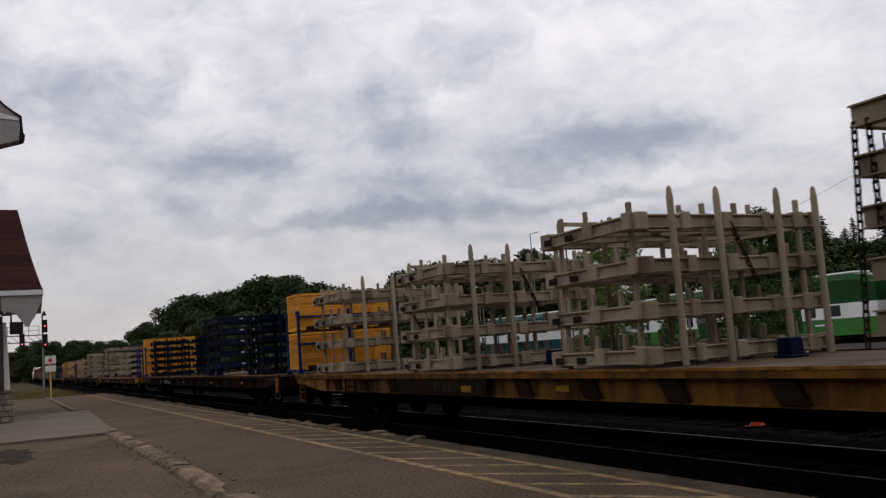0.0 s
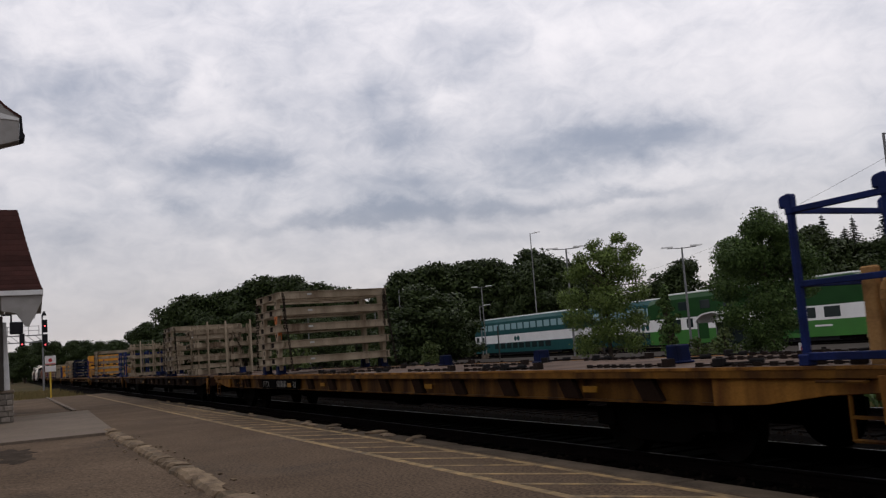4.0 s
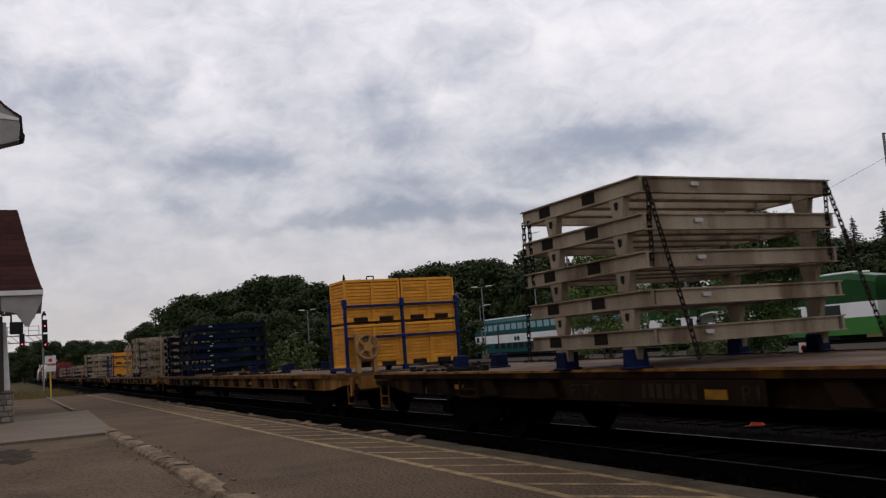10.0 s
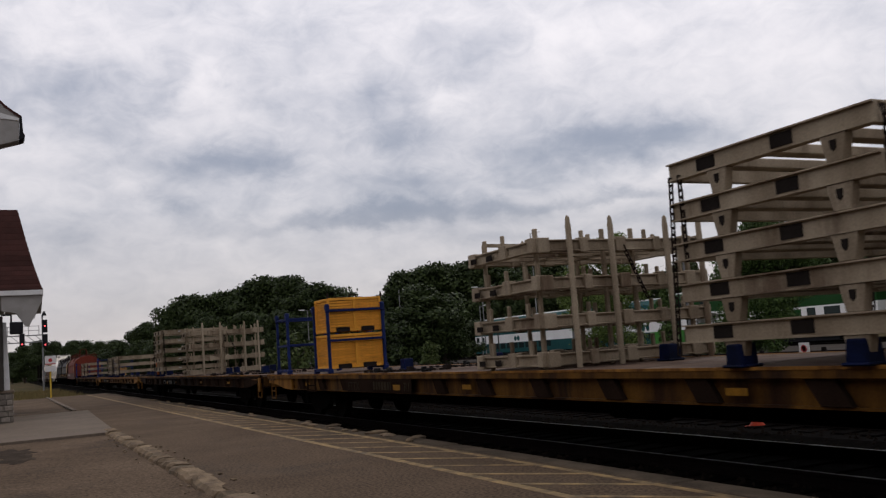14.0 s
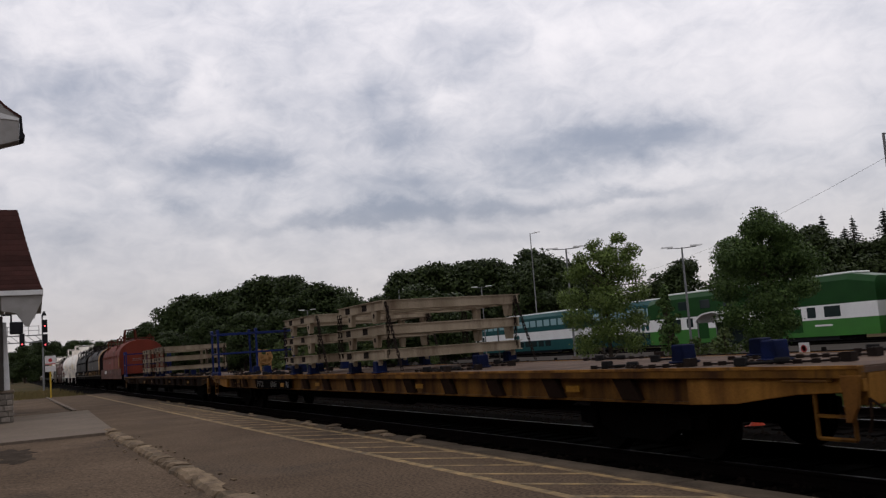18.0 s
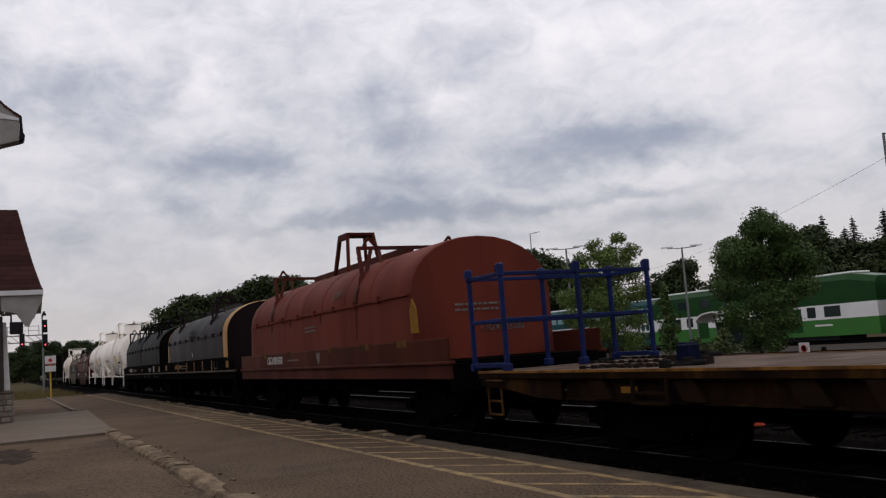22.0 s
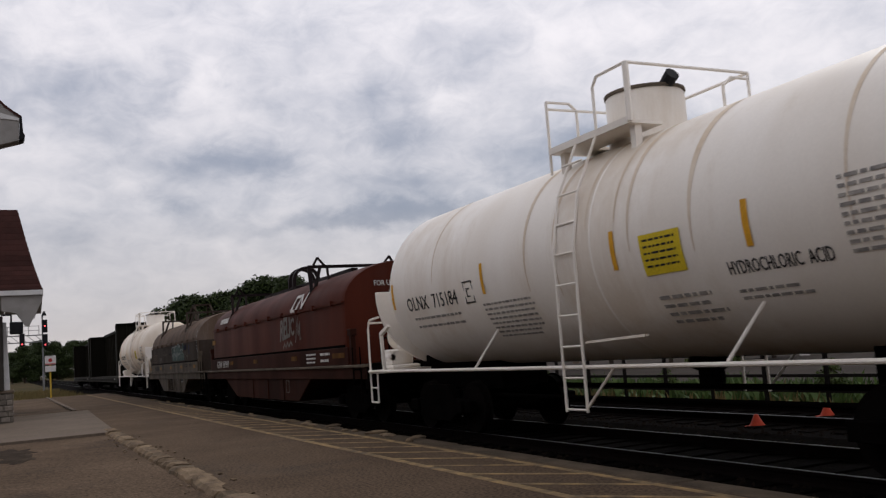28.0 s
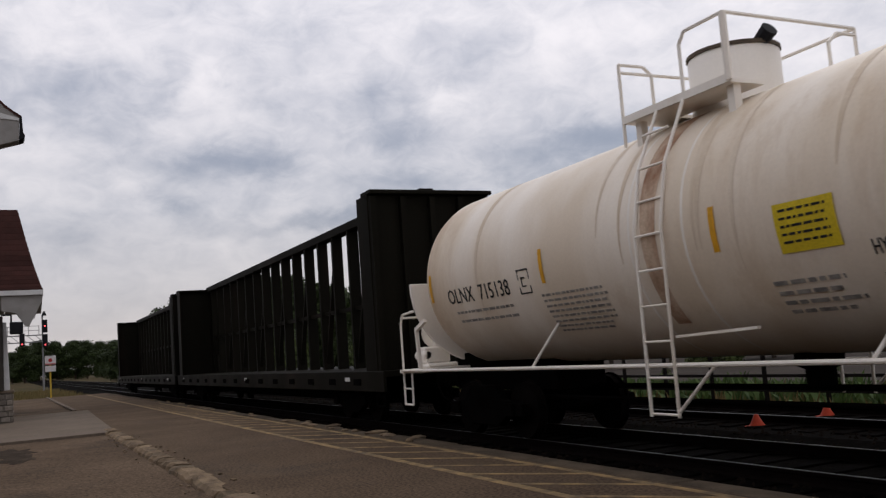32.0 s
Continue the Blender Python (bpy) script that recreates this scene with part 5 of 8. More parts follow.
def make_flatcar():
    L = 13.55
    car = thing("flatcar", "long mustard-yellow flatcar with rusty deck", "flatcar", "flatcars of the train")
    deck = Shape().box(-L, L, -1.36, 1.36, DECK - 0.05, DECK - 0.004)
    d = part("deck", deck.mesh("deck", CARDECK), car, "rust-stained steel deck")
    plank = Shape().box(-0.66, 0.66, -1.36, 1.36, 0, 0.012).mesh("deck_plate", CARDECK, 0.004)
    for k in range(20):
        part("deck_plate", plank, d, "", pose(-12.85 + 1.353 * k, 0, DECK - 0.004))
    edge = Shape().box(-L, L, -0.045, 0.045, DECK - 0.10, DECK + 0.012).mesh("deck_edge", MUSTARD, 0.008)
    # The light on the deck's rim is put into this paler lip.
    lip = Shape().box(-L, L, -0.008, 0.008, DECK - 0.018, DECK + 0.016).mesh("edge_lip", ENDPLATE, 0.003)
    web = Shape().box(-L + 2.2, L - 2.2, -0.012, 0.012, 0.70, DECK - 0.10).box(-L + 2.2, L - 2.2, -0.05, 0.06, 0.672, 0.70).mesh("side_sill", MUSTARD)
    end_web = Shape().prism([(0.0, DECK - 0.10), (2.2, DECK - 0.10), (2.2, 0.672), (1.5, 0.70), (0.75, 0.80), (0.0, 0.84)], -0.03, 0.03, "y").mesh("end_plate", ENDPLATE, 0.006)
    # Gussets are set off from the mustard sill by a darker brown.
    gusset = Shape().prism([(0.0, 0.70), (0.34, 0.70), (0.17, DECK - 0.10), (-0.17, DECK - 0.10)], 0, 0.075, "y").mesh("gusset", DARK_BROWN, 0.006)
    for s in (-1, 1):
        part("deck_edge", edge, car, "", pose(0, s * 1.36, 0))
        part("edge_lip", lip, car, "pale lip standing for the lit edge of the deck", pose(0, s * 1.405, 0))
        part("side_sill", web, car, "", pose(0, s * 1.27, 0, 0, 0, 0 if s < 0 else 180))
        for k in (-1, 1):
            part("end_plate", end_web, car, "yellow end plate", pose(k * L, s * 1.33, 0, 0, 0, 0 if k < 0 else 180))
        for k in range(14):
            part("gusset", gusset, car, "", pose(-10.6 + 1.6 * k, s * 1.285, 0, 0, 0, 0 if s > 0 else 180) if s > 0 else pose(-10.6 + 1.6 * k, -1.36, 0))
        for x in (-9.9, -1.45, 4.4, 9.2):
            part("reflector", Shape().box(-0.15, 0.15, -0.004, 0.004, 0.785, 0.86).mesh("reflector", REFLECT), car, "yellow reflective patch", pose(x, s * 1.372, 0))
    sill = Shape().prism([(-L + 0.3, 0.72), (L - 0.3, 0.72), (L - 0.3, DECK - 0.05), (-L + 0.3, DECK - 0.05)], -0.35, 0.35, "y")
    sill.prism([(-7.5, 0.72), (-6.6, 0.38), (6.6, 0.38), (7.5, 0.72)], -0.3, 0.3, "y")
    part("centre_sill", sill.mesh("centre_sill", GRIME_SHADE, 0.01), car, "grimy centre sill, toned as in shade")
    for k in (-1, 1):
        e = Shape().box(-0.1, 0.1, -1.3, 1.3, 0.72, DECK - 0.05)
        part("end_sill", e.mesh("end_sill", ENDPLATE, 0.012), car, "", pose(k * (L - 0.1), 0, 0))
        b = part("bolster", Shape().box(-0.35, 0.35, -1.2, 1.2, 0.7, 0.9).mesh("bolster", GRIME_SHADE), car, "", pose(k * 10.05, 0, 0))
        g = part("grab_iron", GRAB.mesh("grab_iron", MUSTARD), car, "", pose(k * (L - 0.55), -1.37, 0.93))
        part("cut_lever", Shape().path([(0, -1.3, 0.78), (0.12, -1.3, 0.7), (0.12, -0.3, 0.72)], 0.012).path([(0, -1.3, 0.78), (0.03, -1.34, 0.62), (0.0, -1.34, 0.5)], 0.014).mesh("cut_lever", DARK_BROWN), car, "rusty uncoupling lever", pose(k * L, 0, 0, 0, 0, 0 if k > 0 else 180))
        add_truck(car, k * 10.05, TRUCK)
    part("brake_cylinder", Shape().tube((-0.5, -0.7, 0.55), (0.5, -0.7, 0.55), 0.16, None, 12).mesh("brake_cylinder", GRIME_SHADE), car, "", pose(2.0, 0, 0))
    part("brake_rod", Shape().bar((-8.5, -0.6, 0.5), (8.5, -0.6, 0.5), 0.04, 0.04).mesh("brake_rod", GRIME_SHADE), car)
    part("end_bracket", Shape().prism([(-0.04, 0.98), (0.16, 0.98), (0.12, 0.72), (0.04, 0.58), (-0.02, 0.58), (-0.02, 0.72)], -0.02, 0.02, "y").mesh("end_bracket", ENDPLATE, 0.006), car, "yellow end bracket", pose(L - 0.15, -1.40, 0))
    part("step_ladder", Shape().box(-0.3, 0.3, -0.02, 0.02, 0.66, 0.70).box(-0.3, 0.3, -0.02, 0.02, 0.78, 0.81).box(-0.32, -0.28, -0.02, 0.02, 0.66, 0.95).box(0.28, 0.32, -0.02, 0.02, 0.66, 0.95).mesh("step_ladder", DARK_BROWN), car, "", pose(-9.5, -1.40, 0))
    ends(car, L, 1.33, MUSTARD)
    return car


def brake_stand(car, x, y):
    s = Shape().box(-0.07, 0.07, -0.24, -0.14, DECK - 0.3, DECK + 0.85).box(-0.07, 0.07, 0.14, 0.24, DECK - 0.3, DECK + 0.75).box(-0.06, 0.06, -0.2, 0.2, DECK + 0.25, DECK + 0.6)
    st = part("brake_stand", s.mesh("brake_stand", TAN, 0.015), car, "tan handbrake stand", pose(x, y, 0))
    w = Shape()
    n = 20
    pts = [(0.25 * math.cos(2 * math.pi * i / n), 0.25 * math.sin(2 * math.pi * i / n)) for i in range(n + 1)]
    w.path([(0, a, b) for a, b in pts], 0.025, 6)
    wheel = part("brake_wheel", w.mesh("brake_wheel", TAN), st, "tan handbrake wheel", pose(0.14, 0.0, DECK + 0.55))
    for i in range(5):
        a = 2 * math.pi * i / 5
        part("spoke", Shape().bar((0, 0, 0), (0, 0.24 * math.cos(a), 0.24 * math.sin(a)), 0.04, 0.05).mesh("spoke", TAN), wheel)
    part("hub", Shape().lathe([(0.0, -0.03), (0.1, -0.03), (0.1, 0.03), (0.0, 0.03)], 16, "x").mesh("hub", TAN), wheel)


def chain_mesh(length, name="chain"):
    s = Shape()
    n = int(length / 0.075)
    for k in range(n):
        z = -k * 0.075
        for a, b in (((-0.022, 0.045), (0.022, 0.045)), ((0.022, 0.045), (0.022, -0.045)), ((0.022, -0.045), (-0.022, -0.045)), ((-0.022, -0.045), (-0.022, 0.045))):
            if k % 2:
                s.bar((a[0], 0, z + a[1]), (b[0], 0, z + b[1]), 0.014, 0.014)
            else:
                s.bar((0, a[0], z + a[1]), (0, b[0], z + b[1]), 0.014, 0.014)
    return s.mesh(name, CHAIN)


PEDESTAL = Shape().prism([(-0.12, 0), (0.12, 0), (0.095, 0.23), (-0.095, 0.23)], -0.11, 0.11, "y").box(-0.15, 0.15, -0.14, 0.14, 0, 0.03).mesh("pedestal", DEEPBLUE, 0.02)
CHAINS = [chain_mesh(0.9), chain_mesh(1.9)]


def frame_stack(mat, layers, colour, tag=True, pitch=0.43):
    """Flat cargo frames stacked on blue pedestals, chained down; they reach further over the far side of the deck."""
    st = thing("frame_stack", f"stack of {layers} {colour} steel cargo frames chained to the flatcar", "cargo stack", f"{colour} frame stacks")
    w, l = 1.48, 1.28
    beam = Shape()
    beam.box(-l, l, -0.02, 0.02, 0.015, 0.175).box(-l, l, -0.06, 0.06, 0.175, 0.19).box(-l, l, -0.06, 0.06, 0, 0.015)
    beam = beam.mesh("side_beam", mat)
    cross = Shape().box(-0.05, 0.05, -w + 0.06, w - 0.06, 0.0, 0.02).box(-0.05, 0.05, -w + 0.06, w - 0.06, 0.17, 0.19).box(-0.025, 0.025, -w + 0.06, w - 0.06, 0.02, 0.17).mesh("end_beam", mat)
    inner = Shape().box(-0.09, 0.09, -w + 0.03, w - 0.03, 0.02, 0.12).mesh("cross_beam", mat, 0.01)
    leg = Shape().prism([(-0.14, 0.0), (0.14, 0.0), (0.09, -0.24), (-0.09, -0.24)], -0.05, 0.05, "y").mesh("leg", mat, 0.008)
    hole = Shape().prism([(-0.035, -0.05), (0.035, -0.05), (0.03, -0.12), (0.0, -0.15), (-0.03, -0.12)], -0.004, 0.004, "y").mesh("leg_hole", POCKET_SHADE)
    slot = Shape().box(-0.13, 0.13, -0.004, 0.004, 0.035, 0.16).mesh("fork_pocket", POCKET_SHADE)
    plate = Shape().box(-0.06, 0.06, -0.003, 0.003, 0.055, 0.10).mesh("tag", TAG)
    for k in range(layers):
        z = 0.26 + pitch * k
        fr = part("cargo_frame", inner, st, "", pose(random.uniform(-0.012, 0.012), random.uniform(-0.012, 0.012), z))
        for y in (-w, w):
            s = -1 if y < 0 else 1
            part("side_beam", beam, fr, "", pose(0, y, 0))
            for x in (-0.72, 0.28):
                part("fork_pocket", slot, fr, "", pose(x, y + s * 0.024, 0))
            for x in (-0.55, 0.86):
                part("leg", leg, fr, "", pose(x, y, 0))
                part("leg_hole", hole, fr, "", pose(x, y + s * 0.054, 0))
        for x in (-l + 0.05, l - 0.05):
            part("end_beam", cross, fr, "", pose(x, 0, 0))
        for x in (-0.62, 0.62):
            part("cross_beam", inner, fr, "", pose(x, 0, 0))
        if tag:
            part("tag", plate, fr, "small pale label plate", pose(l + 0.006, -0.7, 0.03, 0, 0, 90))
    for x in (-0.55, 0.86):
        for y in (-w, w):
            part("pedestal", PEDESTAL, st, "blue steel pedestal", pose(x, y * 0.985, -0.22 + 0.22))
    top = 0.26 + pitch * (layers - 1)
    for y in (-w, w):
        part("chain", CHAINS[1] if layers > 3 else CHAINS[0], st, "rusty tie-down chain", pose(-l + 0.02, y * 1.02, top, 0, 4, 0))
        part("chain", CHAINS[0], st, "rusty tie-down chain", pose(-l + 0.16, y * 1.02, top, 0, 0, 0))
    tie_length = math.hypot(top + 0.1, 0.62)
    tie = chain_mesh(tie_length)
    for y in (-w * 0.97, w * 0.97):
        part("chain", tie, st, "rusty tie-down chain", pose(l + 0.03, y, top + 0.1, 0, -math.degrees(math.atan2(0.62, top + 0.1)), 0))
        part("chain", CHAINS[0], st, "rusty tie-down chain", pose(l + 0.02, y * 0.98, top + 0.02, 0, 3, 0))
    return st


def post_stack(mat, colour, layers=4, pitch=0.52, thick=1.0):
    """Blocky cargo cradles on tall pointed posts."""
    st = thing("post_stack", f"stack of {colour} steel cradles held by tall pointed posts", "cargo stack", f"{colour} post stacks")
    w, l = 1.3, 0.95
    bar = Shape().box(-l, l, -0.012, 0.012, 0.02, 0.12).box(-l, l, -0.045, 0.045, 0.115, 0.135).box(-l, l, -0.045, 0.045, 0.005, 0.025)
    bar.box(-l, -l + 0.2, -0.07, 0.07, -0.012, 0.15).box(0.0, 0.2, -0.06, 0.06, 0.0, 0.16).box(l - 0.13, l, -0.07, 0.07, 0, 0.16)
    bar = bar.mesh("side_beam", mat, 0.006)
    far = w + 0.3
    front = Shape().box(-0.015, 0.015, -w, far, 0.02, 0.12).box(-0.05, 0.05, -w, far, 0.115, 0.135).box(-0.05, 0.05, -w, far, 0.005, 0.025)
    for a, b in ((-1.3, -1.12), (-0.62, -0.48), (0.0, 0.18), (0.68, 0.80), (1.2, 1.38), (1.5, 1.6)):
        front.box(-0.07, 0.07, a, b, -0.008, 0.155)
    front = front.mesh("end_beam", mat, 0.01)
    inner = Shape().box(-0.05, 0.05, -w, w, 0.02, 0.13).mesh("cross_beam", mat)
    diag = Shape().bar((-0.8, -1.0, 0.07), (0.7, 1.0, 0.07), 0.08, 0.08).bar((-0.8, 1.0, 0.07), (0.7, -1.0, 0.07), 0.08, 0.08).mesh("brace", mat)
    slot = Shape().box(-0.09, 0.09, -0.004, 0.004, 0.03, 0.11).mesh("fork_pocket", POCKET_SHADE)
    badge = Shape().box(-0.05, 0.05, -0.003, 0.003, 0.05, 0.10).mesh("tag", TAG)
    stub = Shape().box(-0.028, 0.028, -0.025, 0.025, 0.13, 0.37 if thick == 1 else 0.3).mesh("stub", mat, 0.008)
    for me in (bar, front, inner, diag):
        me.transform(Matrix.Diagonal((1, 1, thick if thick > 1 else 1.28, 1)))
    for k in range(layers):
        z = (0.04 if thick == 1 else 0.0) + pitch * k
        fr = part("cradle", diag, st, "", pose(random.uniform(-0.015, 0.015), random.uniform(-0.015, 0.015), z))
        for y in (-w, far):
            part("side_beam", bar, fr, "", pose(0, y, 0))
            part("fork_pocket", slot, fr, "", pose(-0.75, y + (-0.08 if y < 0 else 0.08), 0))
            part("fork_pocket", slot, fr, "", pose(-0.3, y + (-0.055 if y < 0 else 0.055), 0))
            for x in (-0.6, -0.05, 0.5):
                if k < layers - 1 or x < 0:
                    part("stub", stub, fr, "", pose(x, y * 0.96, 0))
        if thick > 1:
            part("tag", badge, fr, "small pale label plate", pose(0.1 + 0.05 * (k % 3), -w - 0.075, 0.02))
            part("tag", badge, fr, "small pale label plate", pose(l + 0.075, 0.5 - 0.2 * (k % 2), 0.02, 0, 0, 90))
        for x, y in ((-0.4, -0.65), (0.15, 0.1), (0.55, -0.3), (-0.1, 0.75), (0.6, 0.8), (-0.75, 0.3)):
            part("stub", stub, fr, "", pose(x + 0.05 * (k % 2), y, -0.02))
        part("cross_beam", inner, fr, "", pose(0.55, 0, 0))
        if thick == 1:
            part("side_bar", Shape().box(-l, l, -0.03, 0.03, 0.03, 0.12).mesh("side_bar", mat), fr, "", pose(0, -0.45, 0))
            part("side_bar", Shape().box(-l, l, -0.03, 0.03, 0.03, 0.12).mesh("side_bar", mat), fr, "", pose(0, 0.45, 0))
        part("end_beam", front, fr, "", pose(l, 0, 0))
        part("end_beam", front, fr, "", pose(-l, 0, 0))
        part("cross_beam", inner, fr, "", pose(0.1, 0, 0))
        part("cross_beam", inner, fr, "", pose(-0.45, 0, 0))
    top = 2.09 if thick == 1 else 1.88
    tall = Shape().lathe([(0.043, 0), (0.043, top - 0.13), (0.038, top - 0.11), (0.03, top - 0.03), (0.01, top)], 10).mesh("post", mat, 0, True)
    short = Shape().box(-0.032, 0.032, -0.03, 0.03, 0, top - 0.13).mesh("rear_post", mat, 0.01)
    for x, y in ((1.1, -0.87), (1.1, -0.16), (1.1, 0.82), (1.2 if thick == 1 else 1.1, 1.36 if thick == 1 else 1.2)):
        part("post", tall, st, "tall round pointed post", pose(x, y, 0))
    for x, y in ((0.72, -1.18), (0.66, 0.0), (0.69, 0.5), (0.95, 1.3)) if thick == 1 else ((0.78, -0.95), (0.8, 0.9)):
        part("rear_post", short, st, "", pose(x, y, 0))
    for y in (-1.2, -0.5, 0.5, 1.2):
        part("corner_post", Shape().lathe([(0.036, 0), (0.036, top - 0.19), (0.016, top - 0.11)], 8).mesh("corner_post", mat), st, "", pose(-l + 0.2, y, 0))
    if thick == 1:
        part("pedestal", PEDESTAL, st, "blue steel pedestal", pose(1.5, 0.35, 0))
    part("hook_bar", Shape().bar((-l + 0.2, -1.22, top - 0.17), (-l + 0.2, 0.5, top - 0.19), 0.05, 0.05).mesh("hook_bar", mat), st)
    part("chain", CHAINS[0], st, "rusty tie-down chain", pose(l + 0.05, 0.1, 1.7, 25, 0, 0))
    return st


RACK_POST = Shape().box(-0.034, 0.034, -0.034, 0.034, 0, 1.5).prism([(-0.10, 1.45), (-0.04, 1.45), (-0.04, 1.38), (0.045, 1.38), (0.045, 1.56), (0.02, 1.58), (-0.08, 1.56), (-0.10, 1.53)], -0.045, 0.045, "y").box(-0.06, 0.06, -0.06, 0.06, 0, 0.11).mesh("rack_post", BLUE, 0.012)


def box_rack(filled, height=1.0, columns=(-0.67, 0.67)):
    if filled:
        st = thing("box_rack", "blue rack filled with yellow ribbed steel boxes", "cargo rack", "yellow box racks")
    else:
        st = thing("empty_rack", "empty blue steel cargo rack on the flatcar deck", "cargo rack", "blue racks")
    w, l = 1.34, 0.5
    near, far = -w, w if len(columns) > 1 else 0.0
    for x in (-l, l):
        for y in (-w, 0.0, w) if len(columns) > 1 else (-w, 0.0):
            part("rack_post", RACK_POST, st, "", pose(x, y, 0))
        for z in (0.74, 1.42):
            part("rail", Shape().box(-0.025, 0.025, near, far, z - 0.028, z + 0.028).mesh("rail", BLUE, 0.006), st, "", pose(x + (0.03 if filled and x > 0 else 0), 0, 0))
    for y in (near, far):
        for z in () if filled else (0.74, 1.42):
            part("rail", Shape().box(-l, l, -0.025, 0.025, z - 0.028, z + 0.028).mesh("rail", BLUE, 0.006), st, "", pose(0, y, 0))
        part("base_rail", Shape().box(-l, l, -0.04, 0.04, 0.05, 0.12).mesh("base_rail", BLUE, 0.006), st, "", pose(0, y, 0))
    if not filled:
        part("brace", Shape().box(-l, l, -0.03, 0.03, 1.38, 1.45).mesh("brace", BLUE), st)
        return st
    tier = 0.93 * height

    n, X, Y = 11, 0.46, 0.64
    h = (tier - 0.12) / n
    me = Shape().box(-X + 0.025, X - 0.025, -Y + 0.025, Y - 0.025, 0.05, tier - 0.07).mesh("ribbed_box", YELLOW)
    rib = Shape()
    for a, b, c, d in ((-X, X, -Y, -Y + 0.03), (-X, X, Y - 0.03, Y), (-X, -X + 0.03, -Y + 0.03, Y - 0.03), (X - 0.03, X, -Y + 0.03, Y - 0.03)):
        rib.box(a, b, c, d, h * 0.12, h * 0.72)
    rib = rib.mesh("rib", YELLOW)
    corner = Shape().at(0, 0, 0, 0.05, 0.05, tier).mesh("corner_post", YELLOW, 0.006)
    rim = Shape().box(-X - 0.01, X + 0.01, -Y - 0.01, Y + 0.01, 0, 0.06).mesh("rim", YELLOW, 0.006)
    bar_ = Shape().box(-0.01, 0.01, -0.03, 0.03, 0.05, tier - 0.07).mesh("centre_bar", YELLOW)
    lug = Shape().path([(0, -0.08, 0), (0, -0.08, 0.07), (0, 0.08, 0.07), (0, 0.08, 0)], 0.014, 5).mesh("lug", CHAIN)
    for k in range(2):
        for y in columns:
            b = part("ribbed_box", me, st, "yellow ribbed steel box", pose(0, y, 0.1 + k * (tier + 0.05)))
            for i in range(n):
                part("rib", rib, b, "", pose(0, 0, 0.05 + i * h))
            for x in (-X, X):
                part("centre_bar", bar_, b, "", pose(x * 1.02, 0, 0))
                for dy in (-Y, Y):
                    part("corner_post", corner, b, "", pose(x * 0.985, dy * 0.985, 0))
            for z in (0.0, tier - 0.065):
                part("rim", rim, b, "", pose(0, 0, z))
            for x in (-0.4, 0.4):
                part("lug", lug, b, "", pose(x, 0, tier - 0.005))
            for dy in (-0.3, 0.3):
                part("pocket", Shape().box(0.462, 0.486, dy - 0.16, dy + 0.16, 0.0, 0.1).mesh("pocket", POCKET_SHADE), b, "dark plate for the shade inside a fork pocket")
    for y in (near + 0.04, 0.0, far - 0.04)[:len(columns) + 1]:
        part("pin", Shape().tube((0, 0, 0), (0, 0, 0.12), 0.035, 0.015, 8).mesh("pin", CHAIN), st, "", pose(0.46, y, 0.1 + 2 * tier + 0.04))
    return st


def binder():
    """A chain binder lying on the deck."""
    s = Shape().bar((-0.22, 0, 0.025), (0.14, 0.04, 0.03), 0.03, 0.03).tube((0.1, 0.03, 0.04), (0.24, 0.08, 0.04), 0.035, None, 8).at(-0.22, 0, 0, 0.12, 0.1, 0.09)
    b = thing("chain_binder", "dark greasy chain binder lying on the deck", "tie-down", "deck tie-downs", data=s.mesh("chain_binder", STRAP, 0.01))
    return b


def loose_chain(rng):
    """A chain left lying in a slack line on the deck."""
    s, x, y, a = Shape(), 0.0, 0.0, rng.uniform(-0.3, 0.3)
    for k in range(rng.randint(16, 26)):
        a = a * 0.8 + rng.uniform(-0.5, 0.5)
        u, v = x + 0.09 * math.cos(a), y + 0.09 * math.sin(a)
        s.bar((x, y, 0.016), (u, v, 0.016), 0.05 if k % 2 else 0.02, 0.02 if k % 2 else 0.05)
        x, y = u, v
    s.at(x, y, 0, 0.12, 0.1, 0.09)
    return thing("deck_chain", "slack rusty chain lying on the flatcar deck", "chain", "deck tie-downs", data=s.mesh("deck_chain", CHAIN))


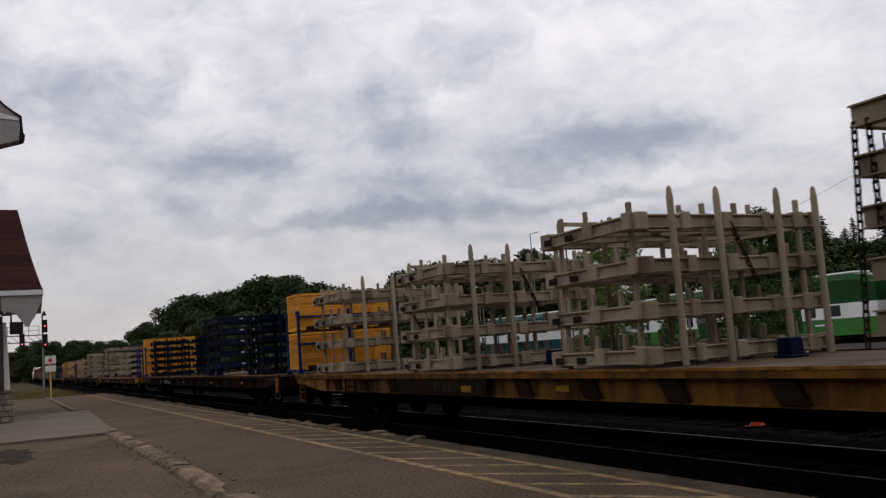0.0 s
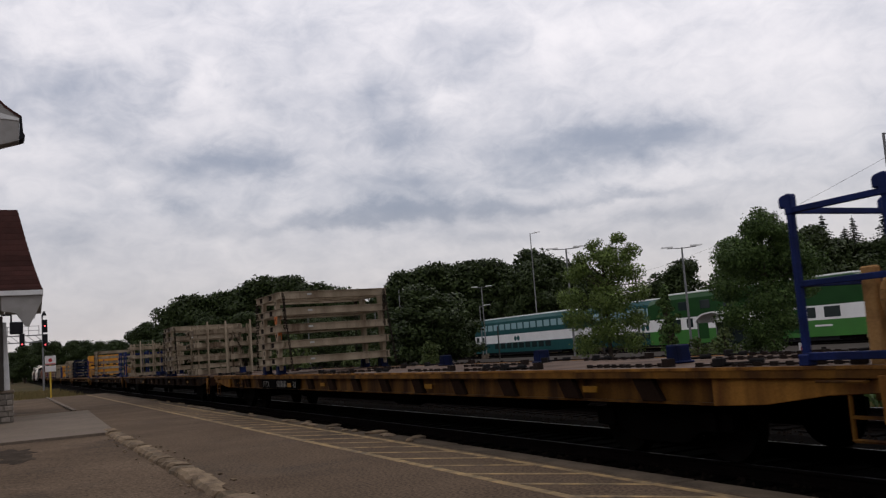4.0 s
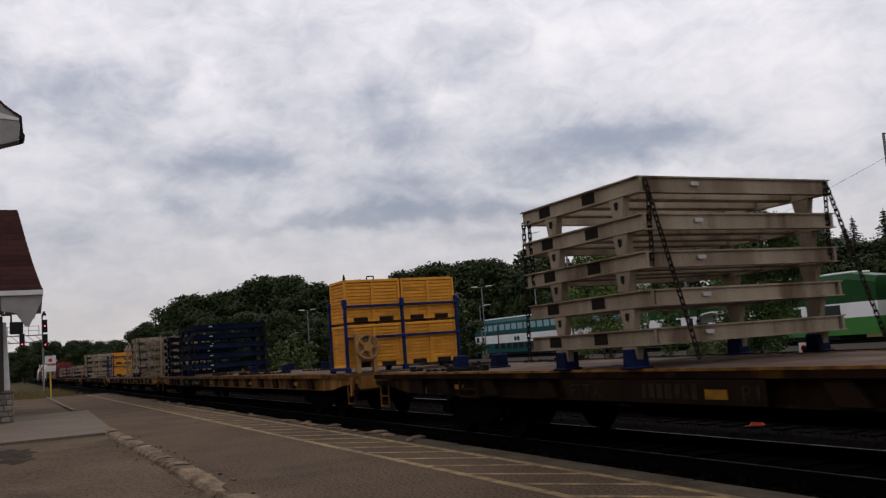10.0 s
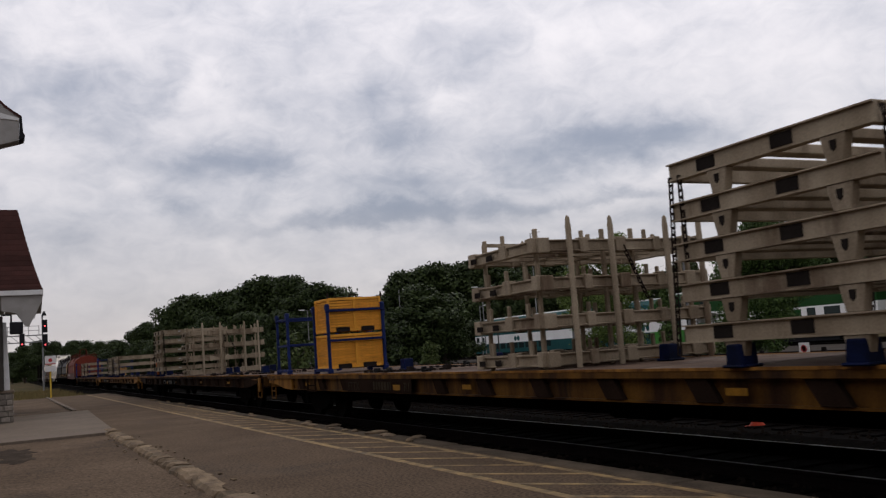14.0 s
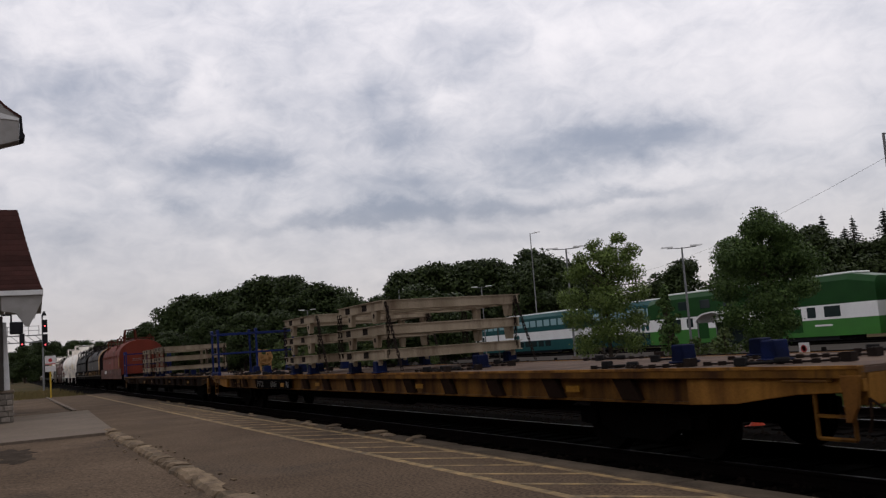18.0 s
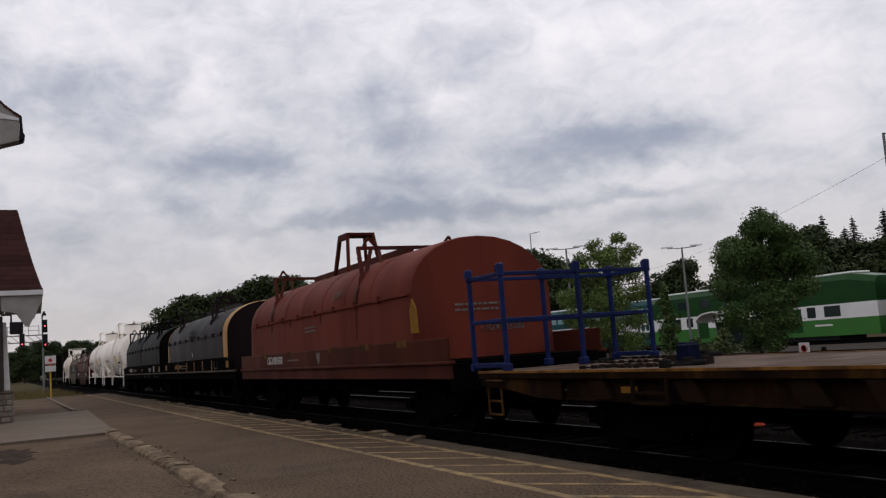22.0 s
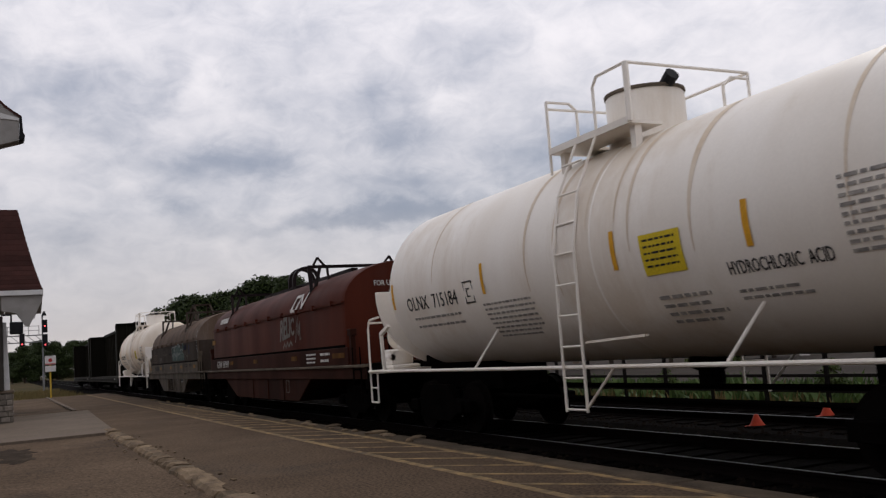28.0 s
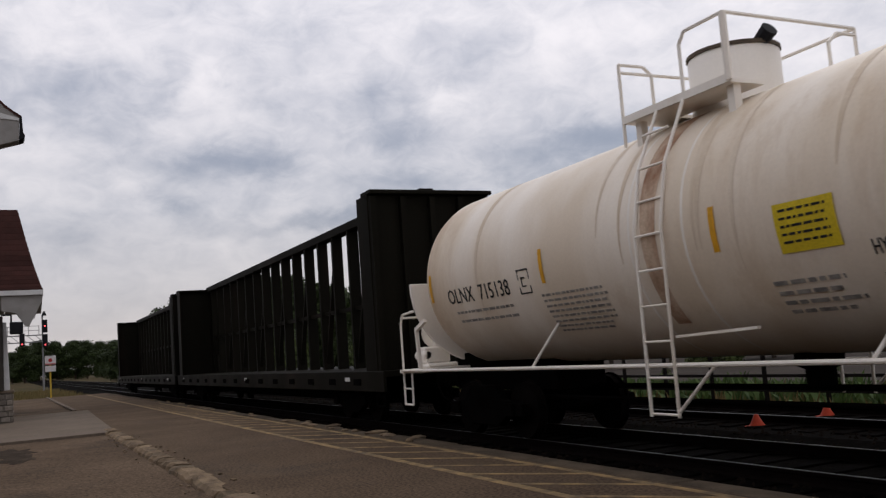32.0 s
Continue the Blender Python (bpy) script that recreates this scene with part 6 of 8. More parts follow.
def make_flat_consist():
    gaps = [5.9, -22.8, -51.6, -80.9, -109.0, -137.6, -165.6, -193.6, -221.5, -249.3, -277.2]
    cars = []
    for k, (a, b) in enumerate(zip(gaps, gaps[1:])):
        car = make_flatcar() if k == 0 else copy_thing(cars[0], Matrix.Identity(4))
        if k in (1, 3, 4, 7, 9):            # the sooty cars
            for p in car.children:
                if p.name.split(".")[0] in ("deck_edge", "side_sill", "end_plate", "end_sill"):
                    p.material_slots[0].link = "OBJECT"
                    p.material_slots[0].material = SOOTED
        ride(car, (a + b) / 2 - (0.35 if k == 2 else 0.0))
        cars.append(car)
    for k in (2, 4, 5):
        brake_stand(cars[k], 13.2, -0.95)
    for k in (0, 1, 7, 9):
        brake_stand(cars[k], 13.2, 0.8)
    panel = Shape().prism([(-0.16, 0.945), (3.35, 0.945), (3.35, 0.69), (-0.02, 0.69)], -0.006, 0.006, "y").mesh("letter_panel", GRIME_SHADE)
    faded = Shape().prism([(-0.16, 0.945), (3.35, 0.945), (3.35, 0.69), (-0.02, 0.69)], -0.006, 0.006, "y").mesh("letter_panel", DARK_BROWN)
    plate = Shape().box(0, 0.32, -0.004, 0.004, 0, 0.10).mesh("reflector", REFLECT)
    for k, number, x in ((0, "", -6.8), (1, "", -7.8), (2, "", -6.75), (3, "", -6.9), (4, "", -6.7), (5, "161560", -6.6), (6, "", -6.9), (7, "972085", -4.66), (8, "6161", -7.03), (9, "661", -6.5)):
        clear = k in (1, 2, 5, 7, 8)
        ink = WORN_LETTER if clear else FADED_MARK
        p = part("letter_panel", panel if clear else faded, cars[k], "black lettering panel" if clear else "rusty lettering panel", pose(x, -1.405, 0))
        part("lettering", letters("FTTX", 0.23, ink, 1.25), p, "white stencilled lettering" if clear else "faded stencilled lettering", pose(0.04, -0.012, 0.73))
        if number:
            part("lettering", letters(number, 0.23, ink, 1.4), p, "stencilled car number", pose(1.5, -0.012, 0.73))
        else:
            part("small_print", lines_of_bars(0.95, 1, 0.16, ink, 1.8, 50 + k, 0.05), p, "worn unreadable car number", pose(1.5, -0.012, 0.74))
        part("lettering", letters("RI", 0.23, ink, 1.4), p, "stencilled lettering", pose(3.02, -0.012, 0.73))
        part("reflector", plate, p, "yellow reflective patch", pose(2.52 if k != 7 else 0.98, -0.012, 0.745))

    beige5, navy5, low3 = frame_stack(BEIGE, 5, "beige"), frame_stack(NAVY, 5, "navy", True, 0.385), frame_stack(BEIGE, 3, "beige", False, 0.47)
    beige_post, navy_post = post_stack(BEIGE, "beige"), post_stack(BLACKNAVY, "navy", 6, 0.312, 1.15)
    full, empty = box_rack(True), box_rack(False)
    small = box_rack(True, 0.84, (-0.67,))
    places = ((beige5, (-3.9, -72.5, -90.15, -129.6, -174.65, -213.7)), (navy5, (-32.3, -158.0)), (low3, (-238.1, -233.8, -266.3, -261.9)),
              (beige_post, (-9.15, -14.2, -19.35, -84.85, -105.35, -169.45, -179.7, -206.2)), (navy_post, (-26.2, -47.05, -162.85)),
              (full, (-22.2, -50.85, -139.0)), (small, (-188.3,)), (empty, (-53.5, -110.8, -108.2, -191.6, -248.5, -276.5)))
    taken = []
    for ob, spots in places:
        for i, s in enumerate(spots):
            o = ob if i == 0 else copy_thing(ob, Matrix.Identity(4))
            wide_load = ob in (beige5, navy5, low3)
            ride(o, s + (0.12 if wide_load else 0.0), DECK + 0.012, 0.0, 0.09 if wide_load else 0.0)
            taken.append(s)
            if s in (-72.5, -213.7):
                for k in ((2, 3) if s == -72.5 else (0, 1)):
                    x = 0.86 if s == -72.5 else -0.55
                    part("primed_leg", Shape().prism([(-0.145, 0.0), (0.145, 0.0), (0.095, -0.2), (-0.095, -0.2)], -0.056, 0.056, "y").mesh("primed_leg", ORANGE), o, "orange primed leg", pose(x, -1.48, 0.25 + 0.43 * k))
    # unused pedestals and binders where no stack stands
    rng = random.Random(17)
    first_p = thing("deck_pedestal", "unused blue steel pedestal bolted on the deck", "pedestal", "deck pedestals", data=PEDESTAL)
    first_b = binder()
    slack, fresh = [loose_chain(rng) for _ in range(3)], [True] * 3
    np_, nb = 0, 0
    for a, b in zip(gaps, gaps[1:]):
        for slot in range(5):
            s = b + 3.2 + slot * 5.4
            if min(abs(s - t) for t in taken) < 2.0:
                continue
            for dx in (-0.75, 0.75):
                for y in (-0.35, 0.95):
                    if rng.random() < 0.4:
                        o = first_p if np_ == 0 else copy_thing(first_p, Matrix.Identity(4))
                        np_ += 1
                        TRAIN.append((o, s + dx + rng.uniform(-0.1, 0.1), DECK + 0.012, 0.0, TRACK_1 + y))
            for y in (-1.22, -1.0, 0.1, 1.15):
                k = rng.randrange(3)
                o = slack[k] if fresh[k] else copy_thing(slack[k], Matrix.Identity(4))
                fresh[k] = False
                TRAIN.append((o, s + rng.uniform(-2.4, 0.6), DECK + 0.012, rng.uniform(-8, 8), TRACK_1 + y + rng.uniform(-0.04, 0.04)))
            for _ in range(4):
                o = first_b if nb == 0 else copy_thing(first_b, Matrix.Identity(4))
                nb += 1
                TRAIN.append((o, s + rng.uniform(-2.2, 2.2), DECK + 0.012, rng.uniform(-40, 40), TRACK_1 + rng.choice((-1.2, -1.15, 1.0, 0.2))))


def hood_profile(n=14, w=1.45, z0=1.25, zs=2.45, zt=3.49):
    pts = [(-w, z0), (-w, zs)]
    for i in range(1, n):
        a = math.pi - math.pi * i / n
        pts.append((w * math.copysign(abs(math.cos(a)) ** 0.94, math.cos(a)), zs + (zt - zs) * math.sin(a) ** 0.98))
    return pts + [(w, zs), (w, z0)]


def make_coil_car(hood, half, label, lower=None, round_top=True, belly=None, bands=False, split=False, lifts=((-3.7, 2.92),), bow_at=-0.45, splay=0.5, bow_z=4.34, ridge=3.62, bow_r=0.37, zs=2.45, zt=3.49, trim=0.0):
    """A coil car: sill and trucks, and a long arched hood with lifting brackets. half: half the hood's length."""
    car = thing("coil_car", label, "freight car", "coil cars of the train")
    frame = half + 1.1
    lower = lower or hood
    body = belly or {REDHOOD: BROWNHOOD}.get(hood, GRIME_SHADE)
    part("floor", Shape().box(-frame, frame, -1.44, 1.44, 1.08, 1.2).mesh("floor", body), car)
    side = Shape().box(-half - 0.1 if belly else -frame + 0.1, half - trim + 0.2 if belly else frame - 0.1, -0.02, 0.02, 1.245, 1.62).mesh("body_side", body, 0.01)
    ledge = Shape().box(-frame, frame, -0.055, 0.055, 1.19, 1.245).mesh("side_sill", GREYSIDE if hood is not REDHOOD else BROWNHOOD, 0.01)
    skirt = Shape().box(-frame, frame, -0.03, 0.03, 0.95, 1.19).mesh("skirt", body, 0.01)
    for y in (-1, 1):
        part("body_side", side, car, "", pose(0, y * 1.48, 0))
        part("side_sill", ledge, car, "worn pale sill edge", pose(0, y * 1.485, 0))
        part("skirt", skirt, car, "", pose(0, y * 1.45, 0))
    part("centre_sill", Shape().box(-frame, frame, -0.35, 0.35, 0.6, 1.08).mesh("centre_sill", GRIME_SHADE), car)
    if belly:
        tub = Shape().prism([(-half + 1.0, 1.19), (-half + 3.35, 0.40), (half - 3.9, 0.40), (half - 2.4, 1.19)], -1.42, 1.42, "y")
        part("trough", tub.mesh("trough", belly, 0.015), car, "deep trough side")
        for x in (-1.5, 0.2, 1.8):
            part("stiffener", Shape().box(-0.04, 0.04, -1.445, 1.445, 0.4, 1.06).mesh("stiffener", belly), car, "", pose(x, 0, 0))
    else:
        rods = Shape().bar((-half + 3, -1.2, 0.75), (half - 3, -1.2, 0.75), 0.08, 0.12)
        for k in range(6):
            part("crossbearer", Shape().box(-0.03, 0.03, -1.4, 1.4, 0.7, 1.08).mesh("crossbearer", GRIME_SHADE), car, "", pose(-half + 3 + k * (2 * half - 6) / 5, 0, 0))
        part("brake_rod", rods.mesh("brake_rod", GRIME_SHADE), car)
    halves = ((-half, -0.02), (0.02, half)) if split else ((-half, half),)
    prof = hood_profile(zs=zs, zt=zt)
    n = len(prof)
    for (a, b), feet in zip(halves, lifts):
        b -= trim
        h = Shape()
        rings = []
        for x, k in ((a if not bands else a - 0.05, 0.80 if not bands else 0.68), (a + 0.08 if not bands else a + 0.05, 0.90 if not bands else 0.82), (a + 0.22 if not bands else a + 0.22, 0.965 if not bands else 0.93), (a + 0.5, 1.0), (b - 0.16, 1.0), (b - 0.06, 0.985), (b, 0.955)):
            rings.append([(x, y * (0.93 + 0.07 * k) if z < zs else y * (0.72 + 0.28 * k), z if z <= zs else zs + (z - zs) * (0.55 + 0.45 * k)) for y, z in prof])
        verts = [v for r in rings for v in r]
        faces = [(i * n + j, i * n + j + 1, (i + 1) * n + j + 1, (i + 1) * n + j) for i in range(len(rings) - 1) for j in range(n - 1)]
        faces += [tuple(range(n)), tuple(range((len(rings) - 1) * n, len(rings) * n))]
        h.add(verts, faces)
        hd = part("hood", h.mesh("hood", hood, 0, True), car, "arched steel hood")
        seam = Shape()
        for y in (-1, 1):
            seam.box(a + (0.62 if bands else 0.3), b - (0.62 if bands else 0.05), y * 1.465 - 0.025, y * 1.465 + 0.025, zs - 0.02, zs + 0.02)
        for k in range(int((b - a) / 1.35)):
            for y in (-1.48, 1.48):
                seam.at(a + 1.0 + 1.35 * k, y, zs - 0.05, 0.09, 0.07, 0.12)
        part("seam", seam.mesh("seam", hood), hd, "riveted seam")
        if hood in (TAUPEHOOD, REDHOOD):        # the paler hoods show their sheet joints
            for k in range(int((b - a) / 1.5)):
                x = a + 0.9 + 1.5 * k
                rib = Shape()
                pts = [(x, y * 1.003, zs + (z - zs) * 1.004) for y, z in prof[1:-1]]
                for p, q in zip(pts, pts[1:]):
                    rib.bar(p, q, 0.035, 0.008)
                part("rib", rib.mesh("rib", hood), hd)
        if bands:
            for sel in ((0, 4), (4, 7)):
                own = [[(x if i_ > 0 or sel[0] else x - 0.004, y * 1.004, z if z < zs + 0.01 else zs + (z - zs) * 1.005) for x, y, z in rg] for i_, rg in enumerate(rings)][sel[0]:sel[1]]
                if sel[0]:
                    own[0] = [(b - 0.6, y, z) for _, y, z in own[0]]
                else:
                    own.append([(a + 0.6, y, z) for _, y, z in own[-1]])
                bd = Shape().add([v for rg in own for v in rg], [(i_ * n + j_, i_ * n + j_ + 1, (i_ + 1) * n + j_ + 1, (i_ + 1) * n + j_) for i_ in range(len(own) - 1) for j_ in range(n - 1)])
                part("band", bd.mesh("band", TANBAND, 0, True), hd, "tan painted band")
        # lifting frames: bars cranked back from their feet, with a small hook loop on the cross bar
        # The backlit silhouette of the frames is put into paints darker than the hood.
        iron = {TAUPEHOOD: TAUPE_LOW, REDHOOD: BROWNHOOD, BROWNHOOD: DARKHOOD}.get(hood, hood)
        mid = (a + b) / 2 + bow_at
        for x in feet:
            fr = part("end_lifting_frame", Shape().bar((x - 0.33, -1.22, 3.67), (x - 0.33, 1.22, 3.67), 0.08, 0.075).mesh("end_lifting_frame", iron), hd, "angle-iron lifting frame")
            for s_ in (-1, 1):
                part("leg", Shape().bar((x - 0.33, s_ * 1.19, 3.66), (x, s_ * 1.24, 2.9), 0.085, 0.06).mesh("leg", iron), fr)
                part("foot", Shape().bar((x - 0.05, s_ * 1.22, 3.03), (x + 0.03, s_ * 1.27, 2.86), 0.16, 0.1).mesh("foot", iron), fr)
                part("brace", Shape().bar((x - 0.33, s_ * 0.9, 3.66), (x + 0.0, s_ * 1.2, 2.98), 0.07, 0.05).mesh("brace", iron), fr)
                part("stay", Shape().bar((x - 0.33, s_ * 0.72, 3.66), (x - 0.02, s_ * 0.8, 3.3), 0.06, 0.05).mesh("stay", iron), fr)
                lp = Shape().bar((x - 0.33, s_ * 1.08, 3.69), (x - 0.33, s_ * 0.96, 3.9), 0.045, 0.05).bar((x - 0.33, s_ * 0.96, 3.9), (x - 0.33, s_ * 0.78, 3.69), 0.045, 0.05)
                part("hook_loop", lp.mesh("hook_loop", iron), fr)
        part("ridge_beam", Shape().box(feet[0] - 0.3, feet[1] - 0.3, -0.08, 0.08, 3.48, ridge).mesh("ridge_beam", iron), hd, "beam along the ridge")
        if round_top:
            bw = part("lifting_bow", Shape().box(mid - 0.45, mid + 0.45, -0.4, 0.4, 3.47, 3.53).mesh("lifting_bow", iron), hd, "twin round lifting bow")
            for x_ in (mid - 0.21, mid + 0.21):
                arch = [((bow_r + g) * math.cos(math.pi * i / 12), 3.70 + (bow_r + g) * math.sin(math.pi * i / 12)) for g in (0.045, -0.045) for i in range(13)]
                arch = [(bow_r + 0.045, 3.5)] + arch[:13] + [(-bow_r - 0.045, 3.5), (-bow_r + 0.045, 3.5)] + arch[:12:-1] + [(bow_r - 0.045, 3.5)]
                bow = Shape().prism(arch, x_ - 0.055, x_ + 0.055, "x")
                part("bow", bow.mesh("bow", iron), bw)
        else:
            bw = part("lifting_bow", Shape().box(mid - 0.32, mid + 0.32, -0.37, 0.37, bow_z - 0.06, bow_z).box(mid - 0.32, mid + 0.32, -0.37, -0.33, bow_z - 0.16, bow_z - 0.06).box(mid - 0.32, mid + 0.32, 0.33, 0.37, bow_z - 0.16, bow_z - 0.06).mesh("lifting_bow", iron), hd, "lifting bow on four legs")
            for kx in (-1, 1):
                for s_ in (-0.33, 0.33):
                    part("leg", Shape().bar((mid + kx * 0.28, s_, bow_z - 0.06), (mid + kx * splay, s_ * 1.3, 3.45), 0.085, 0.07).mesh("leg", iron), bw)
    # Shade in the gap at the hood's foot, put in as a strip.
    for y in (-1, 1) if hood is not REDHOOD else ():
        part("hood_channel", Shape().box(-half + 0.05, half - trim - 0.05, -0.012, 0.012, 1.615, 1.675).mesh("hood_channel", GRIME_SHADE, 0.004), car, "dark strip for the shaded gap along the hood's foot", pose(0, y * 1.466, 0))
    if lower is not hood:
        lo = Shape()
        for y in (-1, 1):
            lo.box(-half + 0.03, half - trim - 0.01, y * 1.458 - 0.006, y * 1.458 + 0.006, 1.3, 2.40)
        part("lower_side", lo.mesh("lower_side", lower), car, "darker lower hood side")
        for k in (-1, 1):
            part("lower_end", Shape().box(-0.006, 0.006, -1.40, 1.40, 1.25, 2.42).mesh("lower_end", lower), car, "darker hood end plate", pose(half - trim + 0.008 if k > 0 else -half - 0.008, 0, 0))
    for k in (-1, 1):
        add_truck(car, k * (half - 0.75), TRUCK)
        pf = Shape().box(-0.5, 0.5, -1.35, 1.35, 1.2, 1.24)
        part("end_platform", pf.mesh("end_platform", GRIME_SHADE), car, "", pose(k * (frame - 0.5), 0, 0))
        if belly:
            for y in (-1.42, 1.42):
                part("corner_column", Shape().box(-0.07, 0.07, -0.05, 0.05, 0.95, 1.95).at(0, 0, 1.85, 0.22, 0.14, 0.14).mesh("corner_column", belly, 0.01), car, "corner column in the body's tone", pose(half - trim + 0.3 if k > 0 else -half - 0.3, y, 0))
            for y in (-1.0, 1.0):
                part("handrail", Shape().path([(0, -0.09, 1.2), (0, -0.09, 1.72), (0, 0.09, 1.76), (0, 0.09, 1.2)], 0.018).mesh("handrail", GRIME_SHADE), car, "", pose(k * (frame - 0.15), y, 0))
        part("end_sill", Shape().box(-0.09, 0.09, -1.48, 1.48, 0.75, 1.2).mesh("end_sill", GRIME_SHADE, 0.01), car, "", pose(k * (frame - 0.05), 0, 0))
    ends(car, frame, 1.4)
    if belly:
        part("end_ladder", Shape().path([(-0.22, 0, 0.5), (-0.22, 0, 1.6)], 0.015).path([(0.22, 0, 0.5), (0.22, 0, 1.6)], 0.015).bar((-0.22, 0, 0.8), (0.22, 0, 0.8), 0.03, 0.03).bar((-0.22, 0, 1.15), (0.22, 0, 1.15), 0.03, 0.03).mesh("end_ladder", GRIME_SHADE), car, "", pose(frame - 0.5, -1.5, 0))
    return car


def mark(car, me, x, z, label=""):
    """Paint on the car's body side, or higher up on the hood's upright side."""
    return part("marking", me, car, label, pose(x, -1.506 if z < 1.6 else -1.47, z))


def drape(me, x, z, zs=2.45):
    """Lays a flat mesh of the plane y = 0 on the near side of a hood, its foot at height z."""
    fine = [(y, h) for y, h in hood_profile(60, zs=zs) if y <= 0 and h >= 2.4]
    for v in me.vertices:
        left, at, y, h, tilt = v.co.z, z, -1.45, z, 0.0
        for (y0, z0), (y1, z1) in zip(fine, fine[1:]):
            if z1 <= z:
                continue
            seg = math.hypot(y1 - y0, z1 - z0)
            u = min(max((z - z0) / max(z1 - z0, 1e-6), 0.0), 1.0) if z0 < z else 0.0
            room = seg * (1 - u)
            k = u + (1 - u) * min(1.0, left / room if room else 1.0)
            y, h, tilt = y0 + (y1 - y0) * k, z0 + (z1 - z0) * k, math.atan2(y1 - y0, z1 - z0)
            if left <= room:
                break
            left -= room
        off = 0.028 - v.co.y
        v.co = (v.co.x + x, y - off * math.cos(tilt), h + off * math.sin(tilt))
    return me


def scrawl(points, mat, r=0.035, rise=0.012):
    """A sprayed line in the plane y = 0."""
    verts = []
    for i, (a, b) in enumerate(points):
        p, q = points[max(i - 1, 0)], points[min(i + 1, len(points) - 1)]
        u, v = q[0] - p[0], q[1] - p[1]
        d = math.hypot(u, v) or 1.0
        verts += [(a - v / d * r, -rise / 2, b + u / d * r), (a + v / d * r, -rise / 2, b - u / d * r)]
    return Shape().add(verts, [(2 * i, 2 * i + 1, 2 * i + 3, 2 * i + 2) for i in range(len(points) - 1)]).mesh("spray_line", mat)


def loops(rng, n, w, h):
    """A hurried looping hand that cannot be read."""
    pts = []
    for k in range(n):
        x, r, tall = w * (k + rng.uniform(-0.15, 0.2)) / n, w / n * rng.uniform(0.3, 0.65), h * rng.uniform(0.55, 1.0)
        start, turns = rng.uniform(-1.9, -0.6), rng.choice((0.6, 0.8, 1.1))
        for i in range(9):
            a = start + i / 8 * 2 * math.pi * turns
            pts.append((x + r * (0.5 + 0.5 * math.cos(a)) + 0.25 * tall * math.sin(a) * 0.4, tall * (0.5 + 0.5 * math.sin(a))))
    return pts


def zigzag(rng, n, w, h):
    """Sharp sprayed strokes, as hasty letters."""
    return [(w * (k + rng.uniform(-0.3, 0.3)) / n, h * (rng.uniform(0.6, 1.0) if k % 2 else rng.uniform(0.0, 0.25))) for k in range(n)]


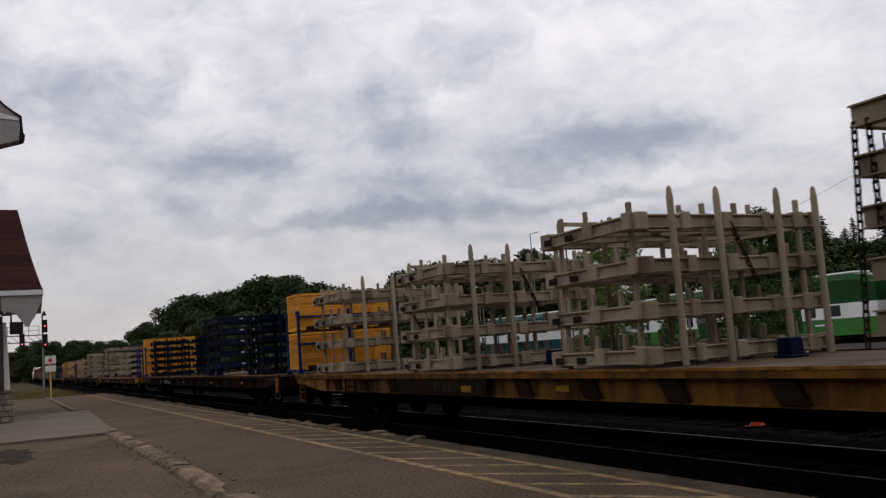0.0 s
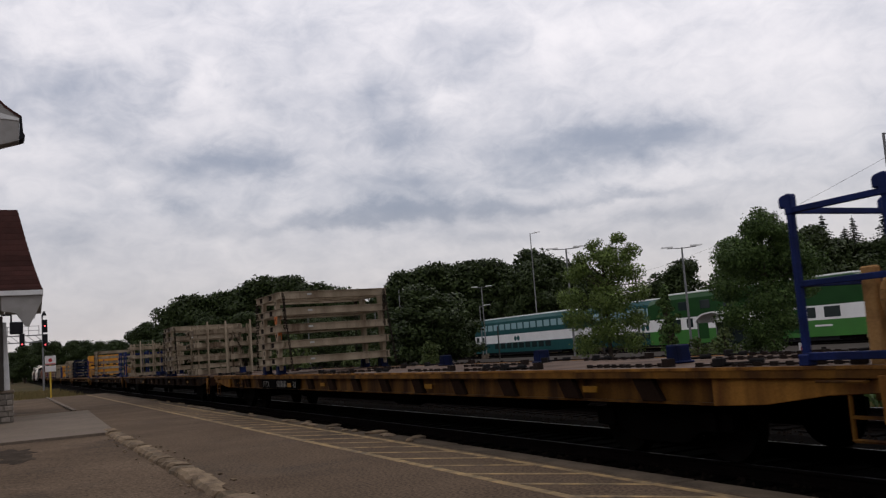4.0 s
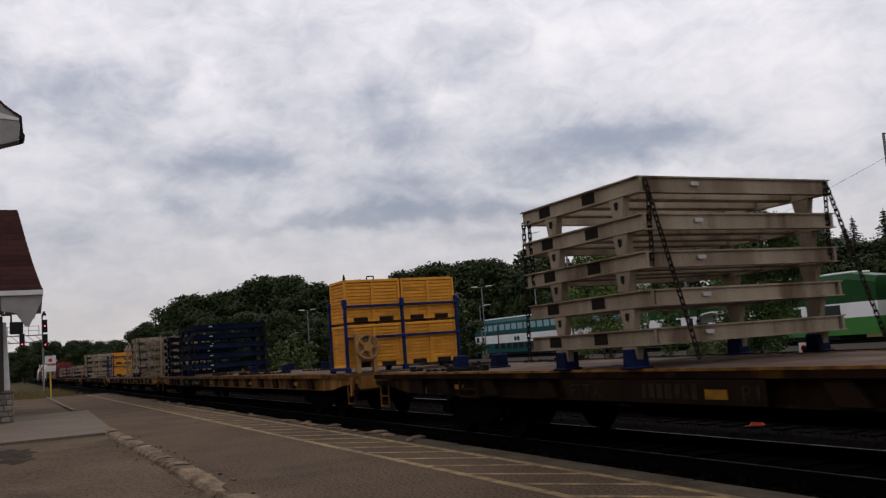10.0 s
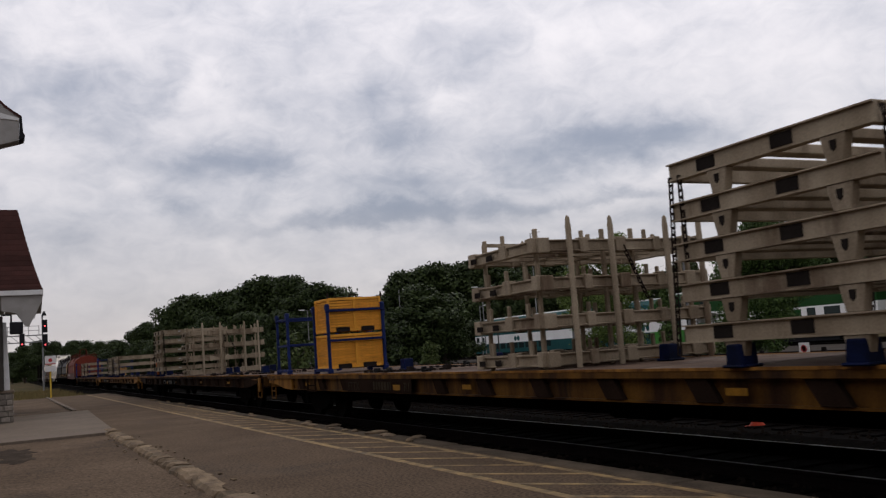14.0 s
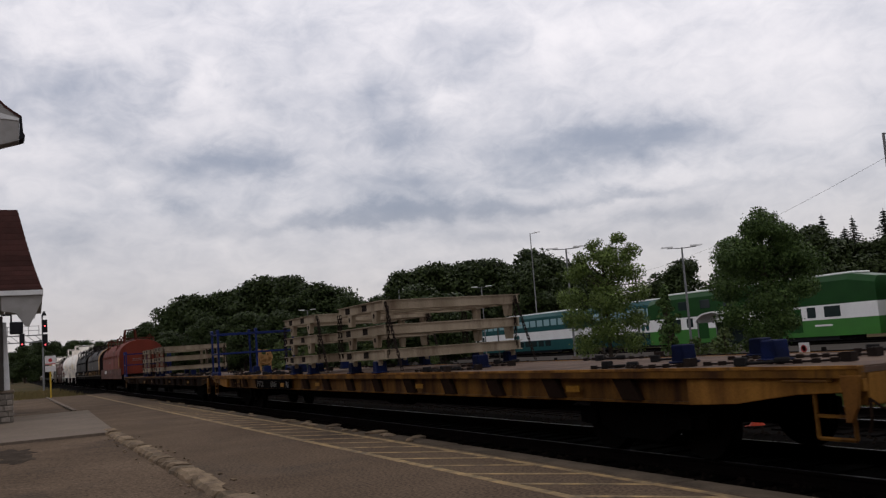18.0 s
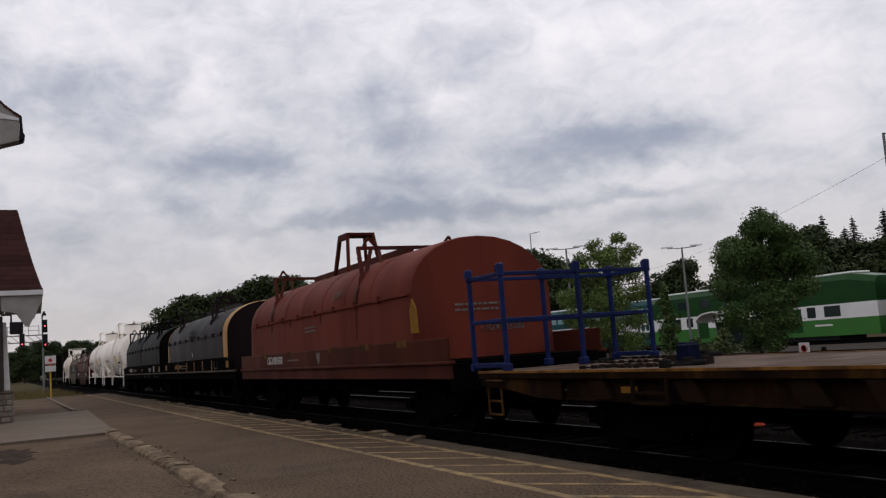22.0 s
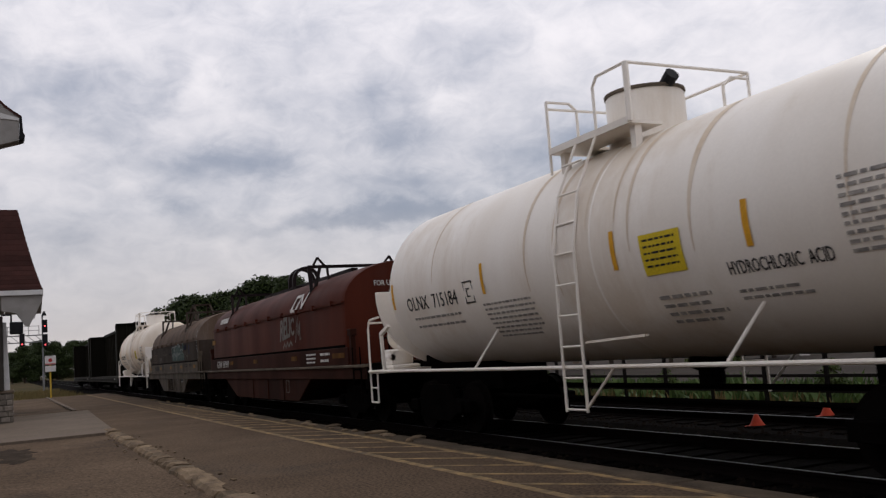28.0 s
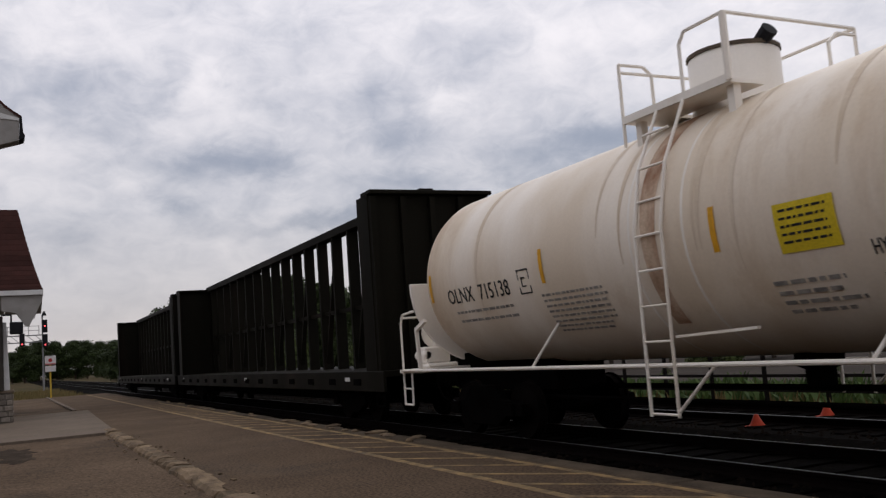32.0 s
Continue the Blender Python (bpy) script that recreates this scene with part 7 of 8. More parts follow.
def make_tank_car(number, rust):
    car = thing("tank_car", "white acid tank car with roof platform and yellow stripes", "tank car", "white tank cars")
    R, ax, half = 1.46, 2.57, 6.35
    prof = [(0.0, -half)]
    for i in range(1, 9):
        a = math.pi / 2 * i / 8
        prof.append((R * math.sin(a), -half + 0.62 * (1 - math.cos(a))))
    prof += [(R, -2.0), (R, 0.0), (R, 2.0)]
    prof += [(r, -h - 0.5) for r, h in prof[8::-1]]
    tank = part("tank", Shape().lathe(prof, 56, "x", (0, 0, ax)).mesh("tank", TANKDIRTY if rust else TANKWHITE, 0, True), car, "round white tank shell")
    for x in (-0.28, 0.62):
        part("weld_seam", Shape().lathe([(R, -0.02), (R + 0.003, -0.012), (R + 0.003, 0.012), (R, 0.02)], 56, "x", (x, 0, ax)).mesh("weld_seam", TANKWHITE, 0, True), tank)
    if rust:
        wedge = Shape()
        for i in range(26):
            a0, a1 = radians(95 + 5 * i), radians(100 + 5 * i)
            r = R + 0.004
            w0, w1 = 0.34 - 0.005 * i, 0.34 - 0.005 * (i + 1)
            wedge.add([(x, r * math.cos(a), ax + r * math.sin(a)) for x, a in ((-0.07, a0), (-0.07 + w0, a0), (-0.07 + w1, a1), (-0.07, a1))], [(0, 1, 2, 3)])
        part("stain", wedge.mesh("stain", TANKRUST), tank, "rust-brown spill stain below the dome")
    grimy = random.Random(int(number))
    for x in (-4.1, -0.75, -0.35, 0.62, 0.9, 1.3, 2.5, 4.6):
        x += grimy.uniform(-0.25, 0.25)
        run_off, wide_ = Shape(), grimy.uniform(0.03, 0.1)
        n = grimy.randint(9, 19)
        for i in range(n):
            a0, a1, r = radians(112 + 5 * i), radians(117 + 5 * i), R + 0.003
            w0, w1 = wide_ * (1 - i / n) + 0.008, wide_ * (1 - (i + 1) / n) + 0.008
            run_off.add([(x + u, r * math.cos(a), ax + r * math.sin(a)) for u, a in ((-w0, a0), (w0, a0), (w1, a1), (-w1, a1))], [(0, 1, 2, 3)])
        part("stain", run_off.mesh("stain", TANKGRIME), tank, "faint brown run-off streak")
    # platform, dome, railing
    dome = Shape().lathe([(0.53, ax + R - 0.1), (0.53, ax + R + 0.6), (0.5, ax + R + 0.64)], 24, "z", (0.15, 0, 0))
    dm = part("dome", dome.mesh("dome", TANKWHITE, 0, True), car, "round valve housing")
    lid = Shape().lathe([(0.545, ax + R + 0.62), (0.545, ax + R + 0.66), (0.34, ax + R + 0.7)], 24, "z", (0.15, 0, 0))
    part("lid", lid.mesh("lid", GREYSIDE, 0, True), dm, "grimy lid")
    part("valve", Shape().tube((0.5, 0, ax + R + 0.6), (0.75, 0, ax + R + 0.76), 0.08, 0.1, 10).mesh("valve", GUTTER), dm, "dark valve")
    plat = Shape().box(-0.75, 1.05, -1.0, -0.5, ax + R - 0.02, ax + R + 0.02).box(-0.75, 1.05, 0.5, 1.0, ax + R - 0.02, ax + R + 0.02).box(-0.75, -0.3, -0.5, 0.5, ax + R - 0.02, ax + R + 0.02)
    plat.box(-0.75, 1.05, -1.02, -0.98, ax + R - 0.02, ax + R + 0.07)
    part("platform", plat.mesh("platform", TANKWHITE), car, "white steel platform")
    for x, y in ((-0.6, -0.85), (0.95, -0.85), (-0.6, 0.85), (0.95, 0.85)):
        part("bracket", Shape().bar((x, y, ax + R * 0.72), (x, y, ax + R), 0.1, 0.1).mesh("bracket", TANKWHITE), car)
    zt = ax + R + 0.74
    rails = part("railing", Shape().path([(1.05, -1.0, ax + R), (1.05, -1.0, zt)], 0.04).mesh("railing", TANKWHITE), car, "white tubular railing")
    runs = ([(-0.75, -1.0, ax + R - 0.3), (-0.75, -1.0, zt), (-0.75, -0.62, zt), (-0.75, -0.5, zt - 0.1), (-0.75, -0.5, ax + R)],
            [(0.35, -1.0, ax + R), (0.35, -1.0, zt - 0.12), (0.45, -1.0, zt), (1.05, -1.0, zt), (1.05, 1.0, zt)],
            [(1.05, 1.0, zt), (1.05, 1.0, ax + R - 0.2)], [(-0.75, -1.0, zt - 0.1), (-0.75, 1.0, zt - 0.1)],
            [(-0.75, 1.0, ax + R - 0.3), (-0.75, 1.0, zt), (1.05, 1.0, zt)], [(1.05, 0.55, ax + R), (1.05, 0.55, zt - 0.2), (1.05, 0.7, zt - 0.08), (1.05, 1.0, zt - 0.08)])
    for run_ in runs:
        part("rail_tube", Shape().path(run_, 0.021).mesh("rail_tube", TANKWHITE), rails)
    # side ladder
    for s in (-1, 1):
        pts = [(s * 1.5, 0.55), (s * 1.5, 1.3), (s * 1.5, 2.6), (s * 1.36, 3.3), (s * 1.0, ax + R)]
        ld = part("ladder", Shape().bar((0.335, s * 1.42, 1.40), (1.5, s * 1.42, 1.44), 0.05, 0.03).mesh("ladder", TANKWHITE), car, "white side ladder")
        for x in (-0.12, 0.335):
            part("stile", Shape().path([(x, y, z) for y, z in pts], 0.02).mesh("stile", TANKWHITE), ld)
        for k in range(9):
            z = 0.58 + 0.39 * k
            y = s * (1.5 if z < 2.6 else 1.5 - max(0, z - 2.6) * 0.22)
            part("rung", Shape().tube((-0.12, y, z), (0.335, y, z), 0.015, None, 6).mesh("rung", TANKWHITE), ld)
        part("ladder_brace", Shape().path([(0.335, s * 1.5, 0.6), (0.9, s * 1.47, 1.08)], 0.018).mesh("ladder_brace", TANKWHITE), ld)
        run = Shape().path([(-7.1, s * 1.47, 1.10), (7.1, s * 1.47, 1.10)], 0.026, 8)
        for x in (-2.6, 2.75):
            run.tube((x, s * 1.46, 1.12), (x + 0.28, s * 1.13, 1.72), 0.02, None, 6)
        part("hand_pipe", run.mesh("hand_pipe", TANKWHITE), car, "long white handrail pipe")
    for k in (-1, 1):
        part("stub_sill", Shape().box(min(k * 3.6, k * 6.9), max(k * 3.6, k * 6.9), -0.45, 0.45, 0.7, 1.34).mesh("stub_sill", GRIME_SHADE, 0.02), car, "grimy stub sill, toned as in shade")
    part("brake_rod", Shape().path([(-4.2, -0.5, 0.62), (4.2, -0.5, 0.62)], 0.03).path([(-3.6, 0.3, 0.72), (3.6, 0.3, 0.72)], 0.04).mesh("brake_rod", GRIME_SHADE), car)
    part("bottom_valve", Shape().lathe([(0.16, 0.78), (0.16, 0.95), (0.26, 1.0), (0.26, 1.28)], 14, "z", (0.9, 0, 0)).mesh("bottom_valve", GRIME_SHADE), car, "grimy outlet valve, toned as in shade")
    # end platforms, shields and rails; the tank stops short of the platform where the shield stands
    for k in (-1, 1):
        if k > 0:
            shield = [(-1.38, 2.64), (-1.38, 2.2), (-0.64, 1.13), (0.64, 1.13), (1.38, 2.2), (1.38, 2.64)]
            part("head_shield", Shape().prism(shield, 5.85, 5.89, "x").mesh("head_shield", TANKWHITE, 0.008), car, "white head shield with cut lower corners")
            part("small_print", lines_of_bars(0.3, 5, 0.05, TANKPRINT, 2.0, 51, 0.2), car, "small unreadable lettering", pose(5.897, 0.15, 1.85, 0, 0, 90))
        else:
            arc = [(1.42 * math.cos(radians(d)), max(ax + 1.42 * math.sin(radians(d)), 1.14)) for d in range(178, 363, 8)]
            part("head_shield", Shape().prism(arc, -6.66, -6.58, "x").mesh("head_shield", TANKWHITE, 0.01), car, "white half-round head shield")
            for y in (-1.2, 1.2):
                part("corner_post", Shape().bar((-6.35, y * 1.2, 1.1), (-6.42, y * 1.2, 1.82), 0.06, 0.05).bar((-6.42, y * 1.2, 1.80), (-6.2, y * 1.14, 1.95), 0.08, 0.06).mesh("corner_post", TANKWHITE), car)
        inner = 5.5 if k > 0 else 6.4
        pf = Shape().box(min(k * inner, k * 7.25), max(k * inner, k * 7.25), -1.45, 1.45, 1.06, 1.12)
        part("end_platform", pf.mesh("end_platform", TANKWHITE), car, "white end platform")
        er = Shape()
        for y in (-1.42, 1.42):
            if k > 0:
                er.path([(7.15, y, 1.12), (7.15, y, 2.12), (6.32, y, 2.14), (6.24, y, 2.06), (6.2, y, 1.12)], 0.022)
                er.path([(6.72, y, 1.1), (6.7, y, 1.98), (6.76, y, 2.04), (6.85, y, 2.0), (6.88, y, 1.1)], 0.016)
                er.path([(6.3, y, 1.1), (6.34, y, 0.5), (6.64, y, 0.5), (6.62, y, 1.1)], 0.02)
            else:
                er.path([(-7.15, y, 0.5), (-7.15, y, 1.95), (-7.05, y, 2.1), (-6.65, y * 0.97, 2.14)], 0.022)
                er.path([(-7.15, y, 0.5), (-6.8, y, 0.5), (-6.78, y, 1.1)], 0.02)
                er.tube((-7.15, y, 0.78), (-6.8, y, 0.78), 0.016, None, 6)
        er.path([(k * 7.15, -1.42, 2.05), (k * 7.15, 1.42, 2.05)], 0.02)
        part("end_railing", er.mesh("end_railing", TANKWHITE), car, "white end railing with steps")
        add_truck(car, k * 4.9, TRUCK)
        part("draft_sill", Shape().box(min(k * 6.0, k * 7.2), max(k * 6.0, k * 7.2), -0.35, 0.35, 0.72, 1.05).mesh("draft_sill", GRIME_SHADE), car)
    part("brake_valve", Shape().at(-6.95, -0.9, 1.2, 0.4, 0.5, 0.3).at(-6.85, -0.75, 1.5, 0.25, 0.3, 0.14).tube((-7.15, -1.1, 1.35), (-6.75, -1.1, 1.35), 0.1, None, 10).at(-6.9, -0.85, 1.12, 0.5, 0.6, 0.08).mesh("brake_valve", TANKWHITE, 0.03), car, "white lumpy brake valve")
    part("brake_wheel", Shape().lathe([(0.06, 0), (0.3, 0.0), (0.3, 0.04), (0.06, 0.05)], 20, "x").mesh("brake_wheel", TANKWHITE), car, "white handbrake wheel", pose(-7.2, -0.7, 1.75))
    for k in (-1, 1):
        part("coupler", COUPLER, car, "", pose(k * 7.15, 0, 0, 0, 0, 0 if k > 0 else 180))
        part("air_hose", HOSE, car, "", pose(k * 7.2, -0.3 * k, 0, 0, 0, 0 if k > 0 else 180))
    # markings follow the curve of the shell

    def wrap(me, x, deg, lift=0.006):
        """Bends a flat mesh of the plane y = 0 round the shell; deg: height angle of its foot."""
        for v in me.vertices:
            a = radians(deg) + v.co.z / R
            r = R + lift - v.co.y
            v.co = (v.co.x + x, -r * math.cos(a), ax + r * math.sin(a))
        return me

    def fine(w, h, n=6):
        s = Shape()
        return s.add([(x, -0.002, h * k / n) for k in range(n + 1) for x in (0, w)], [(2 * k, 2 * k + 1, 2 * k + 3, 2 * k + 2) for k in range(n)])
    part("lettering", wrap(letters("OLNX  " + number, 0.34, BLACK_LETTER, 0.92), -5.1, -17), tank, "black car number")
    part("lettering", letters("OLNX  " + number, 0.2, BLACK_LETTER, 0.95), tank, "black car number", pose(5.845, -0.72, 3.1, 0, 0, 90))
    part("small_print", wrap(lines_of_bars(1.8, 2, 0.055, TANKPRINT, 2.8, 4, 0.05), -4.95, -24), tank, "small unreadable lettering")
    part("small_print", wrap(lines_of_bars(1.5, 8, 0.045, TANKPRINT, 1.8, 7), -2.35, -21), tank, "small unreadable lettering")
    part("lettering", wrap(letters("HYDROCHLORIC  ACID", 0.20, BLACK_LETTER, 0.60), 2.79, -24.0), tank, "black lettering")
    part("small_print", wrap(lines_of_bars(0.9, 2, 0.045, TANKPRINT, 1.9, 9), 2.8, -32), tank, "small unreadable lettering")
    part("small_print", wrap(lines_of_bars(0.95, 4, 0.06, TANKPRINT, 1.9, 12), 1.6, -31), tank, "small unreadable lettering")
    part("small_print", lines_of_bars(0.8, 2, 0.08, TANKPRINT, 1.9, 14), tank, "small unreadable lettering", pose(5.85, -0.62, 2.95, 0, 0, 90))
    part("data_panel", wrap(lines_of_bars(1.1, 9, 0.045, TANKPRINT, 1.8, 15, 0.05), 4.27, 3), tank, "block of unreadable data")
    for x in (-5.71, -2.24, 1.02, 3.14, 5.1):
        part("stripe", wrap(fine(0.085, 0.46 if x < 5 else 0.85, 8).mesh("stripe", STRIPE), x, -14 if x < 5 else -20), tank, "orange-yellow vertical stripe")
    spot = 1.86 if rust else 1.56
    pl = part("placard", wrap(fine(0.68, 0.46).mesh("placard", PLACARD), spot, -19, 0.008), tank, "yellow notice with unreadable print")
    part("small_print", wrap(lines_of_bars(0.54, 5, 0.032, BLACK_LETTER, 2.3, 21, 0.1), spot + 0.06, -4, 0.011), pl)
    frame_ = Shape().box(0, 0.3, -0.002, 0.002, 0, 0.02).box(0, 0.3, -0.002, 0.002, 0.33, 0.35).box(0, 0.02, -0.002, 0.002, 0, 0.35).box(0.28, 0.3, -0.002, 0.002, 0, 0.35).box(0.09, 0.11, -0.002, 0.002, 0.1, 0.24).box(0.09, 0.19, -0.002, 0.002, 0.1, 0.12).box(0.09, 0.19, -0.002, 0.002, 0.22, 0.24)
    part("stencil_box", wrap(frame_.mesh("stencil_box", BLACK_LETTER), -2.85, -18), tank, "small framed stencil")
    dia = Shape().prism([(0, 0), (0.17, 0.17), (0, 0.34), (-0.17, 0.17)], -0.003, 0.003, "y").mesh("hazard_plate", BLACK_LETTER)
    part("hazard_plate", wrap(dia, 4.75, -34, 0.02), car, "black and white diamond hazard plate")
    dia2 = Shape().prism([(0, 0), (0.2, 0.2), (0, 0.4), (-0.2, 0.2)], -0.003, 0.003, "y").mesh("hazard_plate", SIGNWHITE)
    part("hazard_plate", dia2, car, "white diamond hazard plate", pose(4.98, -1.49, 1.2))
    part("safety_arm", Shape().bar((5.02, -1.45, 1.12), (4.95, -1.45, 1.75), 0.05, 0.04).bar((4.95, -1.45, 1.73), (5.35, -1.36, 1.84), 0.06, 0.05).mesh("safety_arm", TANKWHITE), car)
    return car


def make_centerbeam():
    L = 11.85
    car = thing("centerbeam_car", "empty dark green centre-beam lumber flatcar", "freight car", "centre-beam cars")
    part("deck", Shape().box(-L, L, -1.4, 1.4, 0.98, 1.1).mesh("deck", DARKGREEN, 0.01), car)
    part("side_sill", Shape().box(-L, L, -1.42, -1.36, 0.7, 1.1).box(-L, L, 1.36, 1.42, 0.7, 1.1).mesh("side_sill", DARKGREEN, 0.01), car)
    part("centre_sill", Shape().prism([(-L, 1.0), (-L, 0.7), (-7, 0.7), (-6, 0.35), (6, 0.35), (7, 0.7), (L, 0.7), (L, 1.0)], -0.3, 0.3, "y").mesh("centre_sill", GRIME_SHADE), car)
    for k in (-1, 1):
        b = Shape().box(-0.06, 0.06, -1.38, 1.38, 1.1, 4.6)
        bk = part("bulkhead", b.mesh("bulkhead", DARKGREEN, 0.01), car, "tall ribbed end bulkhead", pose(k * (L - 0.45), 0, 0))
        for y in (-1.3, -0.65, 0.0, 0.65, 1.3):
            part("rib", Shape().box(0.06, 0.2, -0.06, 0.06, 1.1, 4.55).mesh("rib", DARKGREEN), bk, "", pose(0, y, 0, 0, 0, 0) if k > 0 else pose(0, y, 0, 0, 0, 180))
        part("cap", Shape().box(-0.3, 0.24, -1.38, 1.38, 4.6, 4.68).mesh("cap", DARKGREEN, 0.01), bk)
        gus = Shape().prism([(0, 1.1), (-k * 1.5, 1.1), (-k * 0.9, 2.8), (-k * 0.7, 4.6), (0, 4.6)], -0.05, 0.05, "y")
        part("gusset", gus.mesh("gusset", DARKGREEN), bk)
        for y in (-1.36, 1.36):
            part("wing", Shape().box(-0.55, 0.0, -0.02, 0.02, 1.1, 4.6).mesh("wing", DARKGREEN), bk, "", pose(0, y, 0) if k > 0 else pose(0.55, y, 0))
        add_truck(car, k * 8.9, TRUCK)
    chord = Shape().box(-L + 0.5, L - 0.5, -0.16, 0.16, 4.56, 4.77)
    part("top_chord", chord.mesh("top_chord", DARKGREEN, 0.01), car, "long top chord")
    post = Shape().box(-0.06, 0.06, -0.14, 0.14, 1.1, 4.56).mesh("centre_post", DARKGREEN, 0.006)
    n = 18
    for k in range(n):
        x = -L + 1.4 + k * (2 * L - 2.8) / (n - 1)
        part("centre_post", post, car, "", pose(x, 0, 0))
        if k < n - 1 and k % 2 == 0:
            w = (2 * L - 2.8) / (n - 1)
            part("brace", Shape().bar((x, 0, 1.2), (x + w, 0, 4.35), 0.12, 0.08).mesh("brace", DARKGREEN), car)
    part("mid_rail", Shape().box(-L + 0.5, L - 0.5, -0.05, 0.05, 2.55, 2.65).mesh("mid_rail", DARKGREEN), car)
    win = Shape().box(-0.2, 0.2, -0.01, 0.01, 0.82, 0.95).mesh("winch", GRIME_SHADE)
    for k in range(14):
        part("winch", win, car, "", pose(-10.4 + 1.6 * k, -1.43, 0))
    for x in (-10.4, 0.6, 9.8):
        part("reflector", Shape().box(-0.14, 0.14, -0.004, 0.004, 0.9, 0.98).mesh("reflector", WHITE_LETTER), car, "pale reflective patch", pose(x, -1.427, 0))
    ends(car, L, 1.36)
    return car


def make_rear_consist():
    rng = random.Random(6)
    a = ride(make_coil_car(REDHOOD, 6.2, "red oxide coil car with arched hood and lifting frames", round_top=False, bow_at=-0.42, bow_z=4.43, ridge=3.69, trim=0.45), -284.8)
    mark(a, letters("CIGX803008", 0.29, WHITE_LETTER, 0.98), -4.13, 1.34, "white car number")
    mark(a, lines_of_bars(0.9, 2, 0.05, GREY_LETTER, 1.8, 3), -0.6, 2.14, "small unreadable lettering")
    mark(a, lines_of_bars(1.2, 1, 0.05, GREY_LETTER, 1.8, 5), -2.1, 1.4)
    mark(a, Shape().prism([(0, 0.25), (0.3, 0.25), (0.26, 0.08), (0.15, 0.0), (0.06, 0.1)], -0.004, 0.004, "y").mesh("plate", GREY_LETTER), 0.27, 1.3, "worn pale stencil plate")
    for x in (-4.6, -2.2, 1.2, 3.2, 5.0):
        mark(a, Shape().box(0, 0.55, -0.004, 0.004, 0, 0.12).mesh("reflector", MUSTARD), x, 1.52, "dull yellow reflective strip")
    part("chalk_lettering", drape(letters("JFBM", 0.25, GREYSIDE, 1.0), 1.5, 2.66), a, "pale chalk letters on the hood")
    part("small_print", lines_of_bars(1.1, 2, 0.05, GREY_LETTER, 2.0, 8), a, "small unreadable lettering", pose(5.766, -0.6, 2.2, 0, 0, 90))
    part("lettering", letters("CIGX803008", 0.17, WORN_LETTER), a, "worn white car number", pose(5.766, -0.1, 1.72, 0, 0, 90))
    for x, low in ((-3.7, 2.05), (2.92, 1.75), (2.98, 2.2), (-3.62, 2.25), (0.6, 2.2), (-1.9, 2.25)):
        part("rust_streak", Shape().prism([(-0.035, 2.9 if abs(x) > 2.5 else 2.44), (0.035, 2.9 if abs(x) > 2.5 else 2.44), (0.015, low), (-0.015, low)], -0.003, 0.003, "y").mesh("rust_streak", BROWNHOOD) if abs(x) < 2.5 else Shape().prism([(-0.05, 2.44), (0.05, 2.44), (0.015, low), (-0.015, low)], -0.003, 0.003, "y").mesh("rust_streak", BROWNHOOD), a, "dark rust streak", pose(x, -1.458, 0))
        if abs(x) > 2.5:
            part("rust_streak", drape(Shape().add([(u, -0.002, 0.05 * k) for k in range(9) for u in (-0.05, 0.05)], [(2 * k, 2 * k + 1, 2 * k + 3, 2 * k + 2) for k in range(8)]).mesh("rust_streak", BROWNHOOD), x, 2.46), a, "dark rust streak")
    part("corner_plate", Shape().prism([(-0.16, 0), (0.16, 0), (0.12, 0.42), (-0.05, 0.6), (-0.16, 0.4)], -0.01, 0.01, "y").mesh("corner_plate", REFLECT), a, "dull yellow corner guard", pose(5.95, -1.5, 1.75))

    b = ride(make_coil_car(DARKHOOD, 6.3, "charcoal coil car with tan bands and round lifting bows", bands=True, lifts=((-3.65, 3.15),), bow_at=-0.35, ridge=3.70, bow_r=0.44), -300.45)
    mark(b, letters("GACX  75780", 0.24, TANBAND, 1.22), -4.06, 1.36, "tan car number")
    mark(b, lines_of_bars(0.9, 2, 0.06, GREY_LETTER, 1.8, 13), -2.2, 1.46)
    for x in (-3.13, -1.1, 0.54, 2.21, 3.9):
        mark(b, Shape().box(-0.035, 0.035, -0.01, 0.004, 0, 0.40).mesh("stake_bracket", TAN), x, 1.20, "mustard stake bracket")
    part("spray_line", drape(scrawl(loops(rng, 4, 1.35, 0.34), FADED_MARK, 0.045), -0.65, 2.54), b, "faded scrawl on the hood")
    mark(b, Shape().prism([(0, 0), (0.07, 0.16), (-0.07, 0.16)], -0.003, 0.003, "y").mesh("arrow_mark", WHITE_LETTER), 0.05, 1.78, "small white arrow")
    mark(b, Shape().box(0, 0.03, -0.004, 0.004, 0, 0.27).box(0.5, 0.53, -0.004, 0.004, 0, 0.27).box(0, 0.53, -0.004, 0.004, 0, 0.03).mesh("stencil_frame", WORN_LETTER), 4.29, 1.3, "worn white stencil frame")
    mark(b, Shape().box(0, 0.32, -0.004, 0.004, 0, 0.13).mesh("reflector", PAINT), -5.35, 1.78, "dull yellow plate")
    part("lettering", letters("CAR SERIES", 0.13, TANBAND, 0.8), b, "tan stencilled lettering", pose(6.305, -0.42, 3.1, 0, 0, 90))
    part("lettering", letters("GACX 75780", 0.16, TANBAND, 0.85), b, "tan car number", pose(6.305, 0.1, 1.66, 0, 0, 90))
    part("small_print", lines_of_bars(0.75, 1, 0.09, TANBAND, 2.0, 18, 0.02), b, "small tan lettering", pose(6.305, -0.42, 2.93, 0, 0, 90))
    for k in (-1, 1):
        part("reflector", Shape().box(-0.19, 0.19, -0.005, 0.005, 0, 0.22).mesh("reflector", REFLECT), b, "orange-yellow reflective plate", pose(k * 6.42, -1.506, 1.33))

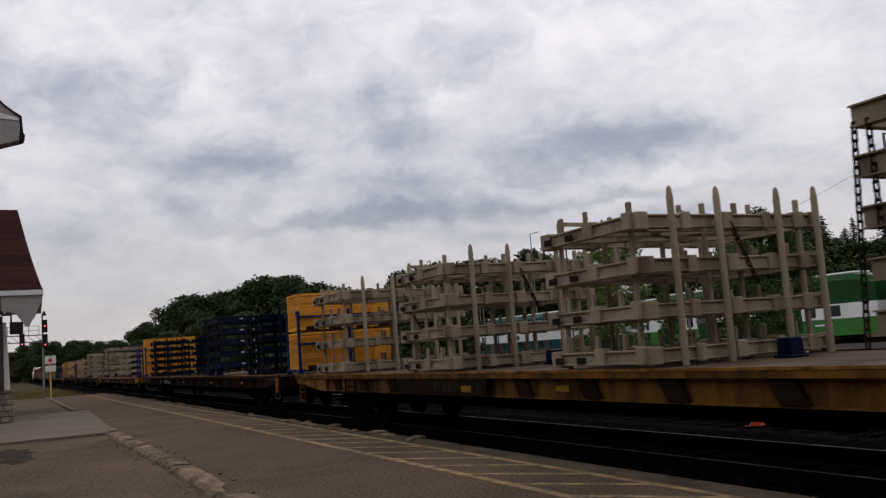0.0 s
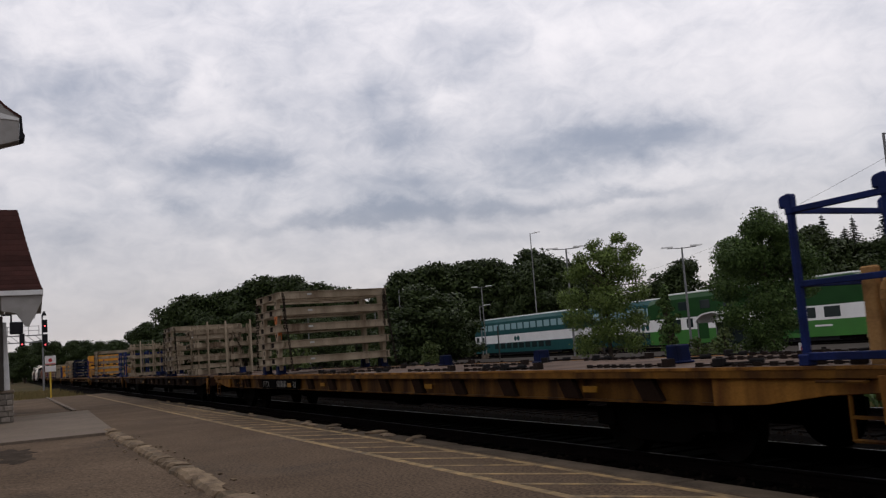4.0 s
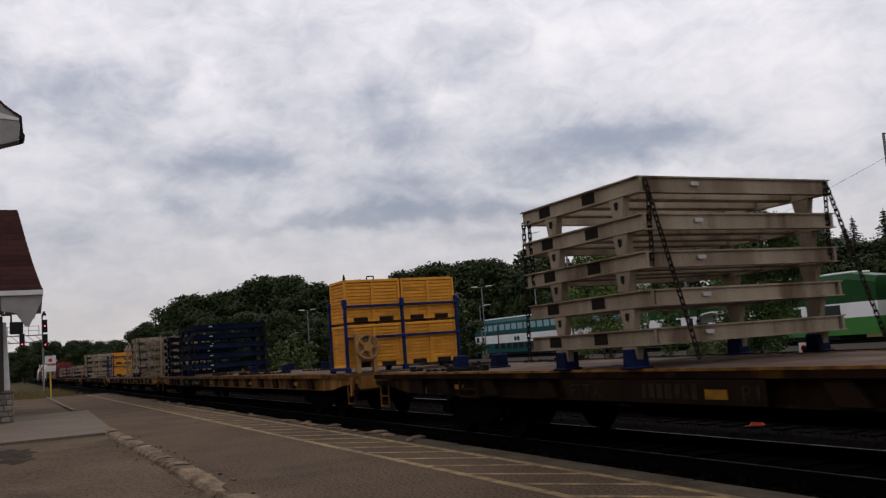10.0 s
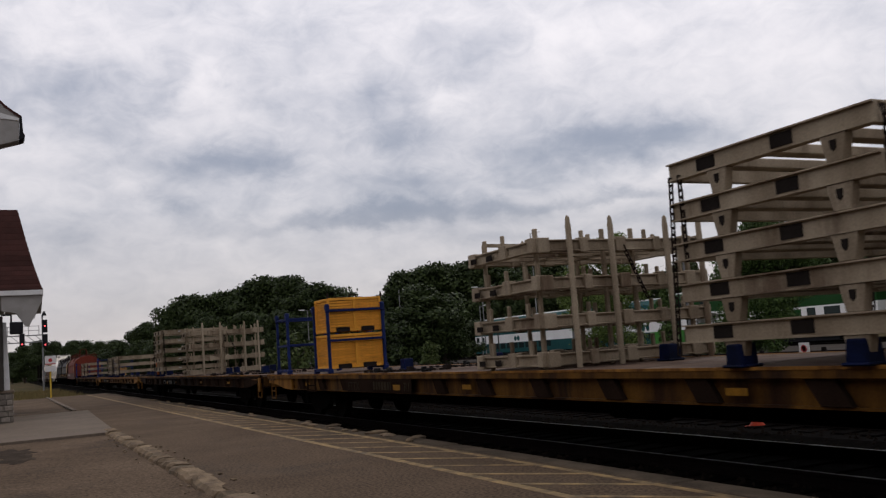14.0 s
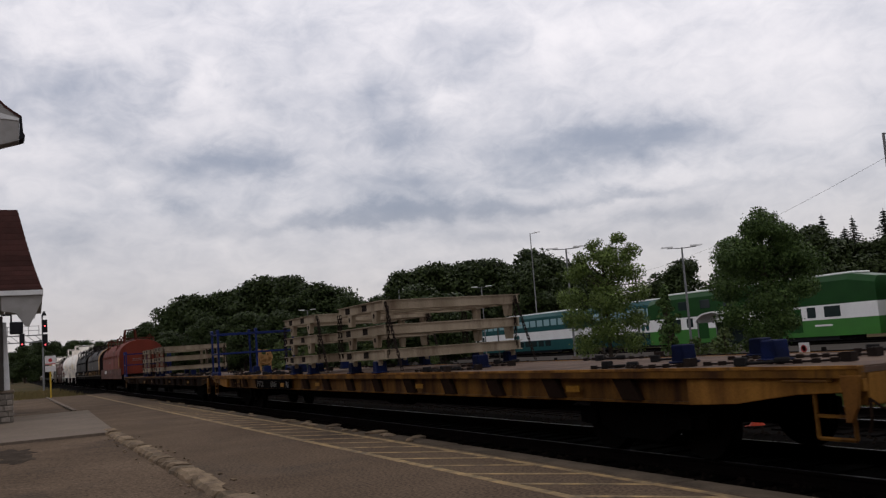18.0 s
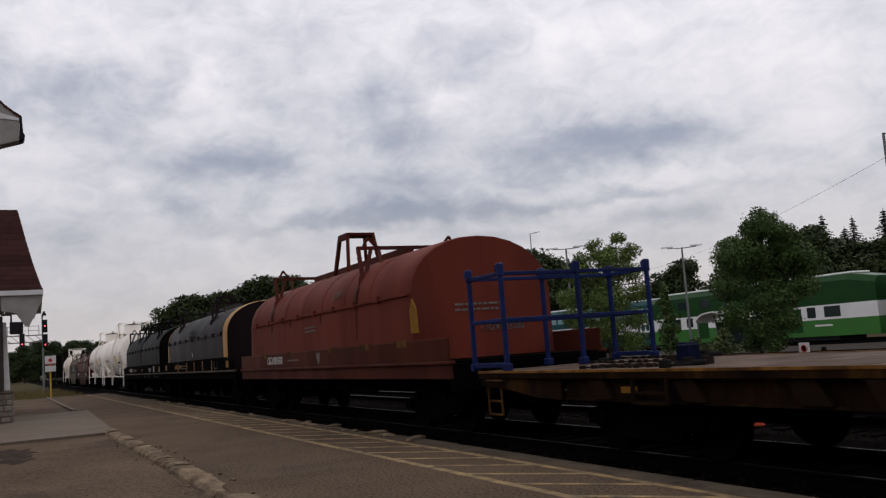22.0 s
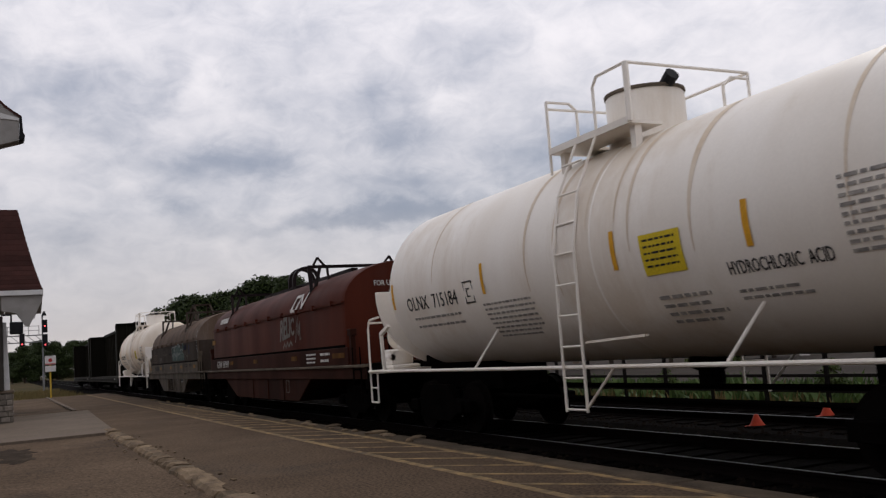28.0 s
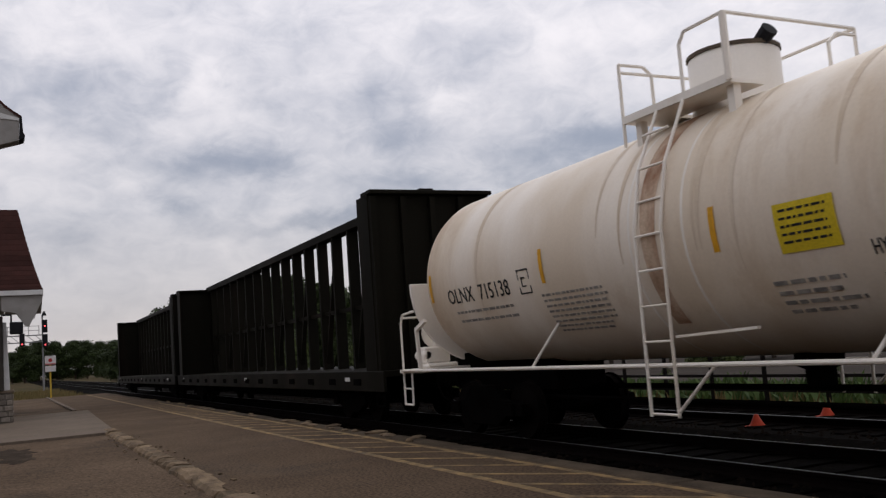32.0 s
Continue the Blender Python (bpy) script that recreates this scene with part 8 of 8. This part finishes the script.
    c_ = ride(make_coil_car(BLACKHOOD, 6.95, "black two-part coil car with round lifting bows", split=True, lifts=((-6.26, -1.6), (1.04, 5.67)), bow_at=-0.25), -316.2)
    mark(c_, letters("383973", 0.24, WHITE_LETTER, 1.25), -4.39, 1.35, "white car number")
    mark(c_, lines_of_bars(0.5, 1, 0.12, GREY_LETTER, 1.8, 23), -5.06, 1.38, "faded unreadable lettering")
    mark(c_, lines_of_bars(0.95, 2, 0.06, GREY_LETTER, 1.9, 24), -3.1, 1.47)
    for x in (-2.04, 0.59):
        mark(c_, Shape().box(0, 0.42, -0.004, 0.004, 0, 0.1).mesh("reflector", REFLECT), x, 1.38, "small orange reflective strip")
    mark(c_, Shape().box(0, 0.02, -0.004, 0.004, 0, 0.28).box(0.16, 0.18, -0.004, 0.004, 0.08, 0.28).box(0.32, 0.34, -0.004, 0.004, 0, 0.28).box(0, 0.34, -0.004, 0.004, 0, 0.02).box(0, 0.34, -0.004, 0.004, 0.06, 0.08).box(0, 0.34, -0.004, 0.004, 0.26, 0.28).mesh("stencil_frame", WHITE_LETTER), 5.1, 1.3, "white stencil frame")
    mark(c_, lines_of_bars(0.5, 3, 0.035, WHITE_LETTER, 1.9, 25), 3.75, 1.46)
    mark(c_, Shape().box(0, 0.34, -0.004, 0.004, 0, 0.11).mesh("reflector", REFLECT), 3.4, 1.38, "small orange reflective strip")
    mark(c_, Shape().box(0, 0.42, -0.004, 0.004, 0, 0.24).mesh("reflector", REFLECT), 6.9, 1.3, "orange-yellow reflective plate")
    mark(c_, lines_of_bars(0.22, 2, 0.03, WORN_LETTER, 1.7, 26), 4.65, 1.42)
    mark(c_, lines_of_bars(0.2, 1, 0.04, WORN_LETTER, 1.7, 27), 6.4, 1.54)
    mark(c_, lines_of_bars(0.22, 1, 0.05, GREY_LETTER, 1.7, 28), 5.55, 1.53)
    mark(c_, Shape().box(0, 0.22, -0.004, 0.004, 0, 0.07).mesh("plate", FADED_MARK), 0.6, 1.4, "faded plate")
    for x in (-1.32, 1.66, 3.2, 5.4, 6.3):
        part("small_plate", Shape().box(-0.05, 0.05, -0.004, 0.004, 0, 0.09).mesh("small_plate", WORN_LETTER), c_, "small pale plate", pose(x, -1.486, 1.04))
    part("spray_line", scrawl(loops(rng, 4, 0.75, 0.3), GRIMEGREY, 0.016), c_, "faded sprayed scrawl", pose(1.0, -1.475, 1.72))
    part("spray_line", scrawl(loops(rng, 5, 0.95, 0.26), GRIMEGREY, 0.016), c_, "faded sprayed scrawl", pose(2.0, -1.475, 1.76))
    part("small_print", lines_of_bars(0.5, 1, 0.09, WORN_LETTER, 1.6, 30, 0.02), c_, "white lettering, unreadable", pose(6.958, -0.75, 1.7, 0, 0, 90))
    part("small_print", lines_of_bars(0.55, 1, 0.09, WORN_LETTER, 1.6, 31, 0.02), c_, "white lettering, unreadable", pose(6.958, -0.1, 1.7, 0, 0, 90))
    part("spray_line", drape(scrawl([(0, 0.12), (0.3, 0.3), (0.42, 0.06), (0.6, 0.45), (0.95, 0.66), (0.62, 0.3), (0.55, 0.0)], GRAFFITI_GREY, 0.012), 3.1, 2.62), c_, "pale scratch marks")
    part("round_mark", Shape().lathe([(0.24, 0), (0.25, 0.012), (0.27, 0.012), (0.28, 0)], 28, "x", (6.955, 0.4, 1.95)).mesh("round_mark", DARK_BROWN), c_, "scraped round mark on the hood end")
    part("round_mark", Shape().lathe([(0.11, 0), (0.10, 0.010), (0.06, 0.010), (0.055, 0.0)], 20, "x", (6.955, 0.4, 1.95)).mesh("round_mark", TAN), c_, "rubbed ochre ring")

    ride(make_tank_car("715140", False), -331.65)
    ride(make_tank_car("715184", False), -346.35)

    d = ride(make_coil_car(BROWNHOOD, 7.0, "brown-red coil car with deep trough side", belly=BROWN_SHADE, lifts=((-4.5, 4.09),), bow_at=-0.5, zs=2.58, zt=3.46, trim=0.1), -361.65)
    mark(d, letters("GTW 187997", 0.32, WHITE_LETTER), -6.12, 1.32, "white car number")
    logo = Shape()
    for p, q in (((0.66, 0.36), (0.3, 0.36)), ((0.3, 0.36), (0.0, 0.0)), ((0.0, 0.0), (0.4, 0.0)), ((0.4, 0.0), (0.72, 0.4)), ((0.72, 0.4), (0.9, 0.04)), ((0.9, 0.04), (1.2, 0.4))):
        logo.bar((p[0], 0, p[1]), (q[0], 0, q[1]), 0.008, 0.085)
    part("logo", drape(logo.mesh("logo", WHITE_LETTER), 2.93, 2.62, 2.58), d, "white bent-line railway mark")
    part("small_print", drape(lines_of_bars(1.15, 1, 0.17, WHITE_LETTER, 1.8, 33, 0.02), -5.63, 2.76, 2.58), d, "white painted web address")
    word = letters("RELIC", 0.66, GRAFFITI_GREY, 0.80, 0.018)
    for v in word.vertices:             # sprayed letters swell and lean
        v.co.x += 0.22 * v.co.z + 0.04 * math.sin(5 * v.co.z + 2 * v.co.x)
        v.co.z = v.co.z * (1.0 + 0.16 * math.sin(3.1 * v.co.x)) + 0.10 * v.co.x
    part("spray_lettering", word, d, "grey sprayed lettering", pose(1.82, -1.475, 1.93))
    part("spray_line", scrawl([(0.0, 0.0), (0.12, 0.12), (0.25, 0.02), (0.4, 0.14), (0.52, 0.03), (0.7, 0.15), (0.82, 0.05)], GRAFFITI_GREY, 0.035), d, "grey sprayed underline", pose(2.15, -1.475, 1.74))
    part("spray_line", scrawl([(0.0, 0.0), (0.1, 0.3), (0.14, 0.6), (0.2, 0.2), (0.28, 0.66), (0.3, 0.15), (0.42, 0.5), (0.38, 0.05), (0.5, 0.1)], GRAFFITI_GREY, 0.026), d, "grey sprayed leaf mark", pose(3.28, -1.475, 1.85))
    for x, w in ((-4.2, 0.5), (-1.0, 0.5), (2.9, 0.5), (6.1, 0.8)):
        mark(d, Shape().box(0, w, -0.004, 0.004, 0, 0.11).mesh("reflector", MUSTARD), x, 1.4, "dull yellow reflective strip")
    mark(d, Shape().box(0, 0.42, -0.004, 0.004, 0, 0.15).mesh("reflector", REFLECT), -6.9, 2.12, "yellow reflective plate")
    mark(d, lines_of_bars(0.85, 3, 0.05, WHITE_LETTER, 1.8, 35), 4.2, 1.5)
    mark(d, lines_of_bars(0.75, 2, 0.075, WHITE_LETTER, 1.9, 36), 5.25, 1.48)
    mark(d, Shape().box(0, 0.02, -0.004, 0.004, 0, 0.32).box(0.26, 0.28, -0.004, 0.004, 0, 0.32).box(0, 0.28, -0.004, 0.004, 0, 0.02).box(0, 0.28, -0.004, 0.004, 0.3, 0.32).mesh("stencil_frame", GREY_LETTER), 2.05, 0.6, "white stencil frame").location.y = -1.43
    part("lettering", letters("FOR USE ON GTW", 0.17, WHITE_LETTER, 0.8), d, "white stencilled lettering", pose(6.912, -0.75, 2.9, 0, 0, 90))
    part("small_print", lines_of_bars(0.9, 1, 0.11, WHITE_LETTER, 1.9, 38), d, "white lettering, unreadable", pose(6.912, -0.4, 2.68, 0, 0, 90))

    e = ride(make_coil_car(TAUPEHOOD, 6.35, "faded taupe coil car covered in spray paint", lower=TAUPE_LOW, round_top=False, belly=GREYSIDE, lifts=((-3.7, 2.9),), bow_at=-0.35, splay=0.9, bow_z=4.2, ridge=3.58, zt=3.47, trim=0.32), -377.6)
    mark(e, letters("CN 187057", 0.29, BLACK_LETTER, 1.0, 0.006), -4.95, 1.34, "black car number")
    for k in range(8):                  # fat rounded sprayed letters with a pale outline
        x, w, tall = 0.22 + 0.365 * k, 0.40, (0.62, 0.60, 0.66, 0.64, 0.70, 0.62, 0.46, 0.30)[k]
        arch = [(x + w / 2 - w / 2 * math.cos(math.pi * i / 10), tall - 0.18 + 0.18 * math.sin(math.pi * i / 10)) for i in range(11)]
        part("spray_fill", Shape().prism([(x, 0.0)] + arch + [(x + w, 0.0)], -0.003, 0.003 + 0.0004 * k, "y").mesh("spray_fill", GRAFFITI_GREEN), e, "dark green sprayed letter", pose(0, -1.475, 1.72))
        part("spray_line", scrawl([(x + 0.02, 0.12 if k else 0.0)] + arch, GRAFFITI_PALE, 0.016), e, "pale outline of a sprayed letter", pose(0, -1.487, 1.72))
        if k < 6:
            low_arch = [(x + 0.24 + 0.15 * math.cos(math.pi * (1 - i / 8)), 0.13 + (0.12 + 0.05 * (k % 2)) * math.sin(math.pi * i / 8)) for i in range(9)]
            part("spray_line", scrawl(low_arch + [(x + 0.42, 0.02)], GRAFFITI_PALE, 0.013), e, "pale outline of a sprayed letter", pose(0, -1.487, 1.74))
    part("spray_fill", Shape().lathe([(0.15, -0.003), (0.15, 0.003)], 16, "y").mesh("spray_fill", GRAFFITI_GREEN), e, "small round sprayed face", pose(2.95, -1.475, 2.26))
    part("spray_line", scrawl([(0.15 * math.cos(i / 2.5), 0.15 * math.sin(i / 2.5)) for i in range(17)], GRAFFITI_PALE, 0.012), e, "", pose(2.95, -1.487, 2.26))
    for k in range(2):
        part("spray_line", scrawl(zigzag(rng, 12, 0.95, 0.42), GRAFFITI_GREY, 0.012), e, "white hasty spray letters", pose(3.17 + 0.03 * k, -1.475, 1.72))
    part("chalk_lettering", letters("JFBM", 0.3, GRAFFITI_GREY, 0.95), e, "pale chalk letters", pose(-3.54, -1.47, 1.74))
    part("lettering", letters("Through", 0.2, BLACK_LETTER, 1.1), e, "faded black lettering", pose(-0.98, -1.47, 2.0))
    part("spray_line", scrawl(loops(rng, 6, 1.3, 0.22), GREYSIDE, 0.012), e, "faded grey scrawl", pose(-2.5, -1.47, 2.0))
    mark(e, lines_of_bars(1.7, 4, 0.05, TAUPEHOOD, 2.0, 41, 0.1), -5.9, 2.05, "faded painted lines")
    blue_mark = Shape().box(0.05, 0.12, -0.003, 0.003, 0, 0.34).box(0, 0.17, -0.003, 0.003, 0, 0.06).box(0, 0.17, -0.003, 0.003, 0.28, 0.34)
    part("spray_fill", blue_mark.mesh("spray_fill", BLUE), e, "blue sprayed stroke", pose(4.2, -1.47, 1.96))
    part("paint_patch", Shape().box(0, 0.24, -0.003, 0.003, 0, 0.18).box(0.32, 0.58, -0.003, 0.003, 0.0, 0.2).mesh("paint_patch", NAVY), e, "dark painted-out patch", pose(3.12, -1.468, 2.13))
    part("spray_line", drape(scrawl([(0.0, 0.0), (0.5, 0.03), (1.1, 0.05)], GREYSIDE, 0.015), 2.5, 2.9), e, "faded pale streak on the hood")
    wave = [(0.07 * math.sin(1.25 * i) + 0.03 * math.sin(0.37 * i) + 0.008 * i, 0.62 - 0.022 * i + 0.035 * math.cos(1.25 * i)) for i in range(30)]
    part("spray_line", scrawl(wave, GRAFFITI_PALE, 0.010), e, "white looping scrawl on the hood end", pose(5.98, -1.47, 1.78))
    part("spray_line", drape(scrawl([(0.09 * math.cos(i / 2.2), 0.16 + 0.11 * math.sin(i / 2.2)) for i in range(16)] + [(0.02, 0.0)], GRAFFITI_PALE, 0.010), 6.0, 2.5), e, "white looping scrawl on the hood end")
    part("spray_lettering", letters("APEL", 0.62, GRIME_SHADE, 0.9, 0.03), e, "black sprayed lettering on the trough", pose(-1.4, -1.43, 0.5))
    part("spray_fill", letters("APEL", 0.62, BELLYTAN, 0.9, -0.004), e, "brown fill of the sprayed letters", pose(-1.4, -1.436, 0.5))
    part("spray_line", scrawl([(0.0, 0.42), (0.1, 0.36), (0.16, 0.3), (0.25, 0.34), (0.36, 0.12), (0.55, 0.0)], GRIME_SHADE, 0.022), e, "black sprayed tail", pose(0.3, -1.43, 0.42))
    part("spray_line", scrawl(zigzag(rng, 9, 0.7, 0.22), GRIME_SHADE, 0.014), e, "black scrawl on the trough", pose(1.57, -1.43, 0.47))
    part("spray_line", scrawl(zigzag(rng, 7, 0.35, 0.4), TAG, 0.008), e, "pale scratches on the trough", pose(0.9, -1.43, 0.68))
    for x, w in ((-6.45, 0.32), (-3.25, 0.4), (-0.34, 0.44), (2.32, 0.47), (5.3, 0.4)):
        mark(e, Shape().box(0, w, -0.004, 0.004, 0, 0.13).mesh("reflector", REFLECT), x, 1.38, "yellow reflective plate")
    for x, n, k in ((-2.7, 3, 2), (0.5, 1, 43), (3.3, 2, 44), (4.4, 2, 45)):
        mark(e, lines_of_bars(0.8, n, 0.04, BLACK_LETTER, 1.8, k), x, 1.52, "small unreadable lettering")
    part("stencil_panel", Shape().box(0, 0.46, -0.004, 0.004, 0, 0.27).mesh("stencil_panel", BLACK_LETTER), e, "black stencil panel", pose(1.93, -1.43, 0.85))
    part("stencil_frame", Shape().box(-0.02, 0.48, -0.004, 0.004, -0.02, 0.0).box(-0.02, 0.48, -0.004, 0.004, 0.27, 0.29).box(-0.02, 0.0, -0.004, 0.004, 0, 0.27).box(0.46, 0.48, -0.004, 0.004, 0, 0.27).mesh("stencil_frame", TAG), e, "pale border of the stencil", pose(1.93, -1.43, 0.85))

    ride(make_tank_car("715138", True), -392.8)
    first = ride(make_centerbeam(), -412.8)
    ride(copy_thing(first, Matrix.Identity(4)), -437.2)


make_flat_consist()
make_rear_consist()


def motions():
    for entry in TRAIN:
        ob, s, z, turn, y = entry
        walk(ob, [(t, pose(s + SPEED * t, y, z, 0, 0, turn)) for t in (0.0, 8.0, 16.0, 24.0, 32.0)])


motions()
